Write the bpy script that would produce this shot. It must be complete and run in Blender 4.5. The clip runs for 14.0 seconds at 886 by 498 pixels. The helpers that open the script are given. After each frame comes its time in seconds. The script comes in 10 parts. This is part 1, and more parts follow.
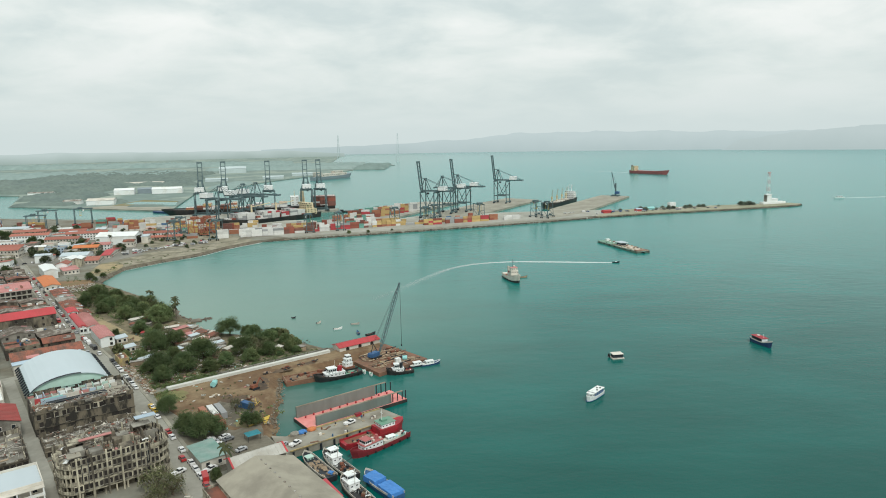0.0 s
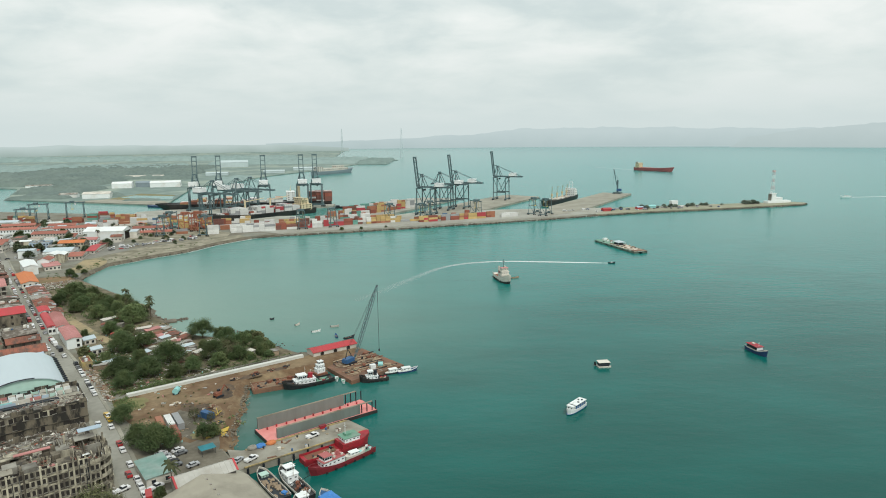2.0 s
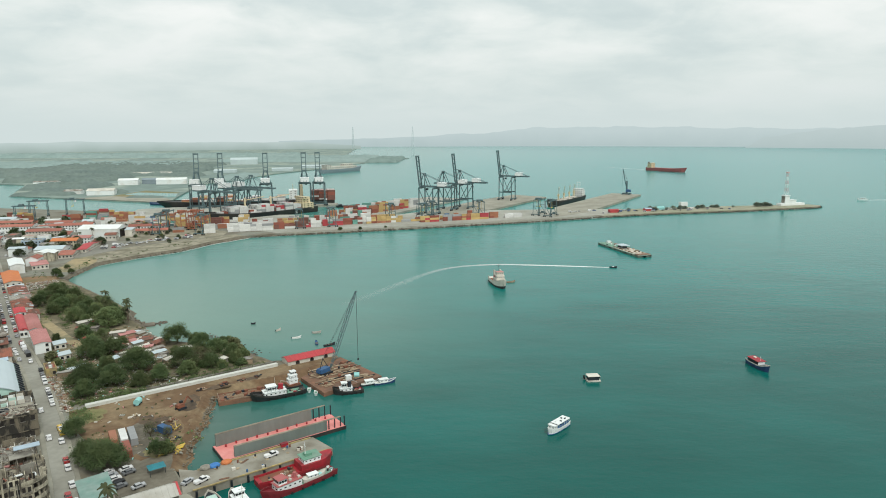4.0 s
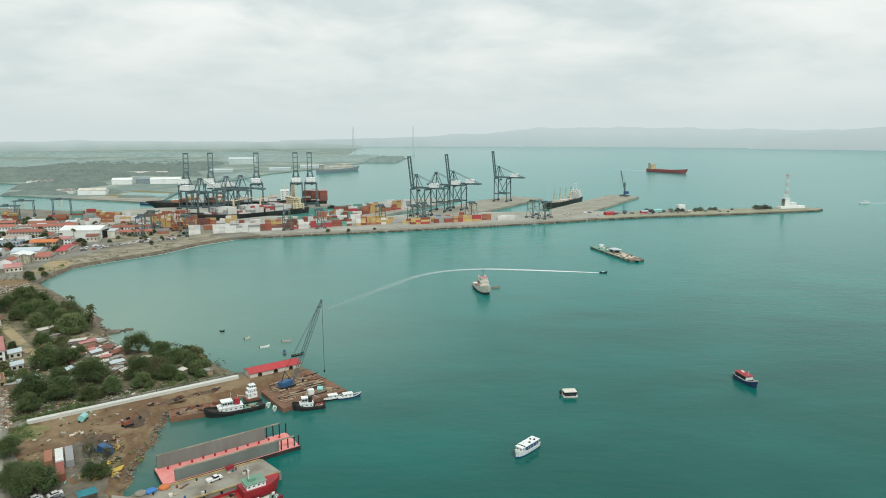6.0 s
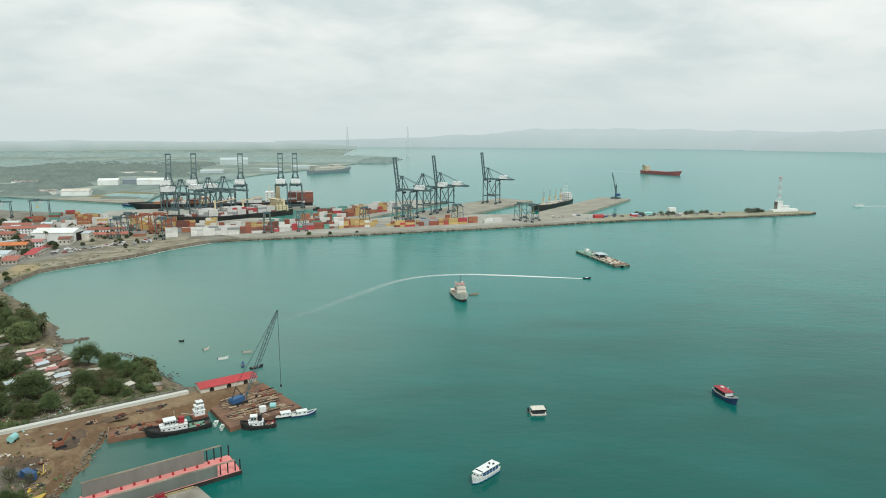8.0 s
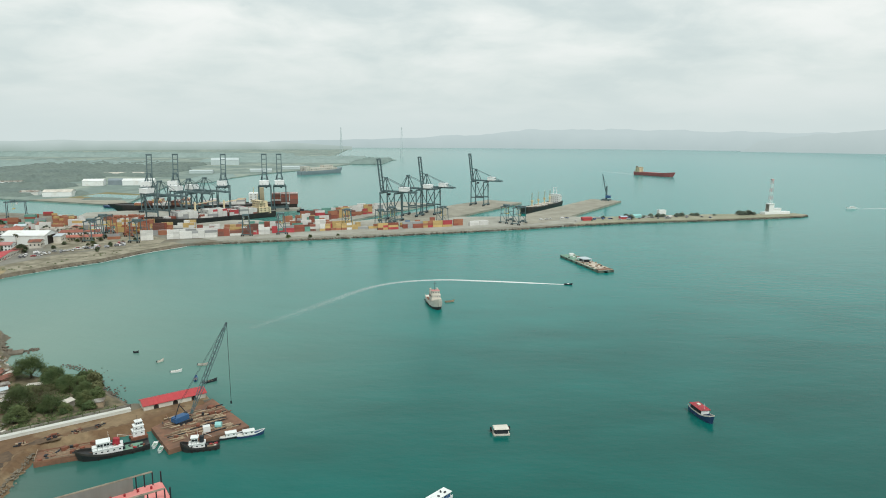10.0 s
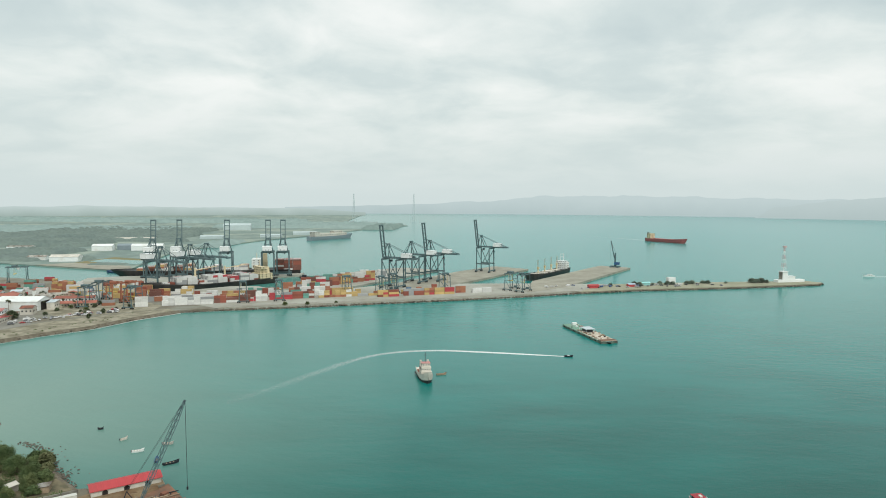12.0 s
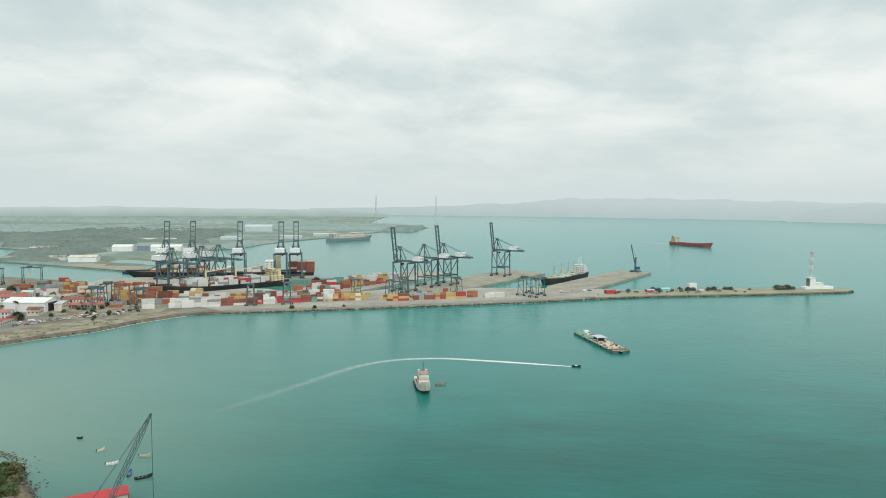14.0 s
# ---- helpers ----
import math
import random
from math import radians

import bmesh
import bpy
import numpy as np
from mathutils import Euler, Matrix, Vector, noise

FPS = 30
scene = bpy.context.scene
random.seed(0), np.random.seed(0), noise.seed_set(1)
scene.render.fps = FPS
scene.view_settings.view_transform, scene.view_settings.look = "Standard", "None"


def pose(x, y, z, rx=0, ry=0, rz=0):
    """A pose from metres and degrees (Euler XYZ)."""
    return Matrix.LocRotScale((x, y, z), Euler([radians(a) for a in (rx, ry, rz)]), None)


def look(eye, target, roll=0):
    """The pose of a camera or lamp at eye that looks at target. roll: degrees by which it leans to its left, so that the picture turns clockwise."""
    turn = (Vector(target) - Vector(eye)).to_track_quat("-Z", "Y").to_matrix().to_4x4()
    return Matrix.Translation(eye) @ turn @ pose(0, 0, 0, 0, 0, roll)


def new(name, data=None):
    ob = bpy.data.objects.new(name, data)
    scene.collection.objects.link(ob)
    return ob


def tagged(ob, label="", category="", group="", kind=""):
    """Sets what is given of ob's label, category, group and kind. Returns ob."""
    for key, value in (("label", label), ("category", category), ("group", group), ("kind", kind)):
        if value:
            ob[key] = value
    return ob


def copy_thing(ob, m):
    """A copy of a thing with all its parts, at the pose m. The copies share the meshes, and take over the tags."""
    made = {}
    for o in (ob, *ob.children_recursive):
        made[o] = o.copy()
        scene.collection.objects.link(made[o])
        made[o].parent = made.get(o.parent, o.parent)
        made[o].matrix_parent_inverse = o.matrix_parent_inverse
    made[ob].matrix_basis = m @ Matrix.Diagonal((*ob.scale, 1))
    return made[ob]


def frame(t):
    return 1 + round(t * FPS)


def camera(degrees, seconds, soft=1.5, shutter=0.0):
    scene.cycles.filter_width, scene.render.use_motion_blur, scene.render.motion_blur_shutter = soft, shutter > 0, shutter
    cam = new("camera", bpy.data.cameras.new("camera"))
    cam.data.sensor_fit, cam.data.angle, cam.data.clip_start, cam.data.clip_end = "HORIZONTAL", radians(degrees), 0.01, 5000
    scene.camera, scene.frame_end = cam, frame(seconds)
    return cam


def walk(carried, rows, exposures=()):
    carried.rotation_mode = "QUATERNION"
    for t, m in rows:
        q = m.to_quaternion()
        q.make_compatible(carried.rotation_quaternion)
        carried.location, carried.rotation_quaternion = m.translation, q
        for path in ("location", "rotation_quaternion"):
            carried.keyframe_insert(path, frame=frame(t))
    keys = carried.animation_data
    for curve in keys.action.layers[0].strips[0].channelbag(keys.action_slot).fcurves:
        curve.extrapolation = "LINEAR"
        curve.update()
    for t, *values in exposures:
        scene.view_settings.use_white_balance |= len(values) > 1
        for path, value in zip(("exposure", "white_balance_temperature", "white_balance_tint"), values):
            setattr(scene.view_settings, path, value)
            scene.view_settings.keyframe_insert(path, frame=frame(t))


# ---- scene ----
cam = camera(67.93, 14.0, soft=1.0)
PATH = [
    (0, (0.00, 0.00, 115.47), (-0.001, 98.589, 98.668), -0.94),
    (0.5, (3.33, 4.04, 115.62), (3.315, 102.573, 98.524), -0.88),
    (1, (6.82, 8.11, 115.67), (6.793, 106.624, 98.453), -0.75),
    (1.5, (10.11, 12.15, 115.70), (9.707, 110.633, 98.332), -0.67),
    (2, (13.69, 16.49, 115.72), (12.757, 114.941, 98.195), -0.55),
    (2.5, (17.55, 21.11, 115.70), (16.093, 119.538, 98.064), -0.45),
    (3, (21.36, 25.67, 115.64), (19.343, 124.071, 97.940), -0.39),
    (5.5, (40.10, 47.55, 115.94), (36.431, 145.895, 98.184), -0.03),
    (6, (43.80, 51.85, 115.97), (40.263, 150.198, 98.232), -0.01),
    (6.5, (47.31, 56.04, 115.98), (43.865, 154.396, 98.242), 0.03),
    (7, (50.91, 60.49, 116.01), (47.555, 158.857, 98.311), 0.08),
    (7.5, (54.64, 64.96, 116.06), (51.327, 163.332, 98.398), 0.12),
    (8, (58.56, 69.53, 116.14), (55.380, 167.908, 98.522), 0.16),
    (9, (66.41, 78.69, 116.38), (63.444, 177.076, 98.783), 0.22),
    (10, (73.74, 87.23, 116.60), (70.971, 185.634, 99.036), 0.28),
    (10.3, (76.00, 89.88, 116.67), (73.296, 188.426, 99.938), 0.3),
    (10.5, (77.51, 91.64, 116.68), (74.839, 190.421, 101.389), 0.33),
    (11, (81.21, 96.03, 116.59), (78.581, 195.364, 105.423), 0.37),
    (11.5, (84.81, 100.48, 116.50), (81.605, 200.091, 108.378), 0.32),
    (12, (88.65, 104.97, 116.53), (83.511, 204.530, 108.785), 0.33),
    (12.5, (92.57, 109.58, 116.62), (86.350, 209.086, 108.965), 0.39),
    (13, (96.51, 114.36, 116.81), (88.571, 213.748, 109.202), 0.44),
    (13.5, (100.31, 119.03, 117.04), (91.223, 218.327, 109.496), 0.49),
    (14, (103.88, 123.35, 117.22), (94.867, 222.651, 109.719), 0.53),
]
walk(cam, [(t, look(eye, target, roll)) for t, eye, target, roll in PATH])

# ---- world and sun ----
SUN_EL, SUN_AZ = radians(52), radians(150)
world = bpy.data.worlds.new("overcast_sky")
scene.world = world
world.use_nodes = True
wn, wl = world.node_tree.nodes, world.node_tree.links
wn.clear()


def wnode(kind, **kw):
    n = wn.new(kind)
    for k, v in kw.items():
        n.inputs[k].default_value = v
    return n


def wmath(op, a, b=None, clamp=False):
    n = wn.new("ShaderNodeMath")
    n.operation, n.use_clamp = op, clamp
    for i, v in enumerate((a, b)):
        if v is None:
            continue
        if isinstance(v, (int, float)):
            n.inputs[i].default_value = v
        else:
            wl.new(v, n.inputs[i])
    return n.outputs[0]


def wramp(fac, stops):
    n = wn.new("ShaderNodeValToRGB")
    n.color_ramp.elements[0].position, n.color_ramp.elements[0].color = stops[0][0], (*stops[0][1], 1)
    n.color_ramp.elements[1].position, n.color_ramp.elements[1].color = stops[-1][0], (*stops[-1][1], 1)
    for p, c in stops[1:-1]:
        n.color_ramp.elements.new(p).color = (*c, 1)
    wl.new(fac, n.inputs[0])
    return n.outputs[0]


def wmix(fac, a, b):
    n = wn.new("ShaderNodeMix")
    n.data_type = "RGBA"
    for i, v in ((0, fac), (6, a), (7, b)):
        if isinstance(v, (int, float)):
            n.inputs[i].default_value = v
        elif isinstance(v, tuple):
            n.inputs[i].default_value = (*v, 1)
        else:
            wl.new(v, n.inputs[i])
    return n.outputs[2]


sky = wn.new("ShaderNodeTexSky")
sky.sky_type, sky.sun_disc = "NISHITA", False
sky.sun_elevation, sky.sun_rotation = SUN_EL, SUN_AZ
sky.air_density, sky.dust_density = 1.5, 4.0
coord = wn.new("ShaderNodeTexCoord")
sep = wn.new("ShaderNodeSeparateXYZ")
wl.new(coord.outputs["Generated"], sep.inputs[0])
up = wmath("ADD", wmath("MAXIMUM", sep.outputs[2], 0.0), 0.24)
cmb = wn.new("ShaderNodeCombineXYZ")
wl.new(wmath("DIVIDE", sep.outputs[0], up), cmb.inputs[0])
wl.new(wmath("DIVIDE", sep.outputs[1], up), cmb.inputs[1])
big = wnode("ShaderNodeTexNoise", Scale=1.0, Detail=7.0, Roughness=0.5, Distortion=0.35)
fine = wnode("ShaderNodeTexNoise", Scale=3.2, Detail=6.0, Roughness=0.55, Distortion=0.4)
wl.new(cmb.outputs[0], big.inputs["Vector"])
wl.new(cmb.outputs[0], fine.inputs["Vector"])
cover = wmath("ADD", wmath("MULTIPLY", big.outputs[0], 0.72), wmath("MULTIPLY", fine.outputs[0], 0.28))
cloud = wramp(cover, [(0.34, (0.58, 0.68, 0.69)), (0.44, (0.68, 0.77, 0.765)), (0.50, (0.79, 0.86, 0.84)), (0.585, (0.93, 0.965, 0.94)), (0.66, (0.985, 1.0, 0.985))])
low = wmath("DIVIDE", sep.outputs[2], 0.16, clamp=True)
veiled = wmix(low, (0.68, 0.775, 0.77), cloud)
scaled = wn.new("ShaderNodeVectorMath")
scaled.operation = "SCALE"
scaled.inputs[3].default_value = 0.10
wl.new(sky.outputs[0], scaled.inputs[0])
both = wmix(0.93, scaled.outputs[0], veiled)
bg = wnode("ShaderNodeBackground", Strength=1.0)
wl.new(both, bg.inputs[0])
wo = wn.new("ShaderNodeOutputWorld")
wl.new(bg.outputs[0], wo.inputs[0])

sun = new("sun", bpy.data.lights.new("sun", "SUN"))
sun.data.energy, sun.data.angle, sun.data.color = 1.75, radians(14), (1.0, 1.0, 0.95)
sun.matrix_world = look((0, 0, 300), (-math.sin(SUN_AZ) * 300, -math.cos(SUN_AZ) * 300, 300 - 300 * math.tan(SUN_EL)))
scene.view_settings.exposure = 0.0


# ---- materials ----
def mat(name, col, rough=0.8, metal=0.0, scale=1.0, var=0.18, bump=0.0, col2=None, rand=0.0, spec=0.4, big=0.12, mask=(0.35, 0.65), stretch=None):
    """A painted, stained or worn surface: two scales of noise blend the colours, in metres."""
    m = bpy.data.materials.new(name)
    m.use_nodes = True
    n, l = m.node_tree.nodes, m.node_tree.links
    p = n["Principled BSDF"]
    p.inputs["Roughness"].default_value, p.inputs["Metallic"].default_value = rough, metal
    p.inputs["Specular IOR Level"].default_value = spec
    tc, oi, add = n.new("ShaderNodeTexCoord"), n.new("ShaderNodeObjectInfo"), n.new("ShaderNodeVectorMath")
    add.operation = "MULTIPLY_ADD"
    cm = n.new("ShaderNodeCombineXYZ")
    l.new(oi.outputs["Random"], cm.inputs[0])
    l.new(oi.outputs["Random"], cm.inputs[1])
    l.new(cm.outputs[0], add.inputs[0])
    add.inputs[1].default_value = (97, 61, 0)
    l.new(tc.outputs["Object"], add.inputs[2])
    vec = add.outputs[0]
    if stretch:
        mp = n.new("ShaderNodeMapping")
        mp.inputs["Scale"].default_value = stretch
        l.new(vec, mp.inputs[0])
        vec = mp.outputs[0]
    grain, stain = n.new("ShaderNodeTexNoise"), n.new("ShaderNodeTexNoise")
    grain.inputs["Scale"].default_value, grain.inputs["Detail"].default_value = scale, 5.0
    stain.inputs["Scale"].default_value, stain.inputs["Detail"].default_value = scale * big, 6.0
    stain.inputs["Roughness"].default_value = 0.62
    l.new(vec, grain.inputs[0])
    l.new(vec, stain.inputs[0])
    mr = n.new("ShaderNodeMapRange")
    mr.inputs[1].default_value, mr.inputs[2].default_value = mask
    l.new(stain.outputs[0], mr.inputs[0])
    mx = n.new("ShaderNodeMix")
    mx.data_type = "RGBA"
    mx.inputs[6].default_value = (*col, 1)
    mx.inputs[7].default_value = (*(col2 or tuple(c * (1 - var) for c in col)), 1)
    l.new(mr.outputs[0], mx.inputs[0])
    hsv = n.new("ShaderNodeHueSaturation")
    val = n.new("ShaderNodeMath")
    val.operation = "MULTIPLY_ADD"
    val.inputs[1].default_value, val.inputs[2].default_value = 2 * var, 1 - var
    l.new(grain.outputs[0], val.inputs[0])
    out = val.outputs[0]
    if rand:
        rv = n.new("ShaderNodeMath")
        rv.operation = "MULTIPLY_ADD"
        rv.inputs[1].default_value, rv.inputs[2].default_value = 2 * rand, 1 - rand
        l.new(oi.outputs["Random"], rv.inputs[0])
        mm = n.new("ShaderNodeMath")
        mm.operation = "MULTIPLY"
        l.new(out, mm.inputs[0])
        l.new(rv.outputs[0], mm.inputs[1])
        out = mm.outputs[0]
    l.new(out, hsv.inputs["Value"])
    l.new(mx.outputs[2], hsv.inputs["Color"])
    l.new(hsv.outputs[0], p.inputs["Base Color"])
    if bump:
        b = n.new("ShaderNodeBump")
        b.inputs["Strength"].default_value, b.inputs["Distance"].default_value = bump, 0.3
        l.new(grain.outputs[0], b.inputs["Height"])
        l.new(b.outputs[0], p.inputs["Normal"])
    return m


def water_material():
    m = bpy.data.materials.new("sea_water")
    m.use_nodes = True
    n, l = m.node_tree.nodes, m.node_tree.links
    p = n["Principled BSDF"]
    p.inputs["Roughness"].default_value, p.inputs["IOR"].default_value = 0.22, 1.33
    p.inputs["Specular IOR Level"].default_value = 0.32
    tc = n.new("ShaderNodeTexCoord")
    mp = n.new("ShaderNodeMapping")
    mp.inputs["Scale"].default_value = (0.45, 1.0, 1.0)
    mp.inputs["Rotation"].default_value = (0, 0, radians(-25))
    l.new(tc.outputs["Object"], mp.inputs[0])
    patch, streak, wave, chop = (n.new("ShaderNodeTexNoise") for _ in range(4))
    for t, s, d in ((patch, 0.0045, 3), (streak, 0.03, 5), (wave, 0.16, 3), (chop, 0.7, 3)):
        t.inputs["Scale"].default_value, t.inputs["Detail"].default_value = s, d
        l.new(mp.outputs[0], t.inputs[0])
    sp = n.new("ShaderNodeSeparateXYZ")
    l.new(tc.outputs["Object"], sp.inputs[0])

    def calc(op, x, y, z=None):
        q = n.new("ShaderNodeMath")
        q.operation = op
        for i, v in enumerate((x, y, z)):
            if isinstance(v, (int, float)):
                q.inputs[i].default_value = v
            elif v is not None:
                l.new(v, q.inputs[i])
        return q.outputs[0]

    # deep green in the south paling northwards, with far haze and sky sheen painted in
    haze_fac = calc("MULTIPLY_ADD", sp.outputs[1], 0.001, calc("MULTIPLY", sp.outputs[0], -0.00025))
    haze_fac = calc("ADD", haze_fac, calc("MULTIPLY_ADD", patch.outputs[0], 0.34, -0.17))
    haze_fac = calc("ADD", haze_fac, calc("MULTIPLY_ADD", streak.outputs[0], 0.36, -0.18))
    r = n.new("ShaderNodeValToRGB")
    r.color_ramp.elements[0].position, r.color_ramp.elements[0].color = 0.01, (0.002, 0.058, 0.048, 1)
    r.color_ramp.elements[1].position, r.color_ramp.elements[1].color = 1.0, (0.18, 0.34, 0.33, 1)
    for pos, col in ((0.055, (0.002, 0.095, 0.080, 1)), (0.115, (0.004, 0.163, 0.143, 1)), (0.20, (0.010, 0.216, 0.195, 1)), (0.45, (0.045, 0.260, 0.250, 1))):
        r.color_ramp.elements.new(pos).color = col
    l.new(calc("MULTIPLY", haze_fac, 0.22), r.inputs[0])
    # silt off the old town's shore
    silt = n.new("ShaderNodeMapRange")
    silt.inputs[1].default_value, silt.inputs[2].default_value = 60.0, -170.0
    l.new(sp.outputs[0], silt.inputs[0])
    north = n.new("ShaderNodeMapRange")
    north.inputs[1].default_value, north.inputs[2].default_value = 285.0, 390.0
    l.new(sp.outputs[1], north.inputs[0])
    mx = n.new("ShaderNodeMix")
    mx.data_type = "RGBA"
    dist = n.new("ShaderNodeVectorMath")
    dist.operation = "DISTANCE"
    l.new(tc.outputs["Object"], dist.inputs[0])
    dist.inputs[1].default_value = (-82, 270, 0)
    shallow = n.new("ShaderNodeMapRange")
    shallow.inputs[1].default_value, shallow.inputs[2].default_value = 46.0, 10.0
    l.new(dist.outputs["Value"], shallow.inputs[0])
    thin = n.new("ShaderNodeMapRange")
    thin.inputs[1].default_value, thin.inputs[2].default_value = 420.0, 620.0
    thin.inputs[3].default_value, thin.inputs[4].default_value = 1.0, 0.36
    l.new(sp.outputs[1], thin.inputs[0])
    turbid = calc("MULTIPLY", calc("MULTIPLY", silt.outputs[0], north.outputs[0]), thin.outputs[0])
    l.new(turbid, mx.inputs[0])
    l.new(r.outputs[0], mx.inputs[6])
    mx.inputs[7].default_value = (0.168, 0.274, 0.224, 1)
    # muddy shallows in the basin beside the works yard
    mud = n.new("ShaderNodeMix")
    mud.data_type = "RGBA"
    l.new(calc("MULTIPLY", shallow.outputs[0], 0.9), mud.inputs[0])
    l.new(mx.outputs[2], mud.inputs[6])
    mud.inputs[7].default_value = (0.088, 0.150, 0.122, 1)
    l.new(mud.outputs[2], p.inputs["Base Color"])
    h = n.new("ShaderNodeMath")
    h.operation = "MULTIPLY_ADD"
    h.inputs[1].default_value = 0.25
    l.new(chop.outputs[0], h.inputs[0])
    l.new(wave.outputs[0], h.inputs[2])
    b = n.new("ShaderNodeBump")
    b.inputs["Strength"].default_value, b.inputs["Distance"].default_value = 0.42, 0.45
    l.new(h.outputs[0], b.inputs["Height"])
    l.new(b.outputs[0], p.inputs["Normal"])
    return m


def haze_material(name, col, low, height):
    """Far hills behind the bay, kilometres of haze painted in: a plain glowing backdrop."""
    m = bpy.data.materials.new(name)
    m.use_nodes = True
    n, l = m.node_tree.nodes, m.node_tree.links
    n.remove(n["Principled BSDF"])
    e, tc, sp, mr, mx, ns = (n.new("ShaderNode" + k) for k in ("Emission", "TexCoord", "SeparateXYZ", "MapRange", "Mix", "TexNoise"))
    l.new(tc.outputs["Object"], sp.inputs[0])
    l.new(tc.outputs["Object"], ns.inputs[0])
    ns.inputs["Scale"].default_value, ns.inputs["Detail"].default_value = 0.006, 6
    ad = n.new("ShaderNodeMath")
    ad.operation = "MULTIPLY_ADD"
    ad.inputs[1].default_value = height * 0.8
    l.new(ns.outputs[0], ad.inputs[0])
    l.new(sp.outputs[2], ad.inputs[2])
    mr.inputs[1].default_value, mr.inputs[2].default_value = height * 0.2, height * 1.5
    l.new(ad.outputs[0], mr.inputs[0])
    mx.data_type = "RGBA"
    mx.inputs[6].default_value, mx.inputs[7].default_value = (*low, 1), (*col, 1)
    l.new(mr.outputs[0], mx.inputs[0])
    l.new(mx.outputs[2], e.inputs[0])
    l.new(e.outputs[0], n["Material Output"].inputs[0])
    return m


WATER = water_material()
CONCRETE = mat("concrete", (0.35, 0.335, 0.27), 0.85, scale=0.35, var=0.22, col2=(0.24, 0.23, 0.185), bump=0.1)
TANDIRT = mat("tan_dirt", (0.205, 0.142, 0.078), 0.95, scale=0.4, var=0.3, col2=(0.17, 0.12, 0.068), bump=0.2, big=0.2)
BARGETAN = mat("faded_tan_deck", (0.60, 0.545, 0.45), 0.85, scale=0.5, var=0.2, col2=(0.36, 0.27, 0.21), big=0.3)
DECKRUST = mat("worn_barge_deck", (0.25, 0.125, 0.075), 0.9, scale=0.5, var=0.35, col2=(0.135, 0.085, 0.06), big=0.35, bump=0.2)
PIERTOP = mat("dirty_pier_concrete", (0.30, 0.285, 0.235), 0.9, scale=0.5, var=0.25, col2=(0.17, 0.15, 0.115), bump=0.1, big=0.25, mask=(0.44, 0.64))
LOT = mat("dusty_parking_ground", (0.175, 0.158, 0.12), 0.9, scale=0.6, var=0.3, col2=(0.105, 0.093, 0.07), bump=0.15, big=0.2, mask=(0.42, 0.62))
KERB = mat("worn_yellow_kerb", (0.46, 0.35, 0.13), 0.8, scale=1.2, var=0.3, col2=(0.24, 0.20, 0.14), big=0.3)
PALEROCK = mat("pale_rubble", (0.32, 0.285, 0.22), 0.9, scale=0.8, var=0.4, col2=(0.15, 0.125, 0.09), rand=0.2)
APRON = mat("port_apron", (0.395, 0.40, 0.35), 0.85, scale=0.25, var=0.2, col2=(0.28, 0.27, 0.225), big=0.1)
ASPHALT = mat("asphalt", (0.19, 0.185, 0.16), 0.9, scale=0.5, var=0.2, col2=(0.25, 0.24, 0.205), bump=0.1)
STREET = mat("street_concrete", (0.33, 0.325, 0.28), 0.9, scale=0.4, var=0.2, col2=(0.25, 0.24, 0.20))
DIRT = mat("brown_dirt", (0.15, 0.092, 0.05), 0.95, scale=0.5, var=0.38, col2=(0.225, 0.162, 0.094), bump=0.3, big=0.12, mask=(0.46, 0.58))
WETDIRT = mat("dark_wet_dirt", (0.07, 0.048, 0.03), 0.7, scale=0.6, var=0.4, col2=(0.12, 0.078, 0.045), bump=0.3, big=0.25, mask=(0.42, 0.6))
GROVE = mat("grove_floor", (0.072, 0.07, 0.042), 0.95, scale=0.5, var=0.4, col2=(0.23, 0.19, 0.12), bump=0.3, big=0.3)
TANROOF = mat("pale_tan_roof", (0.34, 0.315, 0.25), 0.8, scale=0.3, var=0.14, col2=(0.24, 0.22, 0.175), big=0.3, mask=(0.42, 0.66))
PALESHEET = mat("pale_grey_sheet", (0.46, 0.45, 0.41), 0.75, scale=0.5, var=0.15, col2=(0.36, 0.34, 0.29), big=0.3)
EARTH = mat("town_ground", (0.225, 0.228, 0.19), 0.95, scale=0.3, var=0.3, col2=(0.16, 0.14, 0.10), bump=0.3, big=0.15)
SAND = mat("tan_sand", (0.36, 0.285, 0.165), 0.95, scale=0.35, var=0.3, col2=(0.17, 0.165, 0.10), bump=0.2, big=0.14, mask=(0.44, 0.60))
SILT = mat("grey_gravel_shore", (0.31, 0.285, 0.215), 0.95, scale=0.4, var=0.3, col2=(0.17, 0.155, 0.105), bump=0.2, big=0.2, mask=(0.42, 0.60))
ROCK = mat("grey_brown_rock", (0.27, 0.23, 0.175), 0.9, scale=0.5, var=0.4, col2=(0.13, 0.11, 0.085), bump=0.5, rand=0.3)
JETTY = mat("jetty_top", (0.345, 0.33, 0.245), 0.95, scale=0.2, var=0.25, col2=(0.235, 0.245, 0.165), bump=0.2)
GRASS = mat("dry_grass", (0.17, 0.17, 0.07), 0.95, scale=0.5, var=0.35, col2=(0.25, 0.20, 0.11), bump=0.4)
REDSOIL = mat("red_brown_soil", (0.26, 0.15, 0.085), 0.95, scale=0.35, var=0.3, col2=(0.17, 0.14, 0.07), bump=0.3, big=0.2)
# distance haze is mixed into this land's base colour
FARLAND = mat("hazed_flat_land", (0.175, 0.235, 0.212), 0.95, scale=0.03, var=0.3, col2=(0.27, 0.32, 0.27), big=0.25, mask=(0.45, 0.6))
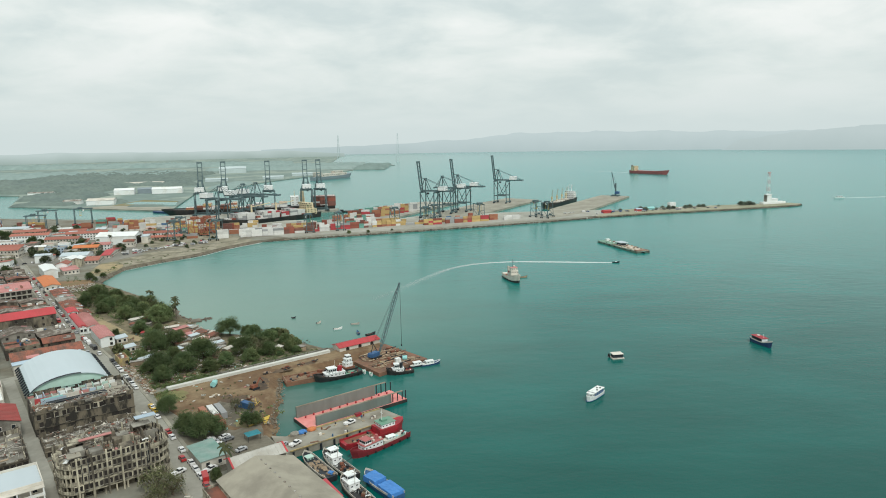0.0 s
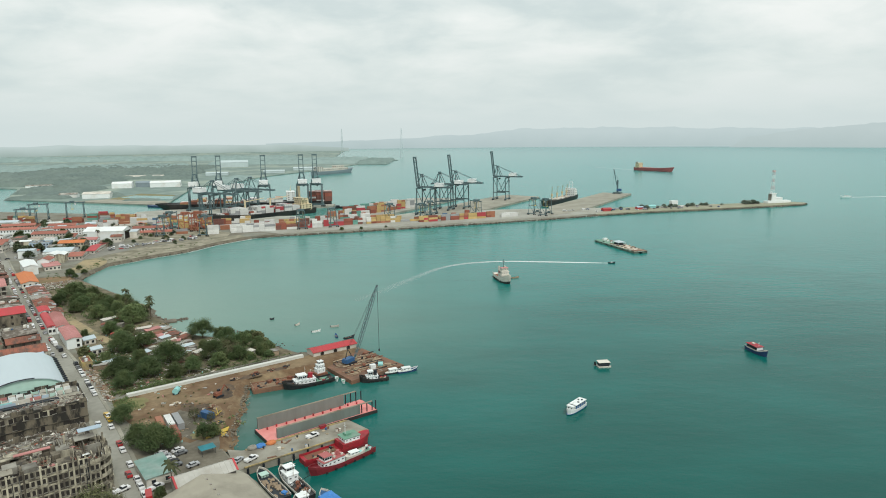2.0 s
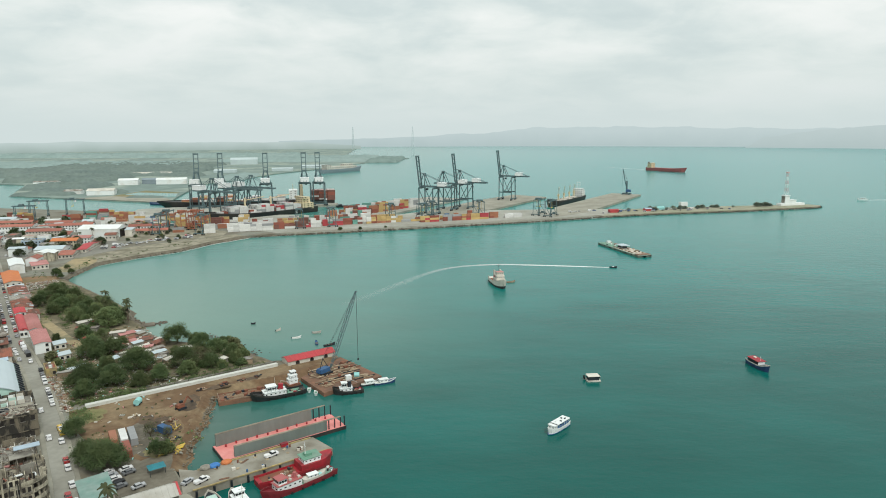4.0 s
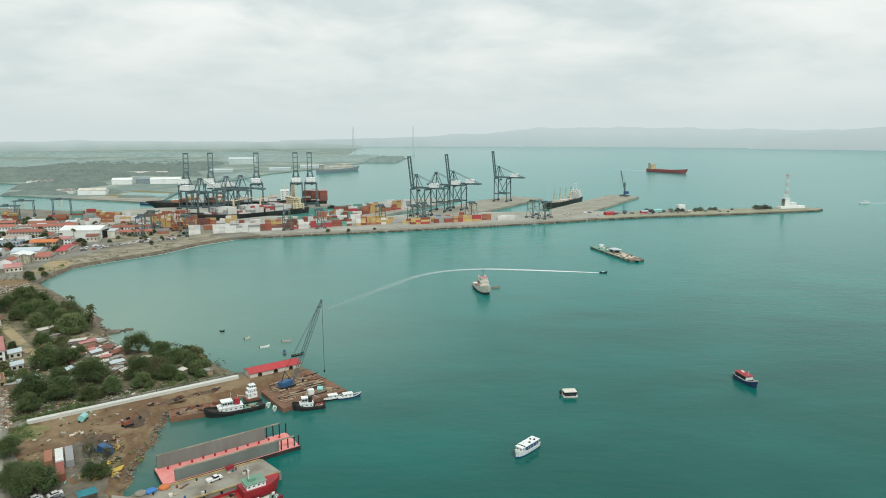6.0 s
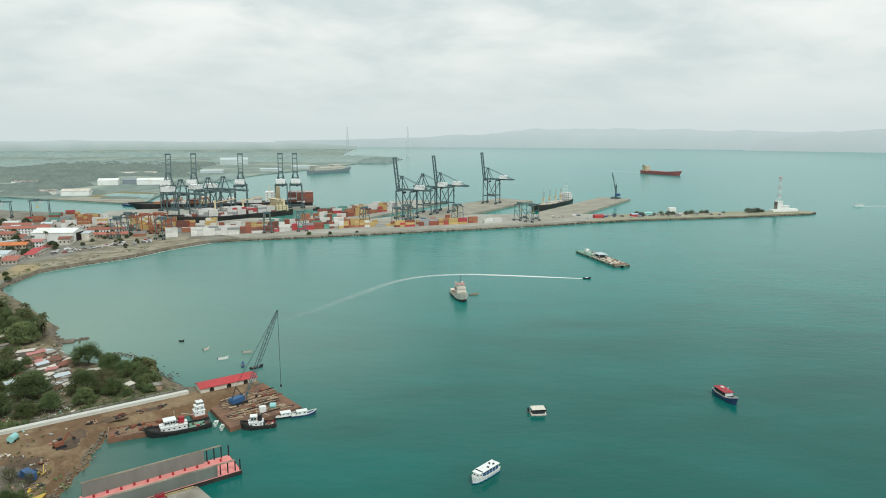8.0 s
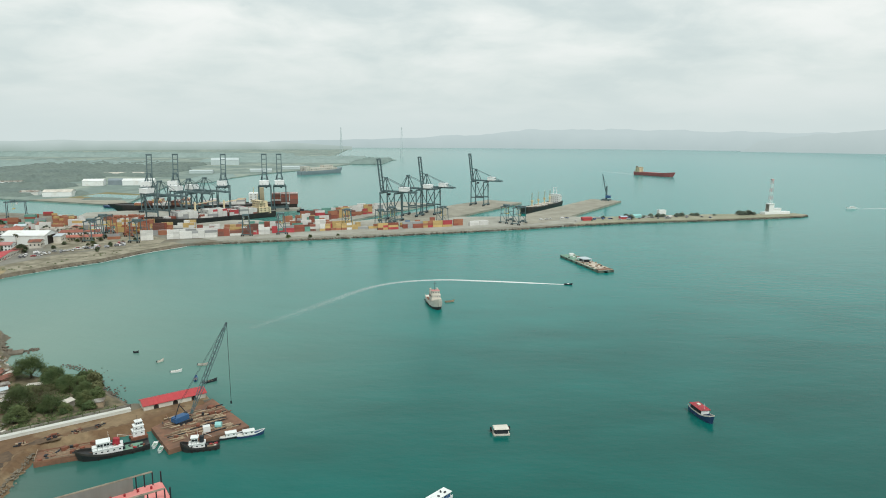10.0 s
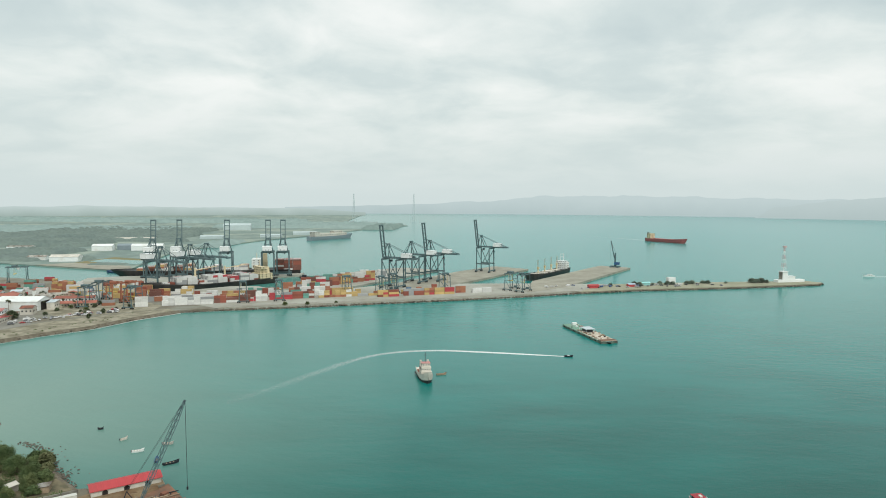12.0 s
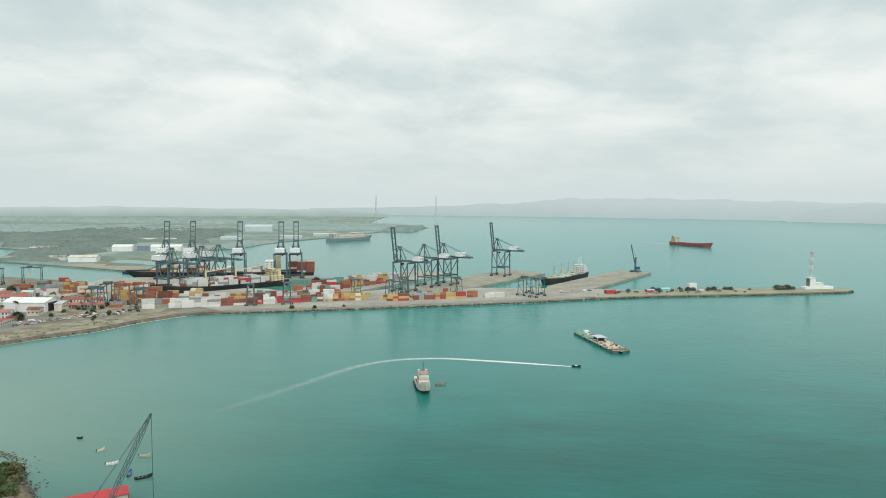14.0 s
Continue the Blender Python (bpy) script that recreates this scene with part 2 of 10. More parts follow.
LEAF = mat("tree_foliage", (0.074, 0.116, 0.048), 0.8, scale=0.5, var=0.22, col2=(0.108, 0.140, 0.056), rand=0.3, spec=0.15, big=0.25)
LEAF2 = mat("light_foliage", (0.112, 0.160, 0.066), 0.8, scale=0.5, var=0.24, col2=(0.14, 0.158, 0.066), rand=0.35, spec=0.15, big=0.25)
# lighter than near foliage: haze over the port is mixed in
PORTLEAF = mat("hazed_green_foliage", (0.12, 0.155, 0.09), 0.85, scale=0.5, var=0.25, col2=(0.15, 0.175, 0.10), rand=0.25, spec=0.1)
PALMLEAF = mat("palm_frond", (0.045, 0.062, 0.028), 0.7, scale=0.9, var=0.3, col2=(0.075, 0.075, 0.035), spec=0.2)
DRYLEAF = mat("sparse_brown_foliage", (0.145, 0.155, 0.075), 0.85, scale=0.8, var=0.35, rand=0.2, spec=0.15)
# foliage paled and greyed by haze put into the base colour
FARLEAF = mat("hazed_far_foliage", (0.135, 0.18, 0.165), 0.95, scale=0.12, var=0.3, col2=(0.165, 0.212, 0.185))
# breakwater foliage, greyed by distance haze put into its colour
HAZELEAF = mat("grey_green_hazed_foliage", (0.24, 0.30, 0.235), 0.8, scale=0.5, var=0.3, col2=(0.20, 0.25, 0.19), rand=0.3, spec=0.15)
BARK = mat("bark", (0.14, 0.105, 0.075), 0.9, scale=2.0, var=0.3, bump=0.4)
# lifted and greyed: the port's haze is part of this colour
CRANE_BLUE = mat("blue_grey_crane_paint", (0.085, 0.14, 0.15), 0.55, scale=0.4, var=0.25, col2=(0.10, 0.15, 0.155))
DARK_STEEL = mat("dark_steel", (0.035, 0.042, 0.05), 0.5, 0.3, scale=0.8, var=0.3)
WHITE = mat("white_paint", (0.75, 0.78, 0.76), 0.5, scale=0.6, var=0.08, col2=(0.62, 0.60, 0.54), rand=0.05, mask=(0.5, 0.75))
HOUSEWHITE = mat("clean_white_steel", (0.82, 0.85, 0.84), 0.45, scale=0.3, var=0.05, col2=(0.74, 0.76, 0.74))
LIMEWALL = mat("limewashed_wall", (0.58, 0.59, 0.545), 0.85, scale=0.5, var=0.08, col2=(0.50, 0.49, 0.43), big=0.3, mask=(0.5, 0.7))
OFFWHITE = mat("weathered_white_wall", (0.62, 0.59, 0.52), 0.8, scale=0.6, var=0.16, col2=(0.40, 0.37, 0.31), rand=0.08, mask=(0.42, 0.72))
GREYWALL = mat("grey_stained_wall", (0.31, 0.295, 0.25), 0.9, scale=0.5, var=0.25, col2=(0.13, 0.12, 0.10), rand=0.08, big=0.3)
RUINWALL = mat("blackened_mouldy_wall", (0.215, 0.185, 0.135), 0.9, scale=0.8, var=0.42, col2=(0.055, 0.048, 0.038), big=0.22, mask=(0.38, 0.58), stretch=(1, 1, 0.4))
SOOTWALL = mat("sooty_mildewed_wall", (0.18, 0.155, 0.112), 0.9, scale=0.6, var=0.45, col2=(0.032, 0.03, 0.025), big=0.5, mask=(0.42, 0.54), stretch=(1, 1, 0.35))
CREAM = mat("cream_stained_plaster", (0.49, 0.45, 0.34), 0.85, scale=0.9, var=0.38, col2=(0.095, 0.083, 0.064), big=0.28, mask=(0.42, 0.59), stretch=(1, 1, 0.3), rand=0.2)
REDROOF = mat("red_metal_roof", (0.50, 0.055, 0.065), 0.6, scale=0.6, var=0.15, col2=(0.40, 0.06, 0.06), rand=0.12, stretch=(1, 0.25, 1))
PINKROOF = mat("faded_pink_roof", (0.50, 0.23, 0.215), 0.7, scale=0.5, var=0.2, col2=(0.36, 0.15, 0.13), rand=0.1)
HIPRED = mat("dull_red_roof", (0.33, 0.062, 0.055), 0.75, scale=0.6, var=0.2, col2=(0.24, 0.065, 0.055), big=0.3)
TILEROOF = mat("red_tile_roof", (0.37, 0.13, 0.095), 0.75, scale=0.6, var=0.2, col2=(0.30, 0.12, 0.085), rand=0.2, big=0.3)
RUSTROOF = mat("rusty_red_roof", (0.27, 0.10, 0.065), 0.85, scale=0.6, var=0.3, col2=(0.12, 0.075, 0.058), rand=0.25, big=0.45, mask=(0.44, 0.60), stretch=(1, 0.5, 1))
SOOTROOF = mat("sooty_sheet_roof", (0.115, 0.095, 0.075), 0.9, scale=0.6, var=0.35, col2=(0.24, 0.215, 0.185), rand=0.25, big=0.5, mask=(0.48, 0.62), stretch=(1, 0.5, 1))
ORANGEROOF = mat("orange_roof", (0.58, 0.19, 0.06), 0.7, scale=0.4, var=0.15, col2=(0.52, 0.17, 0.07))
GREYROOF = mat("grey_sheet_roof", (0.33, 0.32, 0.285), 0.75, scale=0.6, var=0.3, col2=(0.13, 0.10, 0.075), rand=0.25, big=0.4, mask=(0.44, 0.62), stretch=(1, 0.5, 1))
PALEROOF = mat("pale_metal_roof", (0.49, 0.575, 0.60), 0.5, scale=0.25, var=0.07, col2=(0.48, 0.54, 0.57), stretch=(1, 0.3, 1))
BLUEROOF = mat("pale_blue_roof", (0.42, 0.52, 0.60), 0.6, scale=0.5, var=0.15, rand=0.1)
TEALROOF = mat("teal_weathered_roof", (0.16, 0.285, 0.245), 0.7, scale=0.4, var=0.3, col2=(0.26, 0.33, 0.30), big=0.4)
GLASS = mat("dark_window", (0.03, 0.035, 0.04), 0.25, scale=1.0, var=0.3, rand=0.3, spec=0.5)
# for flat panels on walls: the shade inside openings, painted as dark colour
VOID = mat("shaded_opening", (0.035, 0.03, 0.026), 0.9, scale=1.0, var=0.4, rand=0.3)
YELLOW = mat("yellow_paint", (0.62, 0.43, 0.06), 0.6, scale=0.7, var=0.15, col2=(0.45, 0.33, 0.10))
CREAMPAINT = mat("cream_crane_paint", (0.66, 0.58, 0.36), 0.6, scale=0.4, var=0.12)
TAN = mat("tan_ship_paint", (0.66, 0.565, 0.37), 0.6, scale=0.4, var=0.12)
DARKRED = mat("dark_red_paint", (0.20, 0.02, 0.028), 0.5, scale=0.5, var=0.25, col2=(0.15, 0.03, 0.03))
REDPAINT = mat("red_paint", (0.37, 0.024, 0.036), 0.5, scale=0.8, var=0.25, col2=(0.22, 0.035, 0.035), big=0.35, mask=(0.45, 0.68))
RUST = mat("rusty_steel", (0.25, 0.088, 0.050), 0.85, scale=0.6, var=0.35, col2=(0.145, 0.075, 0.05), bump=0.2, big=0.3)
BLACKHULL = mat("black_hull", (0.022, 0.024, 0.026), 0.45, scale=0.5, var=0.35, col2=(0.05, 0.045, 0.04))
NAVY = mat("navy_hull", (0.03, 0.065, 0.15), 0.4, scale=0.5, var=0.2)
GREENDECK = mat("green_deck", (0.13, 0.30, 0.21), 0.7, scale=0.5, var=0.25, col2=(0.22, 0.30, 0.24))
PINKDECK = mat("faded_pink_deck", (0.72, 0.23, 0.21), 0.75, scale=0.5, var=0.12, col2=(0.70, 0.30, 0.27), big=0.25)
DOCKGREY = mat("grey_streaked_plate", (0.205, 0.24, 0.22), 0.7, scale=0.5, var=0.2, col2=(0.15, 0.165, 0.145), stretch=(1, 1, 0.2))
BANDGREEN = mat("pale_green_steel", (0.30, 0.41, 0.33), 0.7, scale=0.5, var=0.25, col2=(0.20, 0.27, 0.22), big=0.3)
BARGEGREEN = mat("green_grey_barge_side", (0.16, 0.24, 0.185), 0.8, scale=0.5, var=0.3, col2=(0.08, 0.085, 0.07), big=0.25, stretch=(1, 1, 0.3))
DARKSHORE = mat("dark_stony_earth", (0.115, 0.098, 0.07), 0.9, scale=0.8, var=0.4, col2=(0.19, 0.165, 0.125), bump=0.5, big=0.3)
TIDEROCK = mat("dark_wet_rock", (0.085, 0.075, 0.06), 0.6, scale=0.8, var=0.4, col2=(0.14, 0.115, 0.085), bump=0.5)
WOOD = mat("grey_timber", (0.33, 0.25, 0.17), 0.85, scale=1.5, var=0.3, rand=0.3)
PALEWOOD = mat("pale_timber", (0.42, 0.34, 0.23), 0.85, scale=1.5, var=0.3, rand=0.3)
BLUEPAINT = mat("blue_paint", (0.04, 0.115, 0.25), 0.55, scale=0.6, var=0.2)
BLUETARP = mat("blue_tarpaulin", (0.06, 0.22, 0.55), 0.6, scale=0.8, var=0.25)
PALETEAL = mat("pale_teal_panel", (0.46, 0.64, 0.56), 0.6, scale=0.4, var=0.1, col2=(0.40, 0.55, 0.48))
# red lightened for the haze over the far ship; reused on a tug
SHIPRED = mat("pale_ship_red", (0.42, 0.125, 0.12), 0.6, scale=0.2, var=0.15)
# slate grey with the haze over the far hull mixed in
SHIPGREY = mat("hazed_slate_paint", (0.24, 0.295, 0.32), 0.6, scale=0.2, var=0.15)
# the mast's red, paled to pink by haze painted in
HAZYRED = mat("hazed_red_paint", (0.68, 0.42, 0.40), 0.7, scale=1.0, var=0.1)
TURQ = mat("turquoise_paint", (0.30, 0.62, 0.60), 0.6, scale=0.6, var=0.12)
RUBBER = mat("black_rubber", (0.02, 0.02, 0.02), 0.85, scale=2, var=0.3)
ORANGECRANE = mat("orange_red_crane_paint", (0.37, 0.14, 0.085), 0.6, scale=0.5, var=0.2)
TEALCOVER = mat("teal_cover", (0.03, 0.20, 0.24), 0.7, scale=0.6, var=0.2)


# ---- mesh helpers ----
def box(bm, c, s, rz=0.0, top=None):
    """A block with centre c and size s; top scales its upper face."""
    r = bmesh.ops.create_cube(bm, size=1, matrix=Matrix.Translation(c) @ Matrix.Rotation(rz, 4, "Z") @ Matrix.Diagonal((*s, 1)))
    if top:
        cx = Vector(c)
        ups = sorted(r["verts"], key=lambda v: v.co.z)[4:]
        for v in ups:
            d = v.co - cx
            v.co.x, v.co.y = cx.x + d.x * top, cx.y + d.y * top
    return r["verts"]


def beam(bm, a, b, w, h=None):
    a, b = Vector(a), Vector(b)
    d = b - a
    m = Matrix.Translation((a + b) / 2) @ d.to_track_quat("Y", "Z").to_matrix().to_4x4() @ Matrix.Diagonal((w, d.length, h or w, 1))
    bmesh.ops.create_cube(bm, size=1, matrix=m)


def tube(bm, a, b, r, r2=None, seg=8):
    a, b = Vector(a), Vector(b)
    d = b - a
    m = Matrix.Translation((a + b) / 2) @ d.to_track_quat("Z", "Y").to_matrix().to_4x4()
    bmesh.ops.create_cone(bm, cap_ends=True, segments=seg, radius1=r, radius2=r if r2 is None else r2, depth=d.length, matrix=m)


def prism(bm, pts, z0, z1, inset=0.0):
    lo = [bm.verts.new((x, y, z0)) for x, y in pts]
    hi = [bm.verts.new((x, y, z1)) for x, y in pts]
    bm.faces.new(hi)
    bm.faces.new(lo[::-1])
    for i in range(len(pts)):
        j = (i + 1) % len(pts)
        bm.faces.new((lo[i], lo[j], hi[j], hi[i]))
    return hi


def loft(bm, rings, close=True):
    """Skin between rings of equal count, capped."""
    vs = [[bm.verts.new(p) for p in r] for r in rings]
    k = len(vs[0])
    for a, b in zip(vs, vs[1:]):
        for i in range(k if close else k - 1):
            j = (i + 1) % k
            bm.faces.new((a[i], a[j], b[j], b[i]))
    if close:
        bm.faces.new(vs[0][::-1])
        bm.faces.new(vs[-1])


def mesh_of(name, bm, material):
    bmesh.ops.recalc_face_normals(bm, faces=bm.faces)
    me = bpy.data.meshes.new(name)
    bm.to_mesh(me)
    bm.free()
    me.materials.append(material)
    return me


def part(name, bm, material, parent, label=""):
    ob = new(name, mesh_of(name, bm, material))
    ob.parent = parent
    return tagged(ob, label)


def shared(name, me, parent, m):
    ob = new(name, me)
    ob.parent = parent
    ob.matrix_local = m
    return ob


def thing(name, m, label, category, group=""):
    ob = new(name)
    ob.matrix_world = m
    return tagged(ob, label, category, group)


def setting(name, bm, material, label, category, kind="structure"):
    return tagged(new(name, mesh_of(name, bm, material)), label, category, kind=kind)


ST = Vector((-112.0, 242.0))
UU, VV = Vector((-0.611, 0.792)), Vector((0.792, 0.611))
TOWN_TURN = math.degrees(math.atan2(VV.y, VV.x))


def town(u, v, z=3.0):
    """A place in the town's street grid: u along the street, v towards the bay."""
    q = ST + UU * u + VV * v
    return Vector((q.x, q.y, z))


def tpose(u, v, z=3.0, turn=0.0):
    """Local x towards the bay, local y up the street."""
    q = town(u, v, z)
    return pose(q.x, q.y, q.z, 0, 0, TOWN_TURN + turn)


def heading(dx, dy):
    return math.degrees(math.atan2(dy, dx))


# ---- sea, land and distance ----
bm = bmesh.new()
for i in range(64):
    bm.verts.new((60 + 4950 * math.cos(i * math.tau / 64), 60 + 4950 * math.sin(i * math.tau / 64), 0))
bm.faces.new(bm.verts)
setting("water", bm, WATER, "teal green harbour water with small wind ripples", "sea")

bm = bmesh.new()
coast = [town(u, v).xy for u, v in ((-420, 33), (-57, 33), (-50, 32), (-26, 32), (-12, 38), (4, 46), (16, 53), (32, 60.5), (36, 68), (33, 90), (32, 100), (40, 129), (48, 129))]
SHORE = ((46, 112), (54, 99), (62, 97), (68, 95), (80, 93), (92, 88), (101, 80), (108, 74), (118, 67), (129, 62.5), (141, 60), (150, 55), (156, 59), (162, 60.5), (168, 59.5), (173, 58.5), (186, 59), (200, 62))
coast += [town(u, v).xy for u, v in SHORE]
coast += [Vector(p) for p in ((-228, 478), (-284, 528), (-289, 546), (-293, 591), (-274, 625), (-250, 657), (-233, 703), (-209, 743), (-175, 758))]
back = [Vector(p) for p in ((-240, 830), (-285, 856), (-322, 858), (-470, 960), (-700, 1010), (-1300, 1010), (-1300, -200), (-120, -200))]
prism(bm, [p[:2] for p in coast + back], -4, 2.6)
setting("ground", bm, EARTH, "grey brown town ground with dust and rubble", "ground")

bm = bmesh.new()
prism(bm, [(-175, 757), (-115, 777), (-28, 810), (59, 843), (141, 877), (215, 914), (260, 990), (150, 985), (60, 975), (-25, 962), (-80, 905), (-152, 893), (-190, 925), (-222, 924), (-284, 858), (-240, 800)], -4, 2.8)
setting("quay_1", bm, APRON, "pale grey concrete container yard behind a sea wall", "quay")
bm = bmesh.new()
prism(bm, [(-316, 870), (-232, 1018), (-190, 1040), (-168, 1050), (-170, 1074.4), (-407.8, 1011), (-450, 985), (-420, 880), (-330, 840)], -4, 2.9)
setting("quay_2", bm, APRON, "grey concrete crane quay between two berthed ships", "quay")
bm = bmesh.new()
prism(bm, [(-160, 900), (-86, 900), (-30, 1020), (30, 1140), (-30, 1170), (-110, 1090)], -4, 2.7)
setting("quay_3", bm, APRON, "concrete pier stacked with containers", "quay")
bm = bmesh.new()
prism(bm, [(-40, 930), (40, 930), (145, 1118), (172, 1165), (118, 1205), (60, 1120)], -4, 2.95)
setting("quay_4", bm, CONCRETE, "tan concrete finger pier below a tall crane", "quay")
bm = bmesh.new()
prism(bm, [(150, 900), (200, 950), (343, 1204), (298, 1232), (165, 1010)], -4, 3.0)
setting("quay_5", bm, CONCRETE, "tan concrete finger pier with a harbour crane", "quay")
bm = bmesh.new()
prism(bm, [(205, 910), (292, 943), (424, 978), (553, 1021), (566, 1035), (554, 1050), (440, 1030), (317, 1005), (230, 975)], -4, 2.75)
setting("jetty", bm, JETTY, "long low breakwater with a rubble edge", "breakwater")

# mainland beyond the inner basin
bm = bmesh.new()
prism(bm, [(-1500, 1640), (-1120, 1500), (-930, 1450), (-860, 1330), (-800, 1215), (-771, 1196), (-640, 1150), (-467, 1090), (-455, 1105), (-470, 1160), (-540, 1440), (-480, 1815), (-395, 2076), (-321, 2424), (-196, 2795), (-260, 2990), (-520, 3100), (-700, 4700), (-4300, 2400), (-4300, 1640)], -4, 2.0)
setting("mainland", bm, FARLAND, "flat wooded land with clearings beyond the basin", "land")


def ridge(name, pts, zs, material, label, wob=0.25, seed=1.0):
    """A long hill line: plan points with crest heights, thick and rounded."""
    bm = bmesh.new()
    steps = 24
    rings = []
    for i in range(len(pts) - 1):
        for k in range(steps):
            f = k / steps
            p = Vector(pts[i]).lerp(Vector(pts[i + 1]), f)
            s = f * f * (3 - 2 * f)
            z = zs[i] * (1 - s) + zs[i + 1] * s
            z *= 1 + wob * noise.fractal(Vector((p.x * 0.004, p.y * 0.004, seed)), 0.8, 2.0, 4)
            out = Vector((p.x - 60, p.y - 60)).normalized()
            rings.append([(p.x, p.y, -3), (p.x + out.x * 8, p.y + out.y * 8, z * 0.45), (p.x + out.x * 40, p.y + out.y * 40, z), (p.x + out.x * 80, p.y + out.y * 80, -3)])
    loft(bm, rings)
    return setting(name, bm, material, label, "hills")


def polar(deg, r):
    """Plan point at a bearing right of the y axis."""
    a = radians(deg)
    return (60 + r * math.sin(a), 60 + r * math.cos(a))


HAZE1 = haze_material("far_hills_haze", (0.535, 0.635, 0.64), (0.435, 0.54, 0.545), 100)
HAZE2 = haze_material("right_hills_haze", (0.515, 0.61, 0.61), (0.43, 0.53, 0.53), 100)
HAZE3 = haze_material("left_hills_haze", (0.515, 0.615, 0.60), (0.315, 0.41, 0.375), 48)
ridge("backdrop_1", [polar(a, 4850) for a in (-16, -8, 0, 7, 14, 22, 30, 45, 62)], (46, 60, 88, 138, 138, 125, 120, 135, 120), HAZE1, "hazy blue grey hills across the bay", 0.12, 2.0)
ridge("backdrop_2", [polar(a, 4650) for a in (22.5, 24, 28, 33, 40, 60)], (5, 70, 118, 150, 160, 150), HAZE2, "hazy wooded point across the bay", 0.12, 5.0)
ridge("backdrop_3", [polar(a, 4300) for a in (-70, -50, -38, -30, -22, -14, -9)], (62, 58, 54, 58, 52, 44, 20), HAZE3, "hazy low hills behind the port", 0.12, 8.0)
# haze put into the base colours of distant woods, headland, works and masts
HAZE4 = mat("hazed_woods_foliage", (0.235, 0.315, 0.295), 0.95, scale=0.05, var=0.2, col2=(0.275, 0.35, 0.33), spec=0.1)
HAZE6 = mat("hazed_headland_foliage", (0.185, 0.25, 0.232), 0.95, scale=0.05, var=0.22, col2=(0.225, 0.295, 0.27), spec=0.1)
HAZE5 = mat("hazed_grey_steel", (0.50, 0.585, 0.585), 0.8, scale=0.2, var=0.1)


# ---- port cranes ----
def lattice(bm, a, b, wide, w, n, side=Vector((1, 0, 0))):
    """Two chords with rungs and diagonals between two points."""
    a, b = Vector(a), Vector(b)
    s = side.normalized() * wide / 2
    beam(bm, a - s, b - s, w, w * 1.5)
    beam(bm, a + s, b + s, w, w * 1.5)
    for i in range(n + 1):
        p = a.lerp(b, i / n)
        beam(bm, p - s, p + s, w * 0.7)


def sts_crane(m, boom_up, label, high=37.0, gauge=22.0, reach=46.0, back=16.0, house_back=-3.0, group="quay cranes", bulk=1.15):
    """Ship-to-shore gantry crane: local x along the rails, local y out over the water."""
    c = thing("quay_crane", m, label, "gantry crane", group)
    hx = 8.5
    for sx in (-1, 1):
        for y in (0.0, gauge):
            bm = bmesh.new()
            beam(bm, (sx * hx, y, 3.0), (sx * hx, y + (1.0 if y == 0 else 0), high), 1.25, 1.2)
            part("leg", bm, CRANE_BLUE, c)
        bm = bmesh.new()
        beam(bm, (sx * hx, 0, 13), (sx * hx, gauge, 13), 1.2, 1.7)
        part("portal_beam", bm, CRANE_BLUE, c)
        bm = bmesh.new()
        beam(bm, (sx * hx, 0.5, high - 2), (sx * hx, gauge * 0.55, 14), 0.75)
        beam(bm, (sx * hx, gauge * 0.55, 14), (sx * hx, gauge - 0.5, high - 2), 0.75)
        part("diagonal_brace", bm, CRANE_BLUE, c)
    for y in (0.0, gauge):
        bm = bmesh.new()
        beam(bm, (-hx - 4, y, 2.6), (hx + 4, y, 2.6), 1.4, 1.5)
        part("sill_beam", bm, CRANE_BLUE, c)
        for sx in (-1, 1):
            bm = bmesh.new()
            for k in range(3):
                box(bm, (sx * (hx - 1.5 + 2.4 * k), y, 0.9), (2.0, 1.2, 1.8))
            part("bogie", bm, DARK_STEEL, c)
        bm = bmesh.new()
        beam(bm, (-hx - 0.8, y, high), (hx + 0.8, y, high), 1.6, 2.0)
        part("cross_beam", bm, CRANE_BLUE, c)
    bm = bmesh.new()
    lattice(bm, (0, -back, high + 2.0), (0, gauge + 2, high + 2.0), 6.4, 1.3, 7)
    part("girder", bm, CRANE_BLUE, c)
    hinge = Vector((0, gauge + 2, high + 2.5))
    if boom_up:
        a = radians(83)
        tip = hinge + Vector((0, math.cos(a), math.sin(a))) * reach
    else:
        tip = hinge + Vector((0, reach, -0.5))
    bm = bmesh.new()
    lattice(bm, hinge, tip, 6.6, 1.15, 6)
    beam(bm, tip + Vector((-4, 0, 0)), tip + Vector((4, 0, 0)), 1.8, 2.2)
    part("boom", bm, CRANE_BLUE, c, "raised boom" if boom_up else "lowered boom")
    apex = Vector((0, gauge - 4, high + 19))
    bm = bmesh.new()
    for sx in (-1, 1):
        beam(bm, (sx * hx * 0.8, gauge, high + 1), apex + Vector((sx * 2.4, 0, 0)), 1.0)
        beam(bm, (sx * hx * 0.5, gauge - 12, high + 1), apex + Vector((sx * 2.0, 0, 0)), 0.8)
    beam(bm, apex - Vector((3.4, 0, 0)), apex + Vector((3.4, 0, 0)), 1.6, 1.6)
    part("a_frame", bm, CRANE_BLUE, c)
    for sx in (-2.4, 2.4):
        o = Vector((sx, 0, 0))
        ends = [Vector((sx, -back + 3, high + 3)), hinge.lerp(tip, 0.45 if boom_up else 0.93) + o]
        for e in ends:
            bm = bmesh.new()
            beam(bm, apex + o, e, 0.45)
            part("stay", bm, CRANE_BLUE, c)
    house = [0.0, house_back]
    bm = bmesh.new()
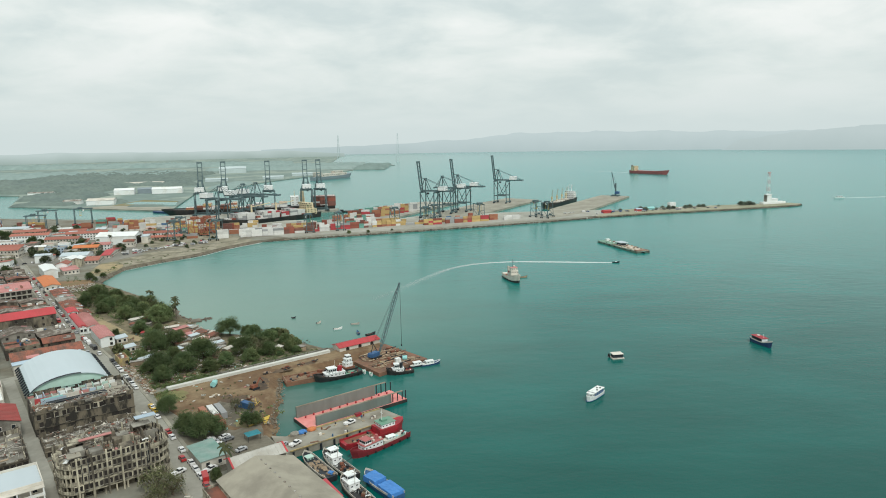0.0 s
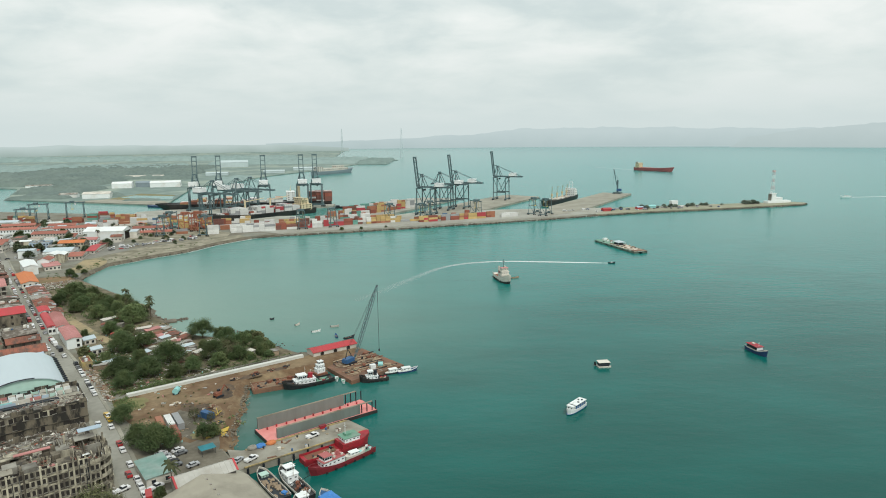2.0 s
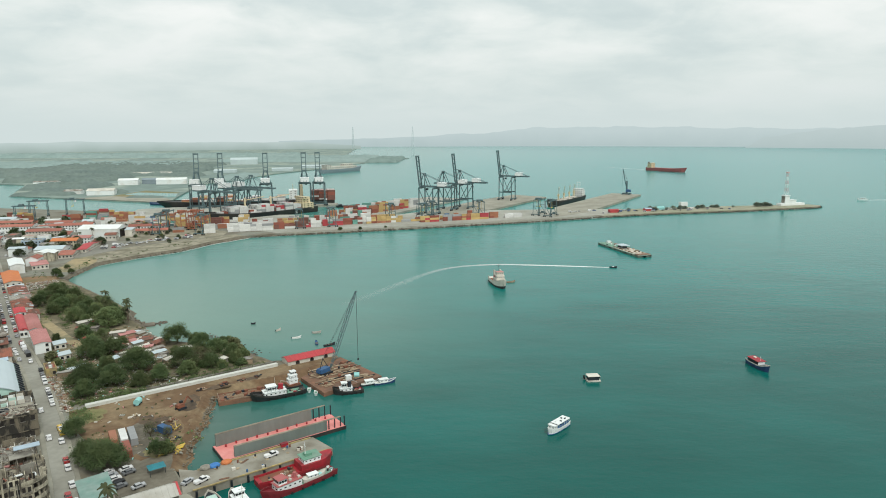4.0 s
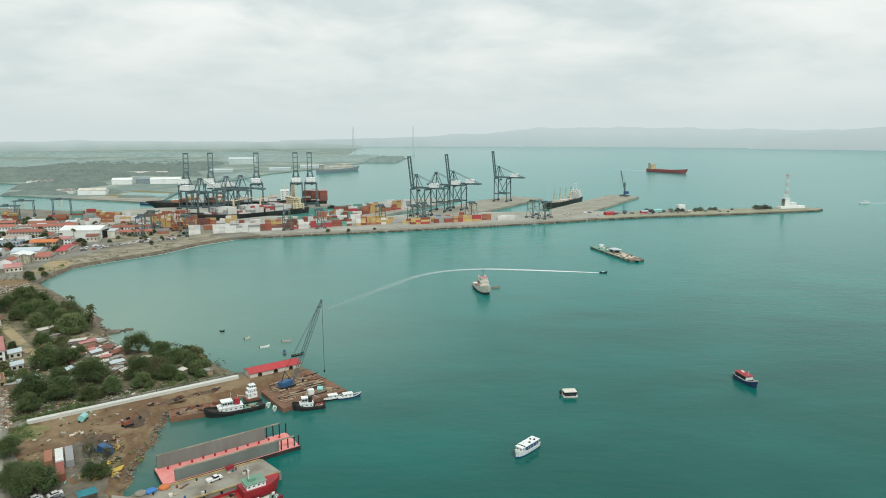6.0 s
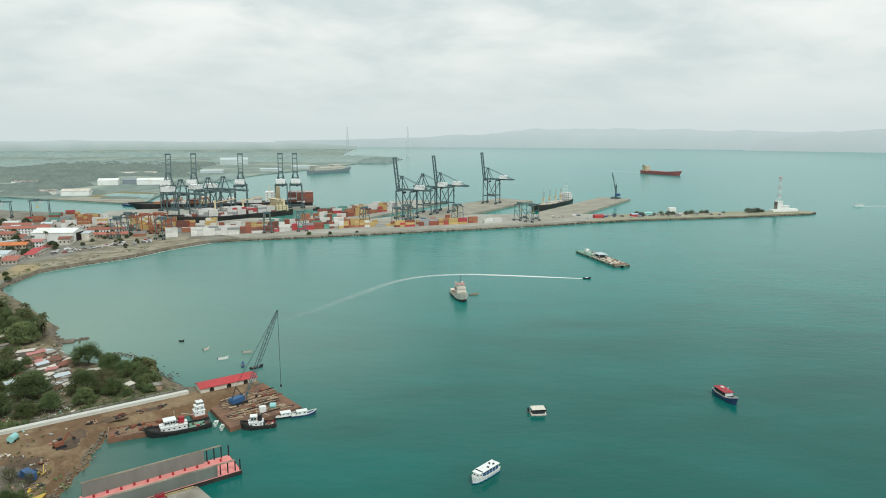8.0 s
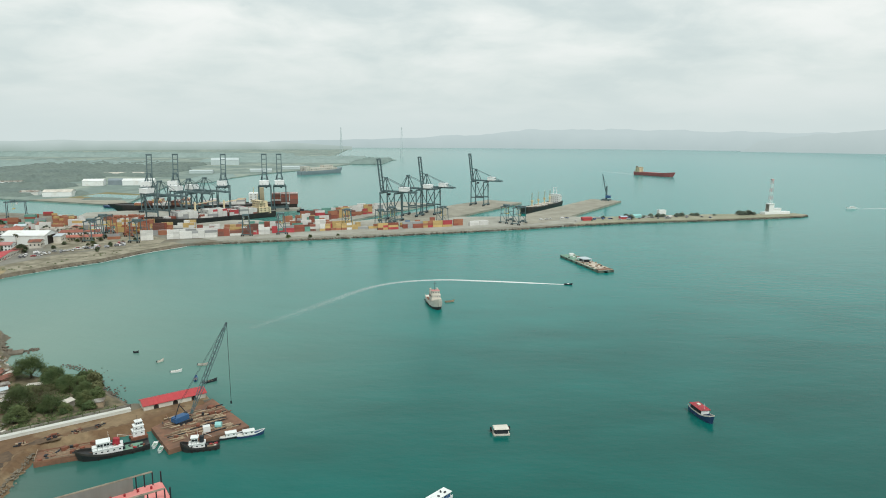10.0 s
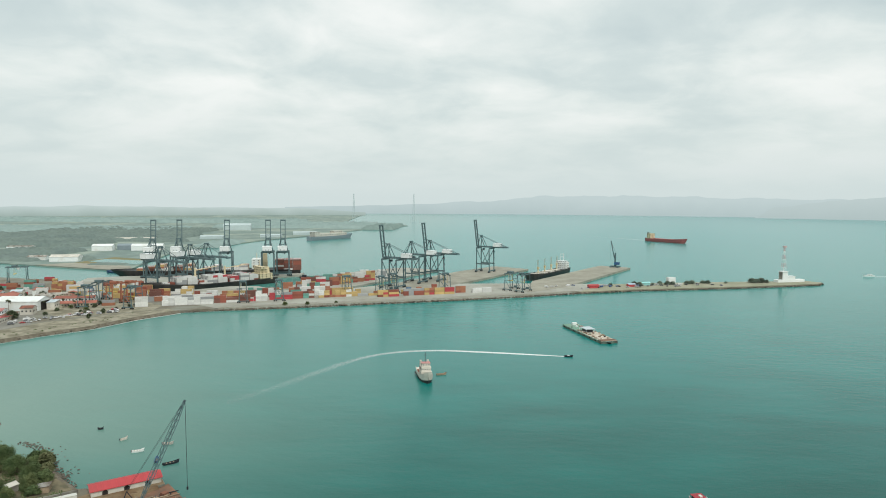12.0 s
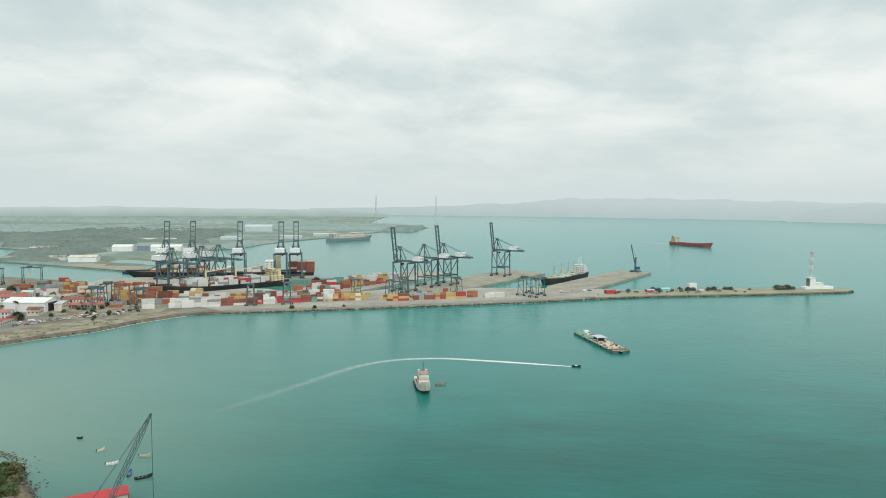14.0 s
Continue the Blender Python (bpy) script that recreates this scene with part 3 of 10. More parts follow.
    box(bm, (0, house[1], high + 3.0 + 2.5 * bulk), (11.2 * bulk, 11.0 * bulk, 5.0 * bulk))
    box(bm, (0, house[1], high + 3.2 + 5.0 * bulk), (11.6 * bulk, 11.4 * bulk, 0.4))
    h = part("machinery_house", bm, HOUSEWHITE, c, "white machinery house")
    bm = bmesh.new()
    box(bm, (2.2, gauge - 7, high - 2.0), (2.2, 2.6, 2.6), top=1.15)
    part("operator_cab", bm, DARK_STEEL, c)
    bm = bmesh.new()
    for k in range(7):
        beam(bm, (hx + 1.2, -0.4 + 1.2 * (k % 2), 3 + 4.6 * k), (hx + 1.2, 1.4 - 1.2 * (k % 2), 7.6 + 4.6 * k), 0.45, 0.3)
    part("stair_flight", bm, CRANE_BLUE, c)
    return c


def rail_pose(x, y, dx, dy, z=2.9):
    """Local y points along (dx, dy)."""
    return pose(x, y, z, 0, 0, heading(dx, dy) - 90)


UPL = "blue grey ship-to-shore crane with its boom raised"
DNL = "blue grey ship-to-shore crane with its boom lowered"
g_out = Vector((-0.257, 0.966))
for gx, gy in ((-372.2, 1017.5), (-341.8, 1034.5), (-274.8, 1043), (-218.8, 1058), (-198.3, 1063.8)):
    q = Vector((gx, gy)) - g_out * 24.5
    sts_crane(rail_pose(q.x, q.y, *g_out), True, UPL, high=34, reach=43, group="cranes on the west quay")
l_out = Vector((0.891, -0.453))
for lx, ly in ((-304.8, 901.8), (-284.6, 941.6), (-272.7, 965.0)):
    q = Vector((lx, ly)) - l_out * 18
    sts_crane(rail_pose(q.x, q.y, *l_out), False, DNL, high=32, reach=36, house_back=-7.0, group="cranes on the west quay")
c_out = Vector((-0.90, 0.43))
for cx, cy, up in ((-27, 933, True), (-3, 985, False), (20.5, 1009, True), (92, 1124, True)):
    q = Vector((cx, cy)) - c_out * 22
    sts_crane(rail_pose(q.x, q.y, *c_out), up, UPL if up else DNL, high=36 if cx < 80 else 37, reach=40 if up else 6, back=26, house_back=-9.0 if up else -13.0, group="cranes on the finger pier", bulk=0.92)


def yard_crane(m, paint, label):
    """Rubber-tyred stacking crane: local x is its span."""
    c = thing("yard_crane", m, label, "yard crane", "yard cranes")
    for sx in (-1, 1):
        for sy in (-1, 1):
            bm = bmesh.new()
            beam(bm, (sx * 11, sy * 4.2, 1.6), (sx * 10.6, sy * 3.2, 20.5), 0.7, 0.7)
            part("leg", bm, paint, c)
            bm = bmesh.new()
            for k in (-1.1, 1.1):
                tube(bm, (sx * 11 - 0.4, sy * 4.6 + k, 0.8), (sx * 11 + 0.4, sy * 4.6 + k, 0.8), 0.8, seg=10)
            part("wheel_bogie", bm, RUBBER, c)
        bm = bmesh.new()
        beam(bm, (sx * 11, -6, 2.0), (sx * 11, 6, 2.0), 0.8, 0.9)
        part("sill_beam", bm, paint, c)
        bm = bmesh.new()
        beam(bm, (sx * 10.6, -3.2, 13), (sx * 10.6, 3.2, 13), 0.5)
        beam(bm, (sx * 10.9, -4, 3), (sx * 10.6, 3.2, 13), 0.45)
        part("brace", bm, paint, c)
    for sy in (-1, 1):
        bm = bmesh.new()
        beam(bm, (-13, sy * 3.0, 21), (13, sy * 3.0, 21), 0.8, 1.2)
        part("girder", bm, paint, c)
    bm = bmesh.new()
    box(bm, (-3, 0, 22.6), (5, 7.2, 1.8))
    part("trolley", bm, paint, c)
    bm = bmesh.new()
    box(bm, (0.5, 2.5, 18.6), (2, 2, 2.4))
    part("operator_cab", bm, WHITE, c)
    bm = bmesh.new()
    box(bm, (-3, 0, 12), (2.6, 6.1, 0.6))
    for sx in (-1, 1):
        for sy in (-1, 1):
            beam(bm, (-3 + sx, sy * 2.4, 12), (-3 + sx, sy * 2.4, 22), 0.12)
    part("spreader", bm, YELLOW, c)
    bm = bmesh.new()
    box(bm, (11, 0, 3.4), (1.6, 4, 2.0))
    part("engine_box", bm, paint, c)
    return c


front = Vector((0.935, 0.354))
turn_f = heading(*front)
for x, y, paint, lab, a in ((-311, 756, CRANE_BLUE, "blue grey rubber-tyred yard crane", 92), (-318, 792, CRANE_BLUE, "blue grey rubber-tyred yard crane", 92), (-262, 755, CRANE_BLUE, "blue grey rubber-tyred yard crane beside white containers", 88),
                         (-165, 803, CRANE_BLUE, "blue grey rubber-tyred yard crane", 110), (-130, 818, CRANE_BLUE, "blue grey rubber-tyred yard crane", 110), (-63, 862, CRANE_BLUE, "blue grey rubber-tyred yard crane", 110),
                         (-23, 862, CRANE_BLUE, "blue grey rubber-tyred yard crane", 110), (-12, 890, CRANE_BLUE, "blue grey rubber-tyred yard crane", 110), (50, 900, CRANE_BLUE, "blue grey rubber-tyred yard crane", 110), (132, 922, CRANE_BLUE, "blue grey rubber-tyred yard crane", 60), (146, 908, CRANE_BLUE, "blue grey rubber-tyred yard crane", 60),
                         (-296, 784, ORANGECRANE, "orange red rubber-tyred yard crane", 80), (-284, 792, ORANGECRANE, "orange red rubber-tyred yard crane", 80),
                         (-525, 845, CRANE_BLUE, "blue grey rubber-tyred yard crane", 20), (-546, 905, CRANE_BLUE, "blue grey rubber-tyred yard crane", 20), (-508, 926, CRANE_BLUE, "blue grey rubber-tyred yard crane", 20)):
    yard_crane(pose(x, y, 2.8, 0, 0, a), paint, lab)


# ---- containers ----
# muted paints: haze over the distant yard is mixed in
PAINTS = {
    "white": (0.70, 0.70, 0.67), "rust_red": (0.30, 0.095, 0.065), "orange": (0.40, 0.17, 0.10), "tan": (0.56, 0.40, 0.17),
    "green": (0.15, 0.35, 0.29), "blue": (0.11, 0.20, 0.32), "grey": (0.35, 0.36, 0.36), "red": (0.48, 0.07, 0.08), "brown": (0.20, 0.09, 0.07)}
PAINT_MAT = {k: mat(k + "_container_paint", v, 0.6, scale=0.7, var=0.15, rand=0.15) for k, v in PAINTS.items()}


def container_shape(bm, o=Vector(), turn=0.0, length=12.19, index=0):
    """Corner posts and rails stand proud of ribbed sides."""
    n0 = len(bm.faces)
    m = Matrix.Translation(o) @ Matrix.Rotation(turn, 4, "Z")
    hl = length / 2

    def b(c, s):
        bmesh.ops.create_cube(bm, size=1, matrix=m @ Matrix.Translation(c) @ Matrix.Diagonal((*s, 1)))

    b((0, 0, 1.3), (length - 0.1, 2.32, 2.46))
    b((0, 0, 2.53), (length, 2.44, 0.12))
    for sy in (-1, 1):
        b((0, sy * 1.17, 0.09), (length, 0.1, 0.18))
        for sx in (-1, 1):
            b((sx * (hl - 0.09), sy * 1.15, 1.3), (0.18, 0.16, 2.5))
        for k in range(5):
            b(((k - 2) * length * 0.185, sy * 1.165, 1.3), (length * 0.09, 0.06, 2.2))
    bm.faces.ensure_lookup_table()
    for f in bm.faces[n0:]:
        f.material_index = index


CONT = {}
for key in PAINTS:
    for length in (12.19, 6.06):
        bm = bmesh.new()
        container_shape(bm, length=length)
        bd = mesh_of("container_body", bm, PAINT_MAT[key])
        bm = bmesh.new()
        for sy in (-0.57, 0.57):
            box(bm, (length / 2 - 0.03, sy, 1.3), (0.1, 1.08, 2.3))
            box(bm, (length / 2 + 0.04, sy * 0.5, 1.3), (0.05, 0.06, 2.3))
        CONT[key, length] = (bd, mesh_of("container_door", bm, PAINT_MAT[key]))


def container(x, y, z, turn, key, length):
    word = key.replace("_", " ")
    ob = tagged(new("shipping_container", CONT[key, length][0]), f"{word} steel shipping container stacked on the quay", "container", "yard containers")
    ob.matrix_world = pose(x, y, z, 0, 0, turn)
    d = new("container_door", CONT[key, length][1])
    d.parent = ob
    return ob


rng = random.Random(4)
ALLMIX = ["orange"] * 3 + ["rust_red"] * 3 + ["tan"] * 2 + ["white"] * 4 + ["green"] + ["green", "blue", "grey", "red", "brown", "brown"]


def block(x, y, turn, nx, ny, tiers, mix, gap=0.4, keep=0.88, made=None):
    """A stack of containers, nx end to end, ny side by side, up to tiers high, from its near corner."""
    a = radians(turn)
    ex, ey = Vector((math.cos(a), math.sin(a))), Vector((-math.sin(a), math.cos(a)))
    for i in range(nx):
        for j in range(ny):
            halves = ((-3.08, 6.06), (3.08, 6.06)) if rng.random() < 0.6 else ((0.0, 12.19),)
            for shift, length in halves:
                top = tiers if rng.random() < keep else max(1, tiers - rng.randint(1, 2))
                key = rng.choice(mix)
                for k in range(top):
                    q = Vector((x, y)) + ex * ((i + 0.5) * (12.19 + gap) + shift) + ey * (j + 0.5) * 2.75
                    if k and rng.random() < 0.6:
                        key = rng.choice(mix)
                    if made is None:
                        container(q.x, q.y, 2.8 + 2.59 * k + 0.012, turn, key, length)
                    else:
                        made.append((Vector((q.x, q.y, made[0] + 2.59 * k)), a, key, length))


W3 = ["white", "white", "white", "grey"]
R3 = ["orange", "rust_red", "brown", "rust_red", "green", "white"]
block(-262, 757, turn_f, 1, 1, 4, ["white"])
block(-238, 766, turn_f, 4, 1, 3, W3, keep=0.6)
block(-244, 780, turn_f, 2, 1, 3, W3, keep=0.7)
block(-192, 789, turn_f, 3, 1, 3, ["rust_red", "brown", "white", "tan"], keep=0.6)
block(-152, 805, turn_f, 1, 1, 4, ["white"])
block(-140, 815, turn_f, 2, 1, 3, ["green", "red", "white", "grey"], keep=0.6)
block(-126, 842, turn_f, 2, 2, 4, R3, keep=0.7)
block(-99, 853, turn_f, 1, 2, 4, ["white", "white", "orange"])
block(-90, 836, turn_f, 3, 1, 3, ["orange", "rust_red", "tan", "white"], keep=0.6)
block(-72, 866, turn_f, 2, 1, 3, ["orange", "rust_red", "tan"], keep=0.6)
block(-24, 847, turn_f, 2, 1, 3, ["tan", "tan", "red", "rust_red"])
block(4, 860, turn_f, 5, 1, 3, ["tan", "orange", "tan", "rust_red", "tan", "red", "grey"], keep=0.7)
block(0, 872, turn_f, 4, 1, 4, ["tan", "orange", "blue", "green", "rust_red", "grey"], keep=0.5)
block(64, 889, turn_f, 1, 1, 3, ["rust_red", "orange"])
block(84, 890, turn_f, 2, 2, 2, ["white"], keep=0.6)

block(-232, 776, turn_f, 3, 1, 2, W3, keep=0.6)
block(-196, 800, turn_f, 2, 1, 3, ["tan", "rust_red", "brown", "orange"], keep=0.6)
block(-166, 801, turn_f, 2, 1, 2, ["green", "red", "white", "tan"], keep=0.6)
block(-118, 826, turn_f, 2, 1, 4, R3, keep=0.5)
block(-60, 848, turn_f, 3, 1, 2, ["tan", "orange", "grey", "white"], keep=0.5)

# stacks farther back, joined
rest = [2.7]
for k in range(12):
    mix = ["orange", "tan", "rust_red", "tan", "brown", "green", "white", "red"] if k < 7 else (["tan", "orange", "white", "grey", "red"] if k < 9 else ["white", "grey", "white", "white"])
    block(-138 + 6.4 * k, 914 + 9.6 * k, turn_f, 3, 1, (5, 4, 5, 4)[k % 4], mix, keep=0.55, made=rest)
block(-124, 842, turn_f, 2, 2, 3, R3, keep=0.6, made=rest)
block(-92, 856, turn_f, 3, 2, 3, ["tan", "orange", "green", "rust_red", "red"], keep=0.6, made=rest)
block(-300, 762, turn_f, 1, 2, 2, ["orange", "tan", "grey"], keep=0.6, made=rest)
block(-300, 800, turn_f, 2, 2, 3, ["orange", "tan", "rust_red"], keep=0.6, made=rest)
block(-272, 790, turn_f, 2, 2, 2, ["white", "grey", "orange"], keep=0.5, made=rest)
block(-236, 806, turn_f, 3, 2, 2, ["white", "white", "grey"], keep=0.5, made=rest)
block(-345, 812, turn_f, 2, 2, 3, ALLMIX, keep=0.5, made=rest)
for x, y, n, r, t, mix in ((-405, 812, 2, 2, 4, ["tan", "white", "orange"]), (-375, 824, 1, 2, 4, ["white", "tan"]), (-440, 828, 2, 2, 3, ["green", "orange", "white", "red"]), (-318, 812, 1, 3, 4, ["orange", "tan", "white"]), (-300, 828, 1, 3, 4, ["rust_red", "orange", "white"]), (-275, 812, 1, 3, 4, ["orange", "brown", "white"]), (-262, 832, 2, 2, 3, ["white", "tan", "grey"]), (-228, 822, 2, 2, 3, ["white", "rust_red", "white"]), (-198, 826, 3, 2, 3, ["tan", "orange", "white", "brown"]), (-160, 832, 2, 2, 4, R3 + ["white"]), (-190, 850, 2, 2, 3, ["white", "grey", "green"])):
    block(x, y, turn_f - 6, n, r, t, mix, keep=0.55, made=rest)
block(-118, 906, turn_f, 2, 2, 3, R3, keep=0.5, made=rest)
block(-134, 905, turn_f, 1, 1, 4, ["white", "white", "grey"], keep=0.7, made=rest)
block(-152, 905, turn_f, 1, 2, 3, R3, keep=0.6, made=rest)
GRN = ["green", "green", "red", "grey"]
for x, y, n, r, t, mix in ((-534, 852, 1, 3, 4, ["orange", "tan", "orange"]), (-516, 858, 1, 2, 3, ALLMIX), (-498, 878, 1, 3, 3, GRN), (-481, 868, 1, 3, 4, ["orange", "rust_red"]), (-466, 878, 1, 4, 4, ["green", "rust_red", "orange", "white"]), (-489, 950, 1, 2, 3, ["red", "rust_red"]), (-433, 846, 1, 2, 4, GRN), (-422, 864, 2, 3, 4, ["orange", "tan", "orange"]), (-399, 857, 1, 2, 3, ["tan", "white"]),
                           (-380, 847, 1, 2, 5, ["white"]), (-364, 830, 1, 2, 4, ["grey", "blue", "white"]), (-383, 905, 1, 3, 3, ["brown", "rust_red"]), (-348, 850, 1, 3, 4, ["brown", "orange", "tan"]), (-330, 838, 1, 3, 4, ["orange", "tan", "white"])):
    block(x, y, turn_f - 12, n, r, t, mix, keep=0.5, made=rest)
for x, y, n, r, t, mix in ((-455, 915, 2, 2, 3, ALLMIX), (-575, 880, 2, 3, 3, ALLMIX), (-610, 860, 2, 2, 3, ["orange", "white", "rust_red"]), (-640, 905, 2, 3, 3, ALLMIX), (-302, 845, 1, 2, 4, ["orange", "tan"]), (-268, 818, 1, 2, 4, ["orange", "rust_red", "tan"]), (-250, 838, 1, 3, 4, ["white", "white", "tan"]), (-312, 880, 1, 3, 3, ["white", "tan", "grey"]), (-340, 900, 2, 2, 3, ["rust_red", "white"])):
    block(x, y, turn_f - 12, n, r, t, mix, keep=0.5, made=rest)


def joined_containers(name, items, label, parent=None):
    keys = sorted(PAINTS)
    shapes = {}
    for length in (12.19, 6.06):
        src = CONT["white", length][0]
        shapes[length] = (np.array([v.co[:] for v in src.vertices]), [tuple(p.vertices) for p in src.polygons])
    verts, faces, index, n = [], [], [], 0
    for o, a, key, *rest_ in items:
        base, quads = shapes[rest_[0] if rest_ else 12.19]
        ca, sa = math.cos(a), math.sin(a)
        verts.append(base @ np.array(((ca, sa, 0), (-sa, ca, 0), (0, 0, 1))) + np.array(o[:]))
        faces += [tuple(i + n for i in q) for q in quads]
        n += len(base)
        index += [keys.index(key)] * len(quads)
    me = bpy.data.meshes.new(name)
    me.from_pydata(np.concatenate(verts).tolist(), [], faces)
    for k in keys:
        me.materials.append(PAINT_MAT[k])
    me.polygons.foreach_set("material_index", index)
    ob = new(name, me)
    if parent:
        ob.parent = parent
    return tagged(ob, label, "" if parent else "containers", kind="stuff")


joined_containers("container_stacks", rest[1:], "orange, tan, rust and white containers stacked high")


# ---- hulls ----
def hull(bm, L, B, free, draft=1.5, sheer=0.6, full=0.75, stern=0.85, flare=0.92, n=16):
    """A closed hull: bow towards +x, deck height free above the waterline at z 0."""
    rings = []
    for i in range(n + 1):
        s = i / n
        x = (s - 0.5) * L
        if s > full:
            f = (s - full) / (1 - full)
            b = math.sqrt(max(0.0, 1 - f ** 2.2))
        else:
            b = stern + (1 - stern) * min(1, s / 0.25)
        b = max(b, 0.03) * B / 2
        zd = free + sheer * max(0, (s - 0.55) / 0.45) ** 2 * 2 + sheer * 0.4 * max(0, (0.2 - s) / 0.2) ** 2
        rk = 0.06 * L * max(0, (s - full) / (1 - full)) ** 2
        rings.append([(x + rk, -b, zd), (x + rk * 0.4, -b * flare, zd * 0.35), (x, -b * 0.8, -draft), (x, b * 0.8, -draft), (x + rk * 0.4, b * flare, zd * 0.35), (x + rk, b, zd)])
    loft(bm, rings)
    return rings


def bulwark(bm, rings, high, thick=0.15):
    """A thin upstand along both deck edges."""
    for side, w in ((0, thick), (5, -thick)):
        loft(bm, [[Vector(r[side]), Vector(r[side]) + Vector((0, w, 0)), Vector(r[side]) + Vector((0, w, high)), Vector(r[side]) + Vector((0, 0, high))] for r in rings])


def vessel(name, m, L, B, free, paint, label, category, rail=0.8, group="", rail_paint=None, **kw):
    t = thing(name, m, label, category, group)
    bm = bmesh.new()
    rings = hull(bm, L, B, free, **kw)
    part("hull", bm, paint, t)
    bm = bmesh.new()
    bulwark(bm, rings, rail)
    part("bulwark", bm, rail_paint or paint, t)
    return t


def house(t, c, s, paint, name="deckhouse", rows=1, roof=None, label="", taper=None, win=1.1, roof_over=0.25):
    """A cabin with its windows and a thin overhanging roof."""
    bm = bmesh.new()
    box(bm, c, s, top=taper)
    h = part(name, bm, paint, t, label)
    bm = bmesh.new()
    box(bm, (c[0], c[1], c[2] + s[2] / 2 + 0.08), (s[0] + 2 * roof_over, s[1] + 2 * roof_over, 0.16))
    part("roof", bm, roof or paint, h)
    if t.matrix_world.translation.y > 800 or t.location.y > 800:
        win *= 1.7
    wb = bmesh.new()
    box(wb, (0, 0, 0), (win, 0.12, win * 0.55))
    wm = mesh_of("window", wb, GLASS)
    for r in range(rows):
        z = c[2] - s[2] / 2 + (r + 0.6) * s[2] / rows
        for k in range(max(1, int(s[0] / (win * 2.4)))):
            x = c[0] - s[0] / 2 + (k + 0.5) * s[0] / max(1, int(s[0] / (win * 2.4)))
            for sy in (-1, 1):
                shared("window", wm, h, pose(x, c[1] + sy * s[1] / 2, z))
        for k in range(max(1, int(s[1] / (win * 2.0)))):
            y = c[1] - s[1] / 2 + (k + 0.5) * s[1] / max(1, int(s[1] / (win * 2.0)))
            for sx in (-1, 1):
                shared("window", wm, h, pose(c[0] + sx * s[0] / 2, y, z, 0, 0, 90))
    return h


def mast(t, x, y, z, high, paint=None, r=0.12):
    bm = bmesh.new()
    tube(bm, (x, y, z), (x, y, z + high), r, r * 0.6, 6)
    beam(bm, (x, y - high * 0.18, z + high * 0.7), (x, y + high * 0.18, z + high * 0.7), r)
    part("mast", bm, paint or WHITE, t)


def sea(x, y, dx, dy, z=0.0):
    """Bow along (dx, dy)."""
    return pose(x, y, z, 0, 0, heading(dx, dy))


# near container ship, bow towards the town
ns = vessel("container_ship", sea(-247, 929, -0.69, -0.72), 166, 26, 6.2, BLACKHULL, "dark-hulled container ship with a tan bridge at the quay", "ship", rail=1.2, sheer=3.0, full=0.82, n=22)
house(ns, (-66, 0, 10), (18, 23, 8), TAN, "lower_decks", rows=3, win=1.2)
house(ns, (-64, 0, 17), (11, 18, 6), TAN, "bridge", rows=2, label="tan bridge tower", win=1.2)
house(ns, (-62, 0, 21.7), (7, 24, 2.8), TAN, "wheelhouse", rows=1, win=1.2)
bm = bmesh.new()
box(bm, (-73, 0, 17.5), (5, 6, 9), top=0.8)
part("funnel", bm, TAN, ns)
mast(ns, -62, 0, 23.1, 9, TAN, 0.4)
mast(ns, -70, 6, 13.5, 9, TAN, 0.3)
for x in (-13, 26):
    bm = bmesh.new()
    tube(bm, (x, 0, 6), (x, 0, 27), 1.5, 1.1)
    beam(bm, (x, 0, 24), (x - 26, 6, 28), 0.9)
    part("deck_crane", bm, TAN, ns)
items = []
for i, x in enumerate((-48, -35, -21, -5, 8, 18.5 - 0.4, 34, 47, 60)):
    bay = (["white", "rust_red"], ["white", "grey"], ["rust_red", "white", "red"], ["white"], ["white", "white", "grey"], ["white", "rust_red"], ["white"], ["white", "grey"], ["rust_red", "white"])[i]
    for j in range(9 if x < 50 else 5):
        high = (3, 4, 3, 4, 4, 2, 4, 4, 2)[i] - rng.choice((0, 0, 0, 1))
        for k in range(high):
            key = "red" if k == high - 1 and rng.random() < 0.10 else rng.choice(bay)
            items += [(Vector((x + o, (j - (4 if x < 50 else 2)) * 2.6, 6.4 + 2.6 * k)), 0.0, key if o < 0 else rng.choice(bay), 6.06) for o in (-3.08, 3.08)]
joined_containers("deck_cargo", items, "white and red containers on deck", ns)

fs = vessel("container_ship", sea(-300.8, 1056.2, -0.966, -0.257), 252, 32, 7.5, BLACKHULL, "black-hulled container ship with brown boxes astern", "ship", rail=1.2, sheer=1.4, full=0.84, n=22)
house(fs, (-62, 0, 17), (13, 28, 14), WHITE, "bridge", rows=4, label="white bridge tower", win=1.1)
mast(fs, -62, 0, 24, 9, TAN, 0.6)
bm = bmesh.new()
box(bm, (-74, 0, 22), (7, 8, 20), top=0.85)
part("funnel", bm, TAN, fs)
items = []
for i in range(18):
    x = -121 + i * 12.9
    if -84 < x < -48:
        continue
    for j in range(11 if i < 16 else 7):
        for k in range(6 if i < 5 else (3 if i < 12 else 4) - (i * 7 + j * 3) % 3):
            items.append((Vector((x, (j - (5 if i < 16 else 3)) * 2.6, 7.6 + 2.6 * k)), 0.0, rng.choice(["brown", "brown", "rust_red", "white"] if i < 5 else ["white", "white", "orange", "grey", "brown", "tan"])))
joined_containers("deck_cargo", items, "brown and white containers on deck", fs)

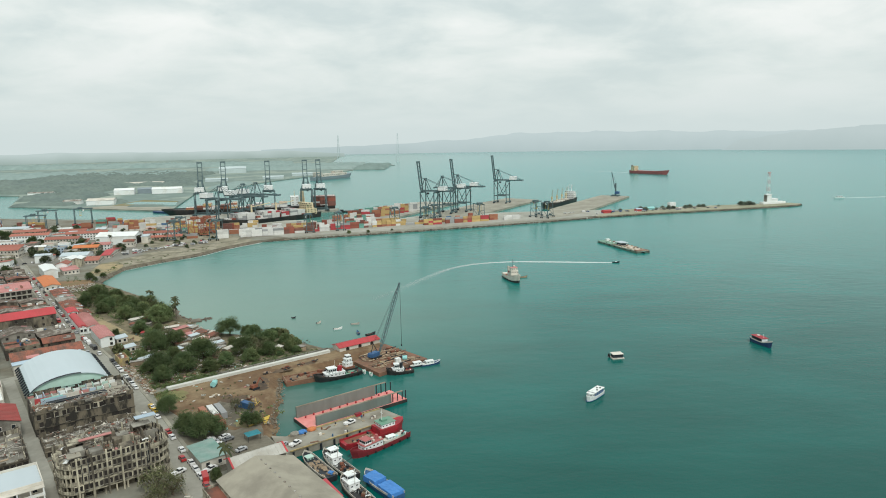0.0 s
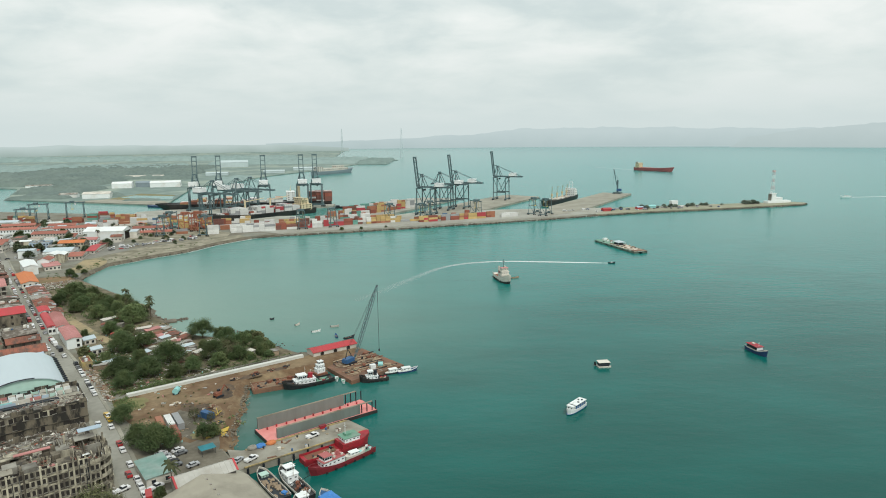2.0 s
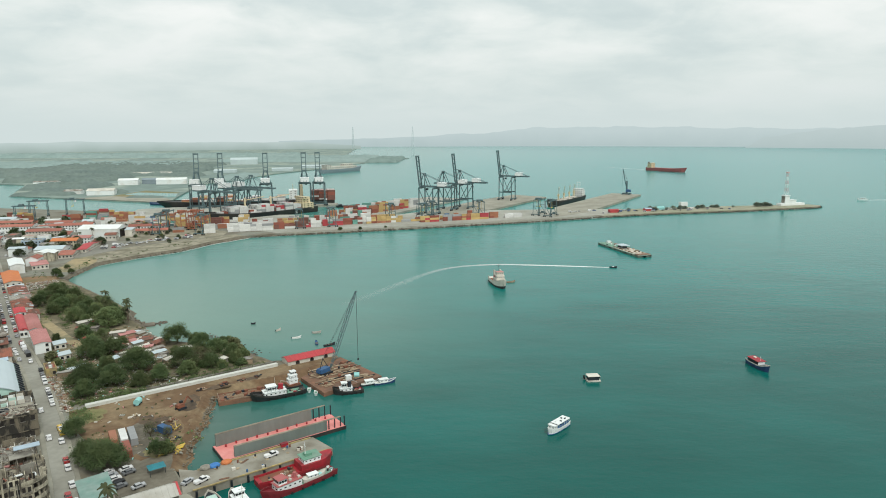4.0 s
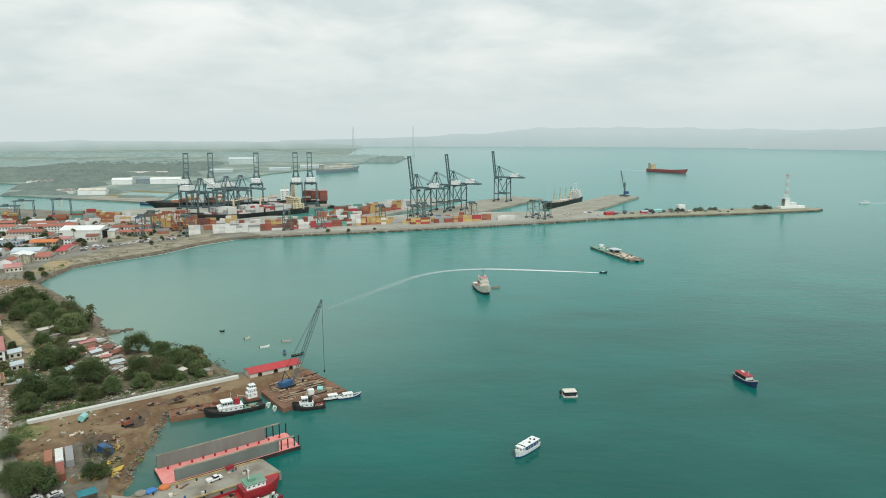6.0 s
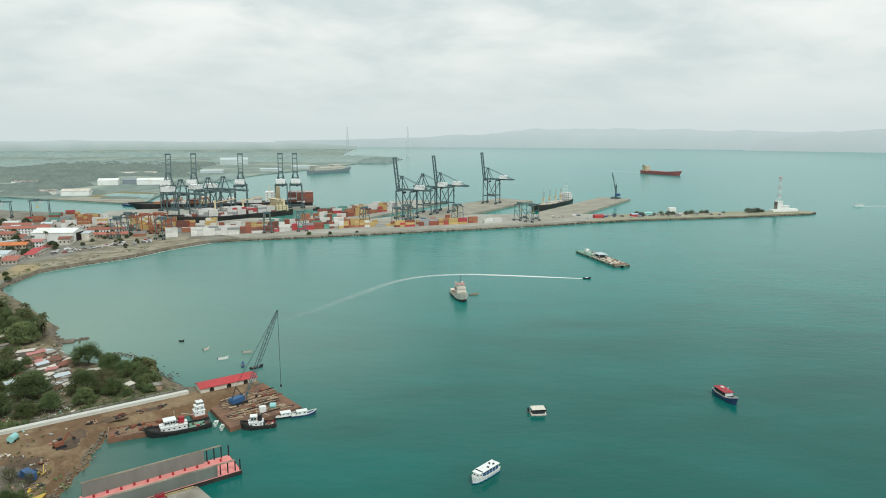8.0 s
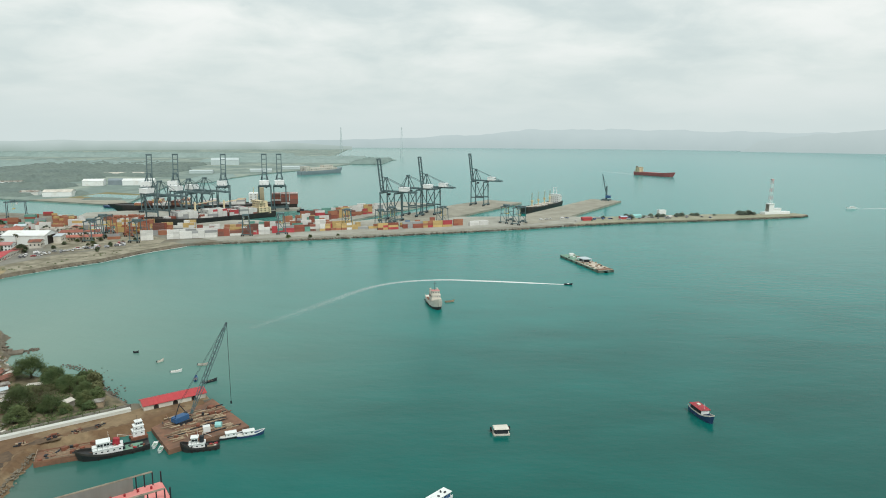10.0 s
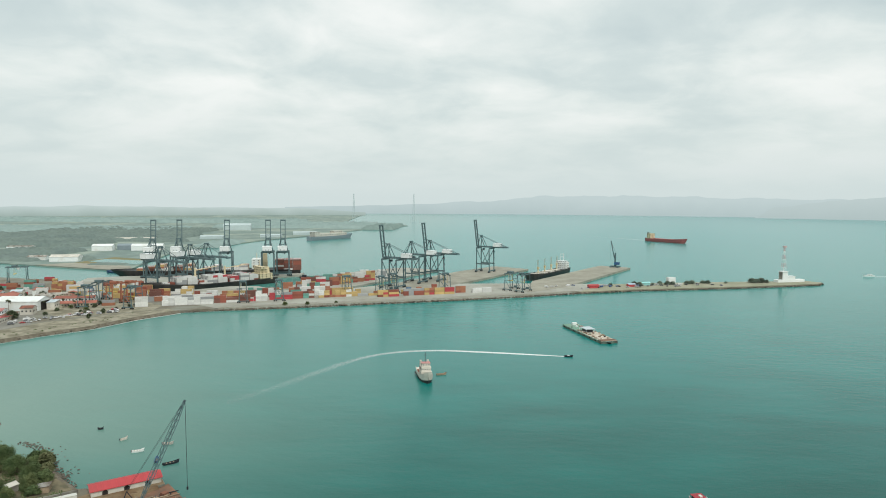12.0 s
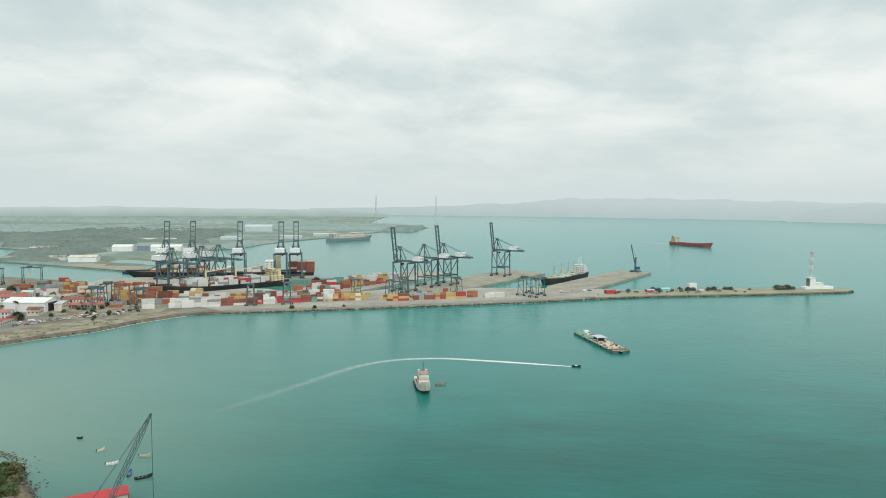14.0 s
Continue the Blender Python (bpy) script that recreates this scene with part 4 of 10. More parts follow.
# geared bulk carrier at the outer pier
bk = vessel("bulk_carrier", sea(196, 1098, -0.49, -0.87), 140, 20, 6.0, BLACKHULL, "dark bulk carrier with cream deck cranes and white bridge", "ship", rail=1.0, sheer=2.0, full=0.82, n=18)
house(bk, (-57, 0, 11), (13, 17, 10), WHITE, "bridge", rows=3, win=1.0)
house(bk, (-55, 0, 17.5), (7, 17, 2.8), WHITE, "wheelhouse", rows=1, win=1.0)
bm = bmesh.new()
for sy in (-2.5, 2.5):
    beam(bm, (-55, sy, 18.8), (-55, sy, 30), 0.6)
beam(bm, (-55, -3, 29.5), (-55, 3, 29.5), 0.7)
beam(bm, (-55, -3, 25), (-55, 3, 25), 0.5)
part("mast", bm, WHITE, bk)
for k, x in enumerate((-34, -12, 12, 36)):
    bm = bmesh.new()
    tube(bm, (x, 0, 6), (x, 0, 14), 1.1, 1.0)
    box(bm, (x, 0, 15.2), (2.8, 2.6, 3.2))
    cr = part("deck_crane", bm, CREAMPAINT, bk, "cream deck crane")
    bm = bmesh.new()
    lattice(bm, (x + 1, 0, 15), (x + 19, 8, 29), 1.3, 0.34, 5, Vector((0, 1, 0)))
    part("jib", bm, CREAMPAINT, cr)
    bm = bmesh.new()
    box(bm, (x + 11, 0, 7.2), (15, 14, 1.6))
    part("hatch_cover", bm, OFFWHITE, bk)

# ship under way beyond the breakwater
rs = vessel("bulk_carrier", sea(599, 1914, 0.6, -0.8) @ Matrix.Diagonal((0.84, 0.9, 0.86, 1)), 146, 22, 9.0, SHIPRED, "red-hulled cargo ship with a tan bridge under way", "ship", rail=1.2, sheer=2.5, full=0.84, n=18)
house(rs, (-58, 0, 16), (15, 20, 13), TAN, "bridge", rows=4, win=1.5)
house(rs, (-56, 0, 24), (9, 21, 3), TAN, "wheelhouse", rows=1, win=1.5)
bm = bmesh.new()
box(bm, (-68, 0, 19), (6, 6, 19), top=0.8)
part("funnel", bm, GREYROOF, rs)
for k in range(6):
    bm = bmesh.new()
    box(bm, (-38 + 17 * k, 0, 9.8), (13, 13, 1.6))
    part("hatch_cover", bm, SHIPRED, rs)

# grey ship moored off the far headland
gs = vessel("cargo_ship", sea(-319, 1912, 0.535, 0.845), 158, 24, 9.0, SHIPGREY, "dark grey ship with a pale deck off the headland", "ship", rail=1.2, sheer=2.0, full=0.84, n=18)
house(gs, (-58, 0, 16), (16, 22, 13), OFFWHITE, "bridge", rows=4, win=1.5)
house(gs, (0, 0, 13), (112, 20, 8), OFFWHITE, "cargo_deck", rows=1, win=2)
house(gs, (24, 0, 20), (34, 16, 6), OFFWHITE, "upper_deckhouse", rows=1, win=2)
mast(gs, 30, 0, 14, 10, OFFWHITE, 0.5)

# harbour crane on the outer pier
hc = thing("harbour_crane", pose(319, 1209, 3.0, 0, 0, 150), "dark blue mobile harbour crane on the pier end", "harbour crane")
bm = bmesh.new()
box(bm, (0, 0, 1.6), (14, 9, 2.0))
for sx in (-1, 1):
    for sy in (-1, 1):
        box(bm, (sx * 6, sy * 6, 0.7), (2.4, 3, 1.4))
part("carriage", bm, CRANE_BLUE, hc)
bm = bmesh.new()
tube(bm, (0, 0, 2.6), (0, 0, 24), 1.7, 1.3, 10)
part("tower", bm, CRANE_BLUE, hc)
bm = bmesh.new()
box(bm, (-3, 0, 6.5), (8, 4.6, 4.4))
part("machine_house", bm, BLUEPAINT, hc)
bm = bmesh.new()
lattice(bm, (1.5, 0, 15), (8, 0, 44), 2.0, 0.5, 9, Vector((0, 1, 0)))
part("jib", bm, CRANE_BLUE, hc)
bm = bmesh.new()
beam(bm, (-0.5, 0, 24.5), (7.8, 0, 43), 0.25)
beam(bm, (8, 0, 43), (8, 0, 12), 0.15)
part("cable", bm, DARK_STEEL, hc)

# low dark pontoon at the end of the west quay
pt = vessel("pontoon", sea(-150, 1040, 0.94, 0.2), 34, 11, 2.0, BLACKHULL, "low dark pontoon barge at the quay end", "barge", rail=0.3, full=0.95, sheer=0.1)
bm = bmesh.new()
box(bm, (-10, 0, 3.2), (6, 5, 2.4))
part("deck_cabin", bm, DARK_STEEL, pt)


# ---- breakwater light, jetty things ----
lh = thing("lighthouse", pose(524, 1040, 2.75, 0, 0, 18), "white stepped harbour station with a red and white lattice mast", "lighthouse")
bm = bmesh.new()
box(bm, (0, 0, 1.6), (44, 9, 3.2))
part("base_block", bm, WHITE, lh)
bm = bmesh.new()
box(bm, (-10, 0, 8.5), (9, 8, 11), top=0.9)
box(bm, (-10, 0, 14.6), (9.5, 8.5, 0.8))
twr = part("tower", bm, WHITE, lh)
bm = bmesh.new()
box(bm, (-14.2, 0, 9), (0.9, 6, 10))
part("grey_side", bm, GREYWALL, twr)
bm = bmesh.new()
box(bm, (0, 0, 5.4), (14, 7, 4.2))
box(bm, (0, 0, 7.8), (15, 8, 0.5))
part("annex", bm, WHITE, lh)
for k in range(6):
    bm = bmesh.new()
    z0, z1 = 14.6 + 5.6 * k, 14.6 + 5.6 * (k + 1)
    w0, w1 = 2.3 - 0.2 * k, 2.3 - 0.2 * (k + 1)
    for sx, sy in ((-1, -1), (1, -1), (1, 1), (-1, 1)):
        beam(bm, (-10 + sx * w0, sy * w0, z0), (-10 + sx * w1, sy * w1, z1), 0.26)
        beam(bm, (-10 + sx * w0, sy * w0, z0), (-10 - sy * w1, sx * w1, z1), 0.17)
        beam(bm, (-10 + sx * w1, sy * w1, z1), (-10 - sy * w1, sx * w1, z1), 0.17)
    part("mast_section", bm, WHITE if k % 2 == 0 else HAZYRED, lh)
bm = bmesh.new()
box(bm, (-10, 0, 49), (3.4, 3.4, 1.8))
part("lantern", bm, HAZYRED, lh)


def car_mesh(name, kind):
    bm = bmesh.new()
    if kind == "car":
        box(bm, (0, 0, 0.72), (4.4, 1.76, 0.62), top=0.96)
        box(bm, (-0.15, 0, 1.48), (1.7, 1.4, 0.08))
    elif kind == "pickup":
        box(bm, (0, 0, 0.8), (5.2, 1.85, 0.6), top=0.97)
        box(bm, (0.5, 0, 1.72), (1.3, 1.5, 0.1))
        box(bm, (-1.7, 0.85, 1.2), (1.8, 0.1, 0.3))
        box(bm, (-1.7, -0.85, 1.2), (1.8, 0.1, 0.3))
    else:
        box(bm, (0, 0, 1.3), (5.4, 2.0, 1.7), top=0.96)
        box(bm, (2.9, 0, 0.9), (0.7, 1.9, 0.9))
    return bm


def glasshouse(kind):
    bm = bmesh.new()
    if kind == "car":
        box(bm, (-0.15, 0, 1.24), (2.5, 1.6, 0.44), top=0.74)
    elif kind == "pickup":
        box(bm, (0.5, 0, 1.4), (2.0, 1.7, 0.6), top=0.76)
    else:
        box(bm, (2.55, 0, 1.55), (0.5, 1.8, 0.7))
    return bm


CARPAINT = {k: mat(k + "_car_paint", v, 0.3, scale=2, var=0.06, spec=0.6) for k, v in {"white": (0.75, 0.75, 0.74), "silver": (0.40, 0.41, 0.42), "black": (0.02, 0.02, 0.022), "red": (0.42, 0.03, 0.03), "blue": (0.05, 0.10, 0.25), "yellow": (0.66, 0.43, 0.05), "grey": (0.15, 0.155, 0.16)}.items()}
CARGLASS = mat("car_glass", (0.03, 0.035, 0.04), 0.1, scale=1, var=0.1, spec=0.6)
CARS = {}
wm = bmesh.new()
tube(wm, (0, -0.12, 0), (0, 0.12, 0), 0.34, seg=10)
WHEEL = mesh_of("wheel", wm, RUBBER)


def vehicle(m, kind, colour, label="", group="parked vehicles"):
    """A parked car, pickup or van: local x is its front."""
    far = m.translation.y > 560
    if (kind, colour, far) not in CARS:
        c = thing(kind if kind != "pickup" else "pickup_truck", m, label or f"{colour} {kind} parked in the open", kind, group)
        part("body", car_mesh("body", kind), CARPAINT[colour], c)
        part("glasshouse", glasshouse(kind), CARGLASS, c)
        w = 0.86 if kind != "van" else 0.98
        if far:
            bm = bmesh.new()
            for sx in (-1, 1):
                tube(bm, (sx * 1.4, -w - 0.12, 0.34), (sx * 1.4, w + 0.12, 0.34), 0.34, seg=8)
            part("running_gear", bm, RUBBER, c)
        else:
            for sx in (-1, 1):
                for sy in (-1, 1):
                    shared("wheel", WHEEL, c, pose(sx * 1.4, sy * w, 0.34))
        CARS[kind, colour, far] = c
        return c
    return tagged(copy_thing(CARS[kind, colour, far], m), label)


# ---- boats in the bay ----
tug = vessel("anchored_tug", sea(55.5, 523.5, 0.24, -0.97) @ Matrix.Diagonal((0.85, 0.9, 1, 1)), 33, 9.5, 2.6, BLACKHULL, "white anchor-handling tug with red panels lying at anchor", "tugboat", rail=1.1, sheer=2.0, full=0.6, rail_paint=OFFWHITE)
bm = bmesh.new()
hull(bm, 33.2, 9.7, 2.7, draft=-1.1, sheer=2.0, full=0.6)
part("upper_hull", bm, OFFWHITE, tug)
bm = bmesh.new()
box(bm, (-10, 0, 2.85), (13, 7.6, 0.12))
part("work_deck", bm, RUST, tug)
house(tug, (4, 0, 4.2), (11, 7.4, 3.0), OFFWHITE, rows=1, win=0.8)
house(tug, (4.5, 0, 7.1), (8, 6.6, 2.7), OFFWHITE, "upper_deckhouse", rows=1, win=0.8)
house(tug, (5, 0, 9.8), (5, 5.8, 2.4), OFFWHITE, "wheelhouse", rows=1, roof=PINKROOF, win=0.9)
for sy in (-1, 1):
    bm = bmesh.new()
    box(bm, (-1.5, sy * 2.6, 8.6), (2.2, 1.4, 5.4))
    part("funnel", bm, OFFWHITE, tug)
    bm = bmesh.new()
    box(bm, (2, sy * 3.75, 7.3), (3.2, 0.1, 1.5))
    part("red_panel", bm, REDPAINT, tug)
mast(tug, 3, 0, 11, 6.5, DARK_STEEL, 0.2)
for k in range(5):
    bm = bmesh.new()
    bmesh.ops.create_icosphere(bm, subdivisions=1, radius=0.55, matrix=Matrix.Translation((-12 + 5 * k, -5.0 if k < 4 else -4.4, 1.2)))
    part("tyre_fender", bm, RUBBER, tug)
dn = vessel("dinghy", sea(66, 531, 0.8, 0.3), 6.5, 2.0, 0.6, WOOD, "small brown wooden skiff beside the tug", "boat", rail=0.25, full=0.5, sheer=0.4)
bm = bmesh.new()
box(bm, (-1, 0, 0.75), (0.4, 1.7, 0.1))
part("thwart", bm, WOOD, dn)

bg2 = vessel("deck_barge", sea(185.4, 670, 0.294, -0.956), 72, 14, 1.8, DARK_STEEL, "long flat green and tan deck barge with a canopy", "barge", rail=0.35, full=0.96, sheer=0.0, stern=0.97, rail_paint=PALETEAL)
bm = bmesh.new()
box(bm, (0, 0, 0.55), (74, 14.6, 2.9))
part("side_plating", bm, BARGEGREEN, bg2, "streaked grey-green steel side plating")
bm = bmesh.new()
box(bm, (-22, 0, 2.12), (30, 13.6, 0.2))
part("green_deck", bm, GREENDECK, bg2)
bm = bmesh.new()
box(bm, (15, 0, 2.12), (43, 13.6, 0.2))
part("tan_deck", bm, BARGETAN, bg2)
bm = bmesh.new()
box(bm, (33.5, 0, 2.3), (5, 13.9, 0.3))
part("bow_ramp", bm, DECKRUST, bg2)
bm = bmesh.new()
box(bm, (-3, 0, 1.72), (68.3, 14.9, 0.5))
part("rubbing_band", bm, BANDGREEN, bg2, "pale green band along the side")
bm = bmesh.new()
box(bm, (-2, 0, 5.2), (12, 9, 0.3))
for sx in (-1, 1):
    for sy in (-1, 1):
        beam(bm, (sx * 5.4 - 2, sy * 4, 2.2), (sx * 5.4 - 2, sy * 4, 5.2), 0.3)
part("canopy", bm, PALEROOF, bg2, "pale sheet canopy on posts")
bm = bmesh.new()
box(bm, (-2, 0, 3.1), (9, 5.5, 1.8))
part("machinery", bm, DARK_STEEL, bg2, "dark machinery under the canopy")
rbg2 = random.Random(21)
for k in range(26):
    bm = bmesh.new()
    box(bm, (rbg2.uniform(-34, 34), rbg2.choice((-1, 1)) * rbg2.uniform(3.5, 6.2), 2.5), (rbg2.uniform(0.8, 3), rbg2.uniform(0.5, 1.4), rbg2.uniform(0.4, 1.3)), rbg2.uniform(0, 0.5))
    part("deck_gear", bm, rbg2.choice([WOOD, DARK_STEEL, OFFWHITE, BARGETAN, WOOD]), bg2)
bm = bmesh.new()
box(bm, (-32, 2, 3.2), (3.4, 4, 2.0))
part("deckhouse", bm, WHITE, bg2)
for k in range(9):
    bm = bmesh.new()
    box(bm, (rng.uniform(-26, 26), rng.uniform(-5, 5), 2.6), (rng.uniform(1, 3), rng.uniform(0.8, 2), rng.uniform(0.6, 1.4)), rng.uniform(0, 3))
    part("deck_gear", bm, rng.choice([RUST, DARK_STEEL, WOOD, WHITE, GREENDECK]), bg2)
for k in range(7):
    bm = bmesh.new()
    tube(bm, (-33 + 10 * k, -7.75, 1.2), (-33 + 10 * k, -7.3, 1.2), 0.7, seg=10)
    part("tyre_fender", bm, RUBBER, bg2)

wb2 = vessel("passenger_boat", sea(66.5, 277.5, -0.65, -0.76) @ Matrix.Diagonal((0.88, 0.88, 0.95, 1)), 14.5, 4.2, 1.3, WHITE, "white covered passenger launch with a blue waterline", "boat", rail=0.5, full=0.55, sheer=0.7)
bm = bmesh.new()
hull(bm, 14.6, 4.3, 0.35, draft=0.6, sheer=0.0, full=0.55)
part("boot_stripe", bm, BLUEPAINT, wb2, "blue waterline stripe")
bm = bmesh.new()
box(bm, (-1.2, 0, 3.55), (10.5, 4.1, 0.22))
part("canopy", bm, WHITE, wb2)
bm = bmesh.new()
for k in range(6):
    for sy in (-1, 1):
        beam(bm, (-5.8 + 1.9 * k, sy * 1.85, 1.4), (-5.8 + 1.9 * k, sy * 1.85, 3.5), 0.12)
part("canopy_posts", bm, WHITE, wb2)
bm = bmesh.new()
box(bm, (-1.4, 0, 2.0), (9.6, 3.3, 1.2))
part("bench_block", bm, BLUEPAINT, wb2, "dark blue seats")
house(wb2, (4.6, 0, 2.5), (2.0, 3.2, 2.0), WHITE, "cabin", win=0.7)
for k, (x, y) in enumerate(((-4, 0.8), (-3.2, -0.6), (-0.5, 0.9), (1.5, -0.4))):
    bm = bmesh.new()
    box(bm, (x, y, 3.85), (0.9, 0.5, 0.4), k)
    part("roof_gear", bm, DARK_STEEL if k < 3 else WHITE, wb2)

hb = thing("houseboat_raft", pose(90, 329.5, 0, 0, 0, 8), "small floating hut with a cream roof and tyre fenders", "raft")
bm = bmesh.new()
box(bm, (0, 0, 0.25), (6.4, 4.4, 0.7))
part("float", bm, OFFWHITE, hb)
bm = bmesh.new()
box(bm, (0, 0, 1.5), (5.2, 3.4, 1.9))
part("hut", bm, DARK_STEEL, hb)
bm = bmesh.new()
box(bm, (0, 0, 2.6), (6.0, 4.2, 0.25), top=0.92)
part("roof", bm, OFFWHITE, hb)
for sx in (-1, 1):
    bm = bmesh.new()
    tube(bm, (sx * 3.4, 1.6, 1.2), (sx * 3.9, 1.6, 1.2), 0.9, seg=12)
    part("tyre_fender", bm, RUBBER, hb)

rb = vessel("fishing_boat", sea(174.8, 348.5, 0.22, -0.975) @ Matrix.Diagonal((0.92, 0.92, 0.95, 1)), 16, 4.8, 1.7, NAVY, "blue wooden boat with a red canopy roof", "boat", rail=0.55, full=0.55, sheer=1.0, rail_paint=OFFWHITE)
house(rb, (-1.8, 0, 2.9), (8.5, 3.8, 2.0), DARK_STEEL, "cabin", roof=REDPAINT, win=0.8, roof_over=0.6)
bm = bmesh.new()
box(bm, (2.5, 0, 2.9), (0.2, 3.9, 1.6))
part("front_panel", bm, WHITE, rb)
bm = bmesh.new()
box(bm, (-3.5, 0.4, 4.3), (1.6, 1.2, 0.5))
part("roof_hatch", bm, OFFWHITE, rb)
mast(rb, 1.5, 0, 4, 2.6, WHITE, 0.08)

for x, y, dx, dy, L, c, lab in ((-98.5, 417, 1, 0.2, 2.4, DARK_STEEL, "small dark open rowing boat at a mooring"), (-79.6, 404, 0.6, 0.8, 3.4, OFFWHITE, "small white open skiff at a mooring"), (-65.3, 390, 0.9, 0.45, 5.0, WHITE, "small white open motor boat at a mooring"), (-56, 400, 0.95, 0.2, 4.8, PALESHEET, "small pale grey open skiff at a mooring"), (-51.7, 380.4, -0.3, 0.9, 5.0, BLUEPAINT, "small dark blue open boat by the wharf"), (-44, 377.8, 0.75, 0.6, 6.4, DARK_STEEL, "small dark open boat by the wharf")):
    b = vessel("skiff", sea(x, y, dx, dy), L, 0.7 + 0.18 * L, 0.45, c, lab, "boat", rail=0.3, full=0.5, sheer=0.4, group="moored skiffs")
    bm = bmesh.new()
    for k in (-0.28, -0.05, 0.18):
        box(bm, (k * L, 0, 0.6), (0.07 * L, 0.6 + 0.12 * L, 0.08))
    part("thwarts", bm, WOOD, b)
    bm = bmesh.new()
    box(bm, (-0.53 * L, 0, 0.7), (0.4, 0.35, 0.8))
    part("outboard_motor", bm, DARK_STEEL, b)

# speedboat with its wake
sb = vessel("speedboat", sea(157, 587.5, 1, -0.12), 6, 2.0, 0.6, DARK_STEEL, "small dark speedboat trailing a white wake", "boat", rail=0.3, full=0.5, sheer=0.4)
bm = bmesh.new()
box(bm, (0, 0, 0.95), (1.6, 1.2, 0.6))
part("console", bm, WHITE, sb)


def foam_material(name, low, high):
    m = bpy.data.materials.new(name)
    m.use_nodes = True
    n, l = m.node_tree.nodes, m.node_tree.links
    p = n["Principled BSDF"]
    p.inputs["Base Color"].default_value, p.inputs["Roughness"].default_value = (0.80, 0.86, 0.84, 1), 0.8
    tc, ns, mr, at = (n.new("ShaderNode" + k) for k in ("TexCoord", "TexNoise", "MapRange", "Attribute"))
    ns.inputs["Scale"].default_value, ns.inputs["Detail"].default_value = 1.1, 4
    l.new(tc.outputs["Object"], ns.inputs[0])
    at.attribute_name = "spread"
    s = n.new("ShaderNodeMath")
    s.operation = "ADD"
    l.new(ns.outputs[0], s.inputs[0])
    l.new(at.outputs["Fac"], s.inputs[1])
    mr.inputs[1].default_value, mr.inputs[2].default_value = low, high
    l.new(s.outputs[0], mr.inputs[0])
    l.new(mr.outputs[0], p.inputs["Alpha"])
    return m


def foam_strip(name, path, wides, strength, label, z=0.06, mat_=None):
    """A churned foam trail lying on the water, denser along its middle; strength is 0 to 1 along the path."""
    verts, faces, val = [], [], []
    n = 60
    pts = []
    for i in range(n + 1):
        f = i / n * (len(path) - 1)
        k = min(int(f), len(path) - 2)
        p = [Vector(path[max(0, min(len(path) - 1, k + d))]) for d in (-1, 0, 1, 2)]
        t = f - k
        q = 0.5 * ((2 * p[1]) + (p[2] - p[0]) * t + (2 * p[0] - 5 * p[1] + 4 * p[2] - p[3]) * t * t + (3 * p[1] - p[0] - 3 * p[2] + p[3]) * t ** 3)
        w = wides[k] * (1 - t) + wides[k + 1] * t
        s = strength[k] * (1 - t) + strength[k + 1] * t
        pts.append((q, w, s))
    for i, (q, w, s) in enumerate(pts):
        d = (pts[min(i + 1, n)][0] - pts[max(i - 1, 0)][0]).normalized()
        nn = Vector((-d.y, d.x))
        for j, (o, c) in enumerate(((-1, -0.6), (-0.5, 0.0), (0, 0.1), (0.5, 0.0), (1, -0.6))):
            r = q + nn * o * w / 2
            verts.append((r.x, r.y, z))
            val.append(c + s - 0.5)
    for i in range(n):
        for j in range(4):
            a = i * 5 + j
            faces.append((a, a + 1, a + 6, a + 5))
    me = bpy.data.meshes.new(name)
    me.from_pydata(verts, [], faces)
    at = me.attributes.new("spread", "FLOAT", "POINT")
    at.data.foreach_set("value", val)
    me.materials.append(mat_)
    return tagged(new(name, me), label, "foam", kind="stuff")


WAKE = foam_material("wake_foam", 0.12, 1.0)
foam_strip("wake", [(156, 588), (130, 592), (110, 595), (86, 598), (64, 600), (44, 597), (26, 590), (10, 577), (-3, 558), (-16, 532), (-32, 500), (-52, 462)], [1.5, 4, 5, 5.5, 6, 7, 8, 10, 13, 16, 19, 22], [0.95, 0.92, 0.86, 0.76, 0.64, 0.50, 0.38, 0.28, 0.20, 0.15, 0.10, 0.03], "curved white foam wake of the speedboat", mat_=WAKE)
foam_strip("wake", [(560, 1990), (500, 2090), (420, 2220)], [12, 16, 18], [0.5, 0.3, 0.1], "pale foam wake astern of the red ship", mat_=WAKE)
foam_strip("wake", [(692, 1136), (730, 1140), (790, 1146), (850, 1150)], [3, 8, 10, 12], [0.8, 0.6, 0.5, 0.3], "white foam wake of a far launch", mat_=WAKE)
fb = vessel("launch", sea(686, 1134, -1, -0.08), 17, 4.6, 1.6, WHITE, "white launch crossing the outer bay", "boat", rail=0.5, full=0.55, sheer=0.8)
house(fb, (-1, 0, 2.8), (7, 3.4, 2.0), WHITE, "cabin", win=0.8)

# ---- wharf, work barges, floating dock ----
bm = bmesh.new()
prism(bm, [town(u, v).xy[:] for u, v in ((-47, 30), (-47.5, 82), (-35, 80), (-34, 37), (-30, 33))], -3, 2.75)
setting("pier", bm, PIERTOP, "worn concrete work pier with yellow kerbs", "pier")
for a, b in (((-47.1, 33), (-47.5, 81)), ((-34.6, 38), (-35.3, 79))):
    bm = bmesh.new()
    beam(bm, town(*a, 2.95), town(*b, 2.95), 0.5, 0.4)
    setting("kerb", bm, KERB, "faded yellow kerb beam along the pier", "kerb")
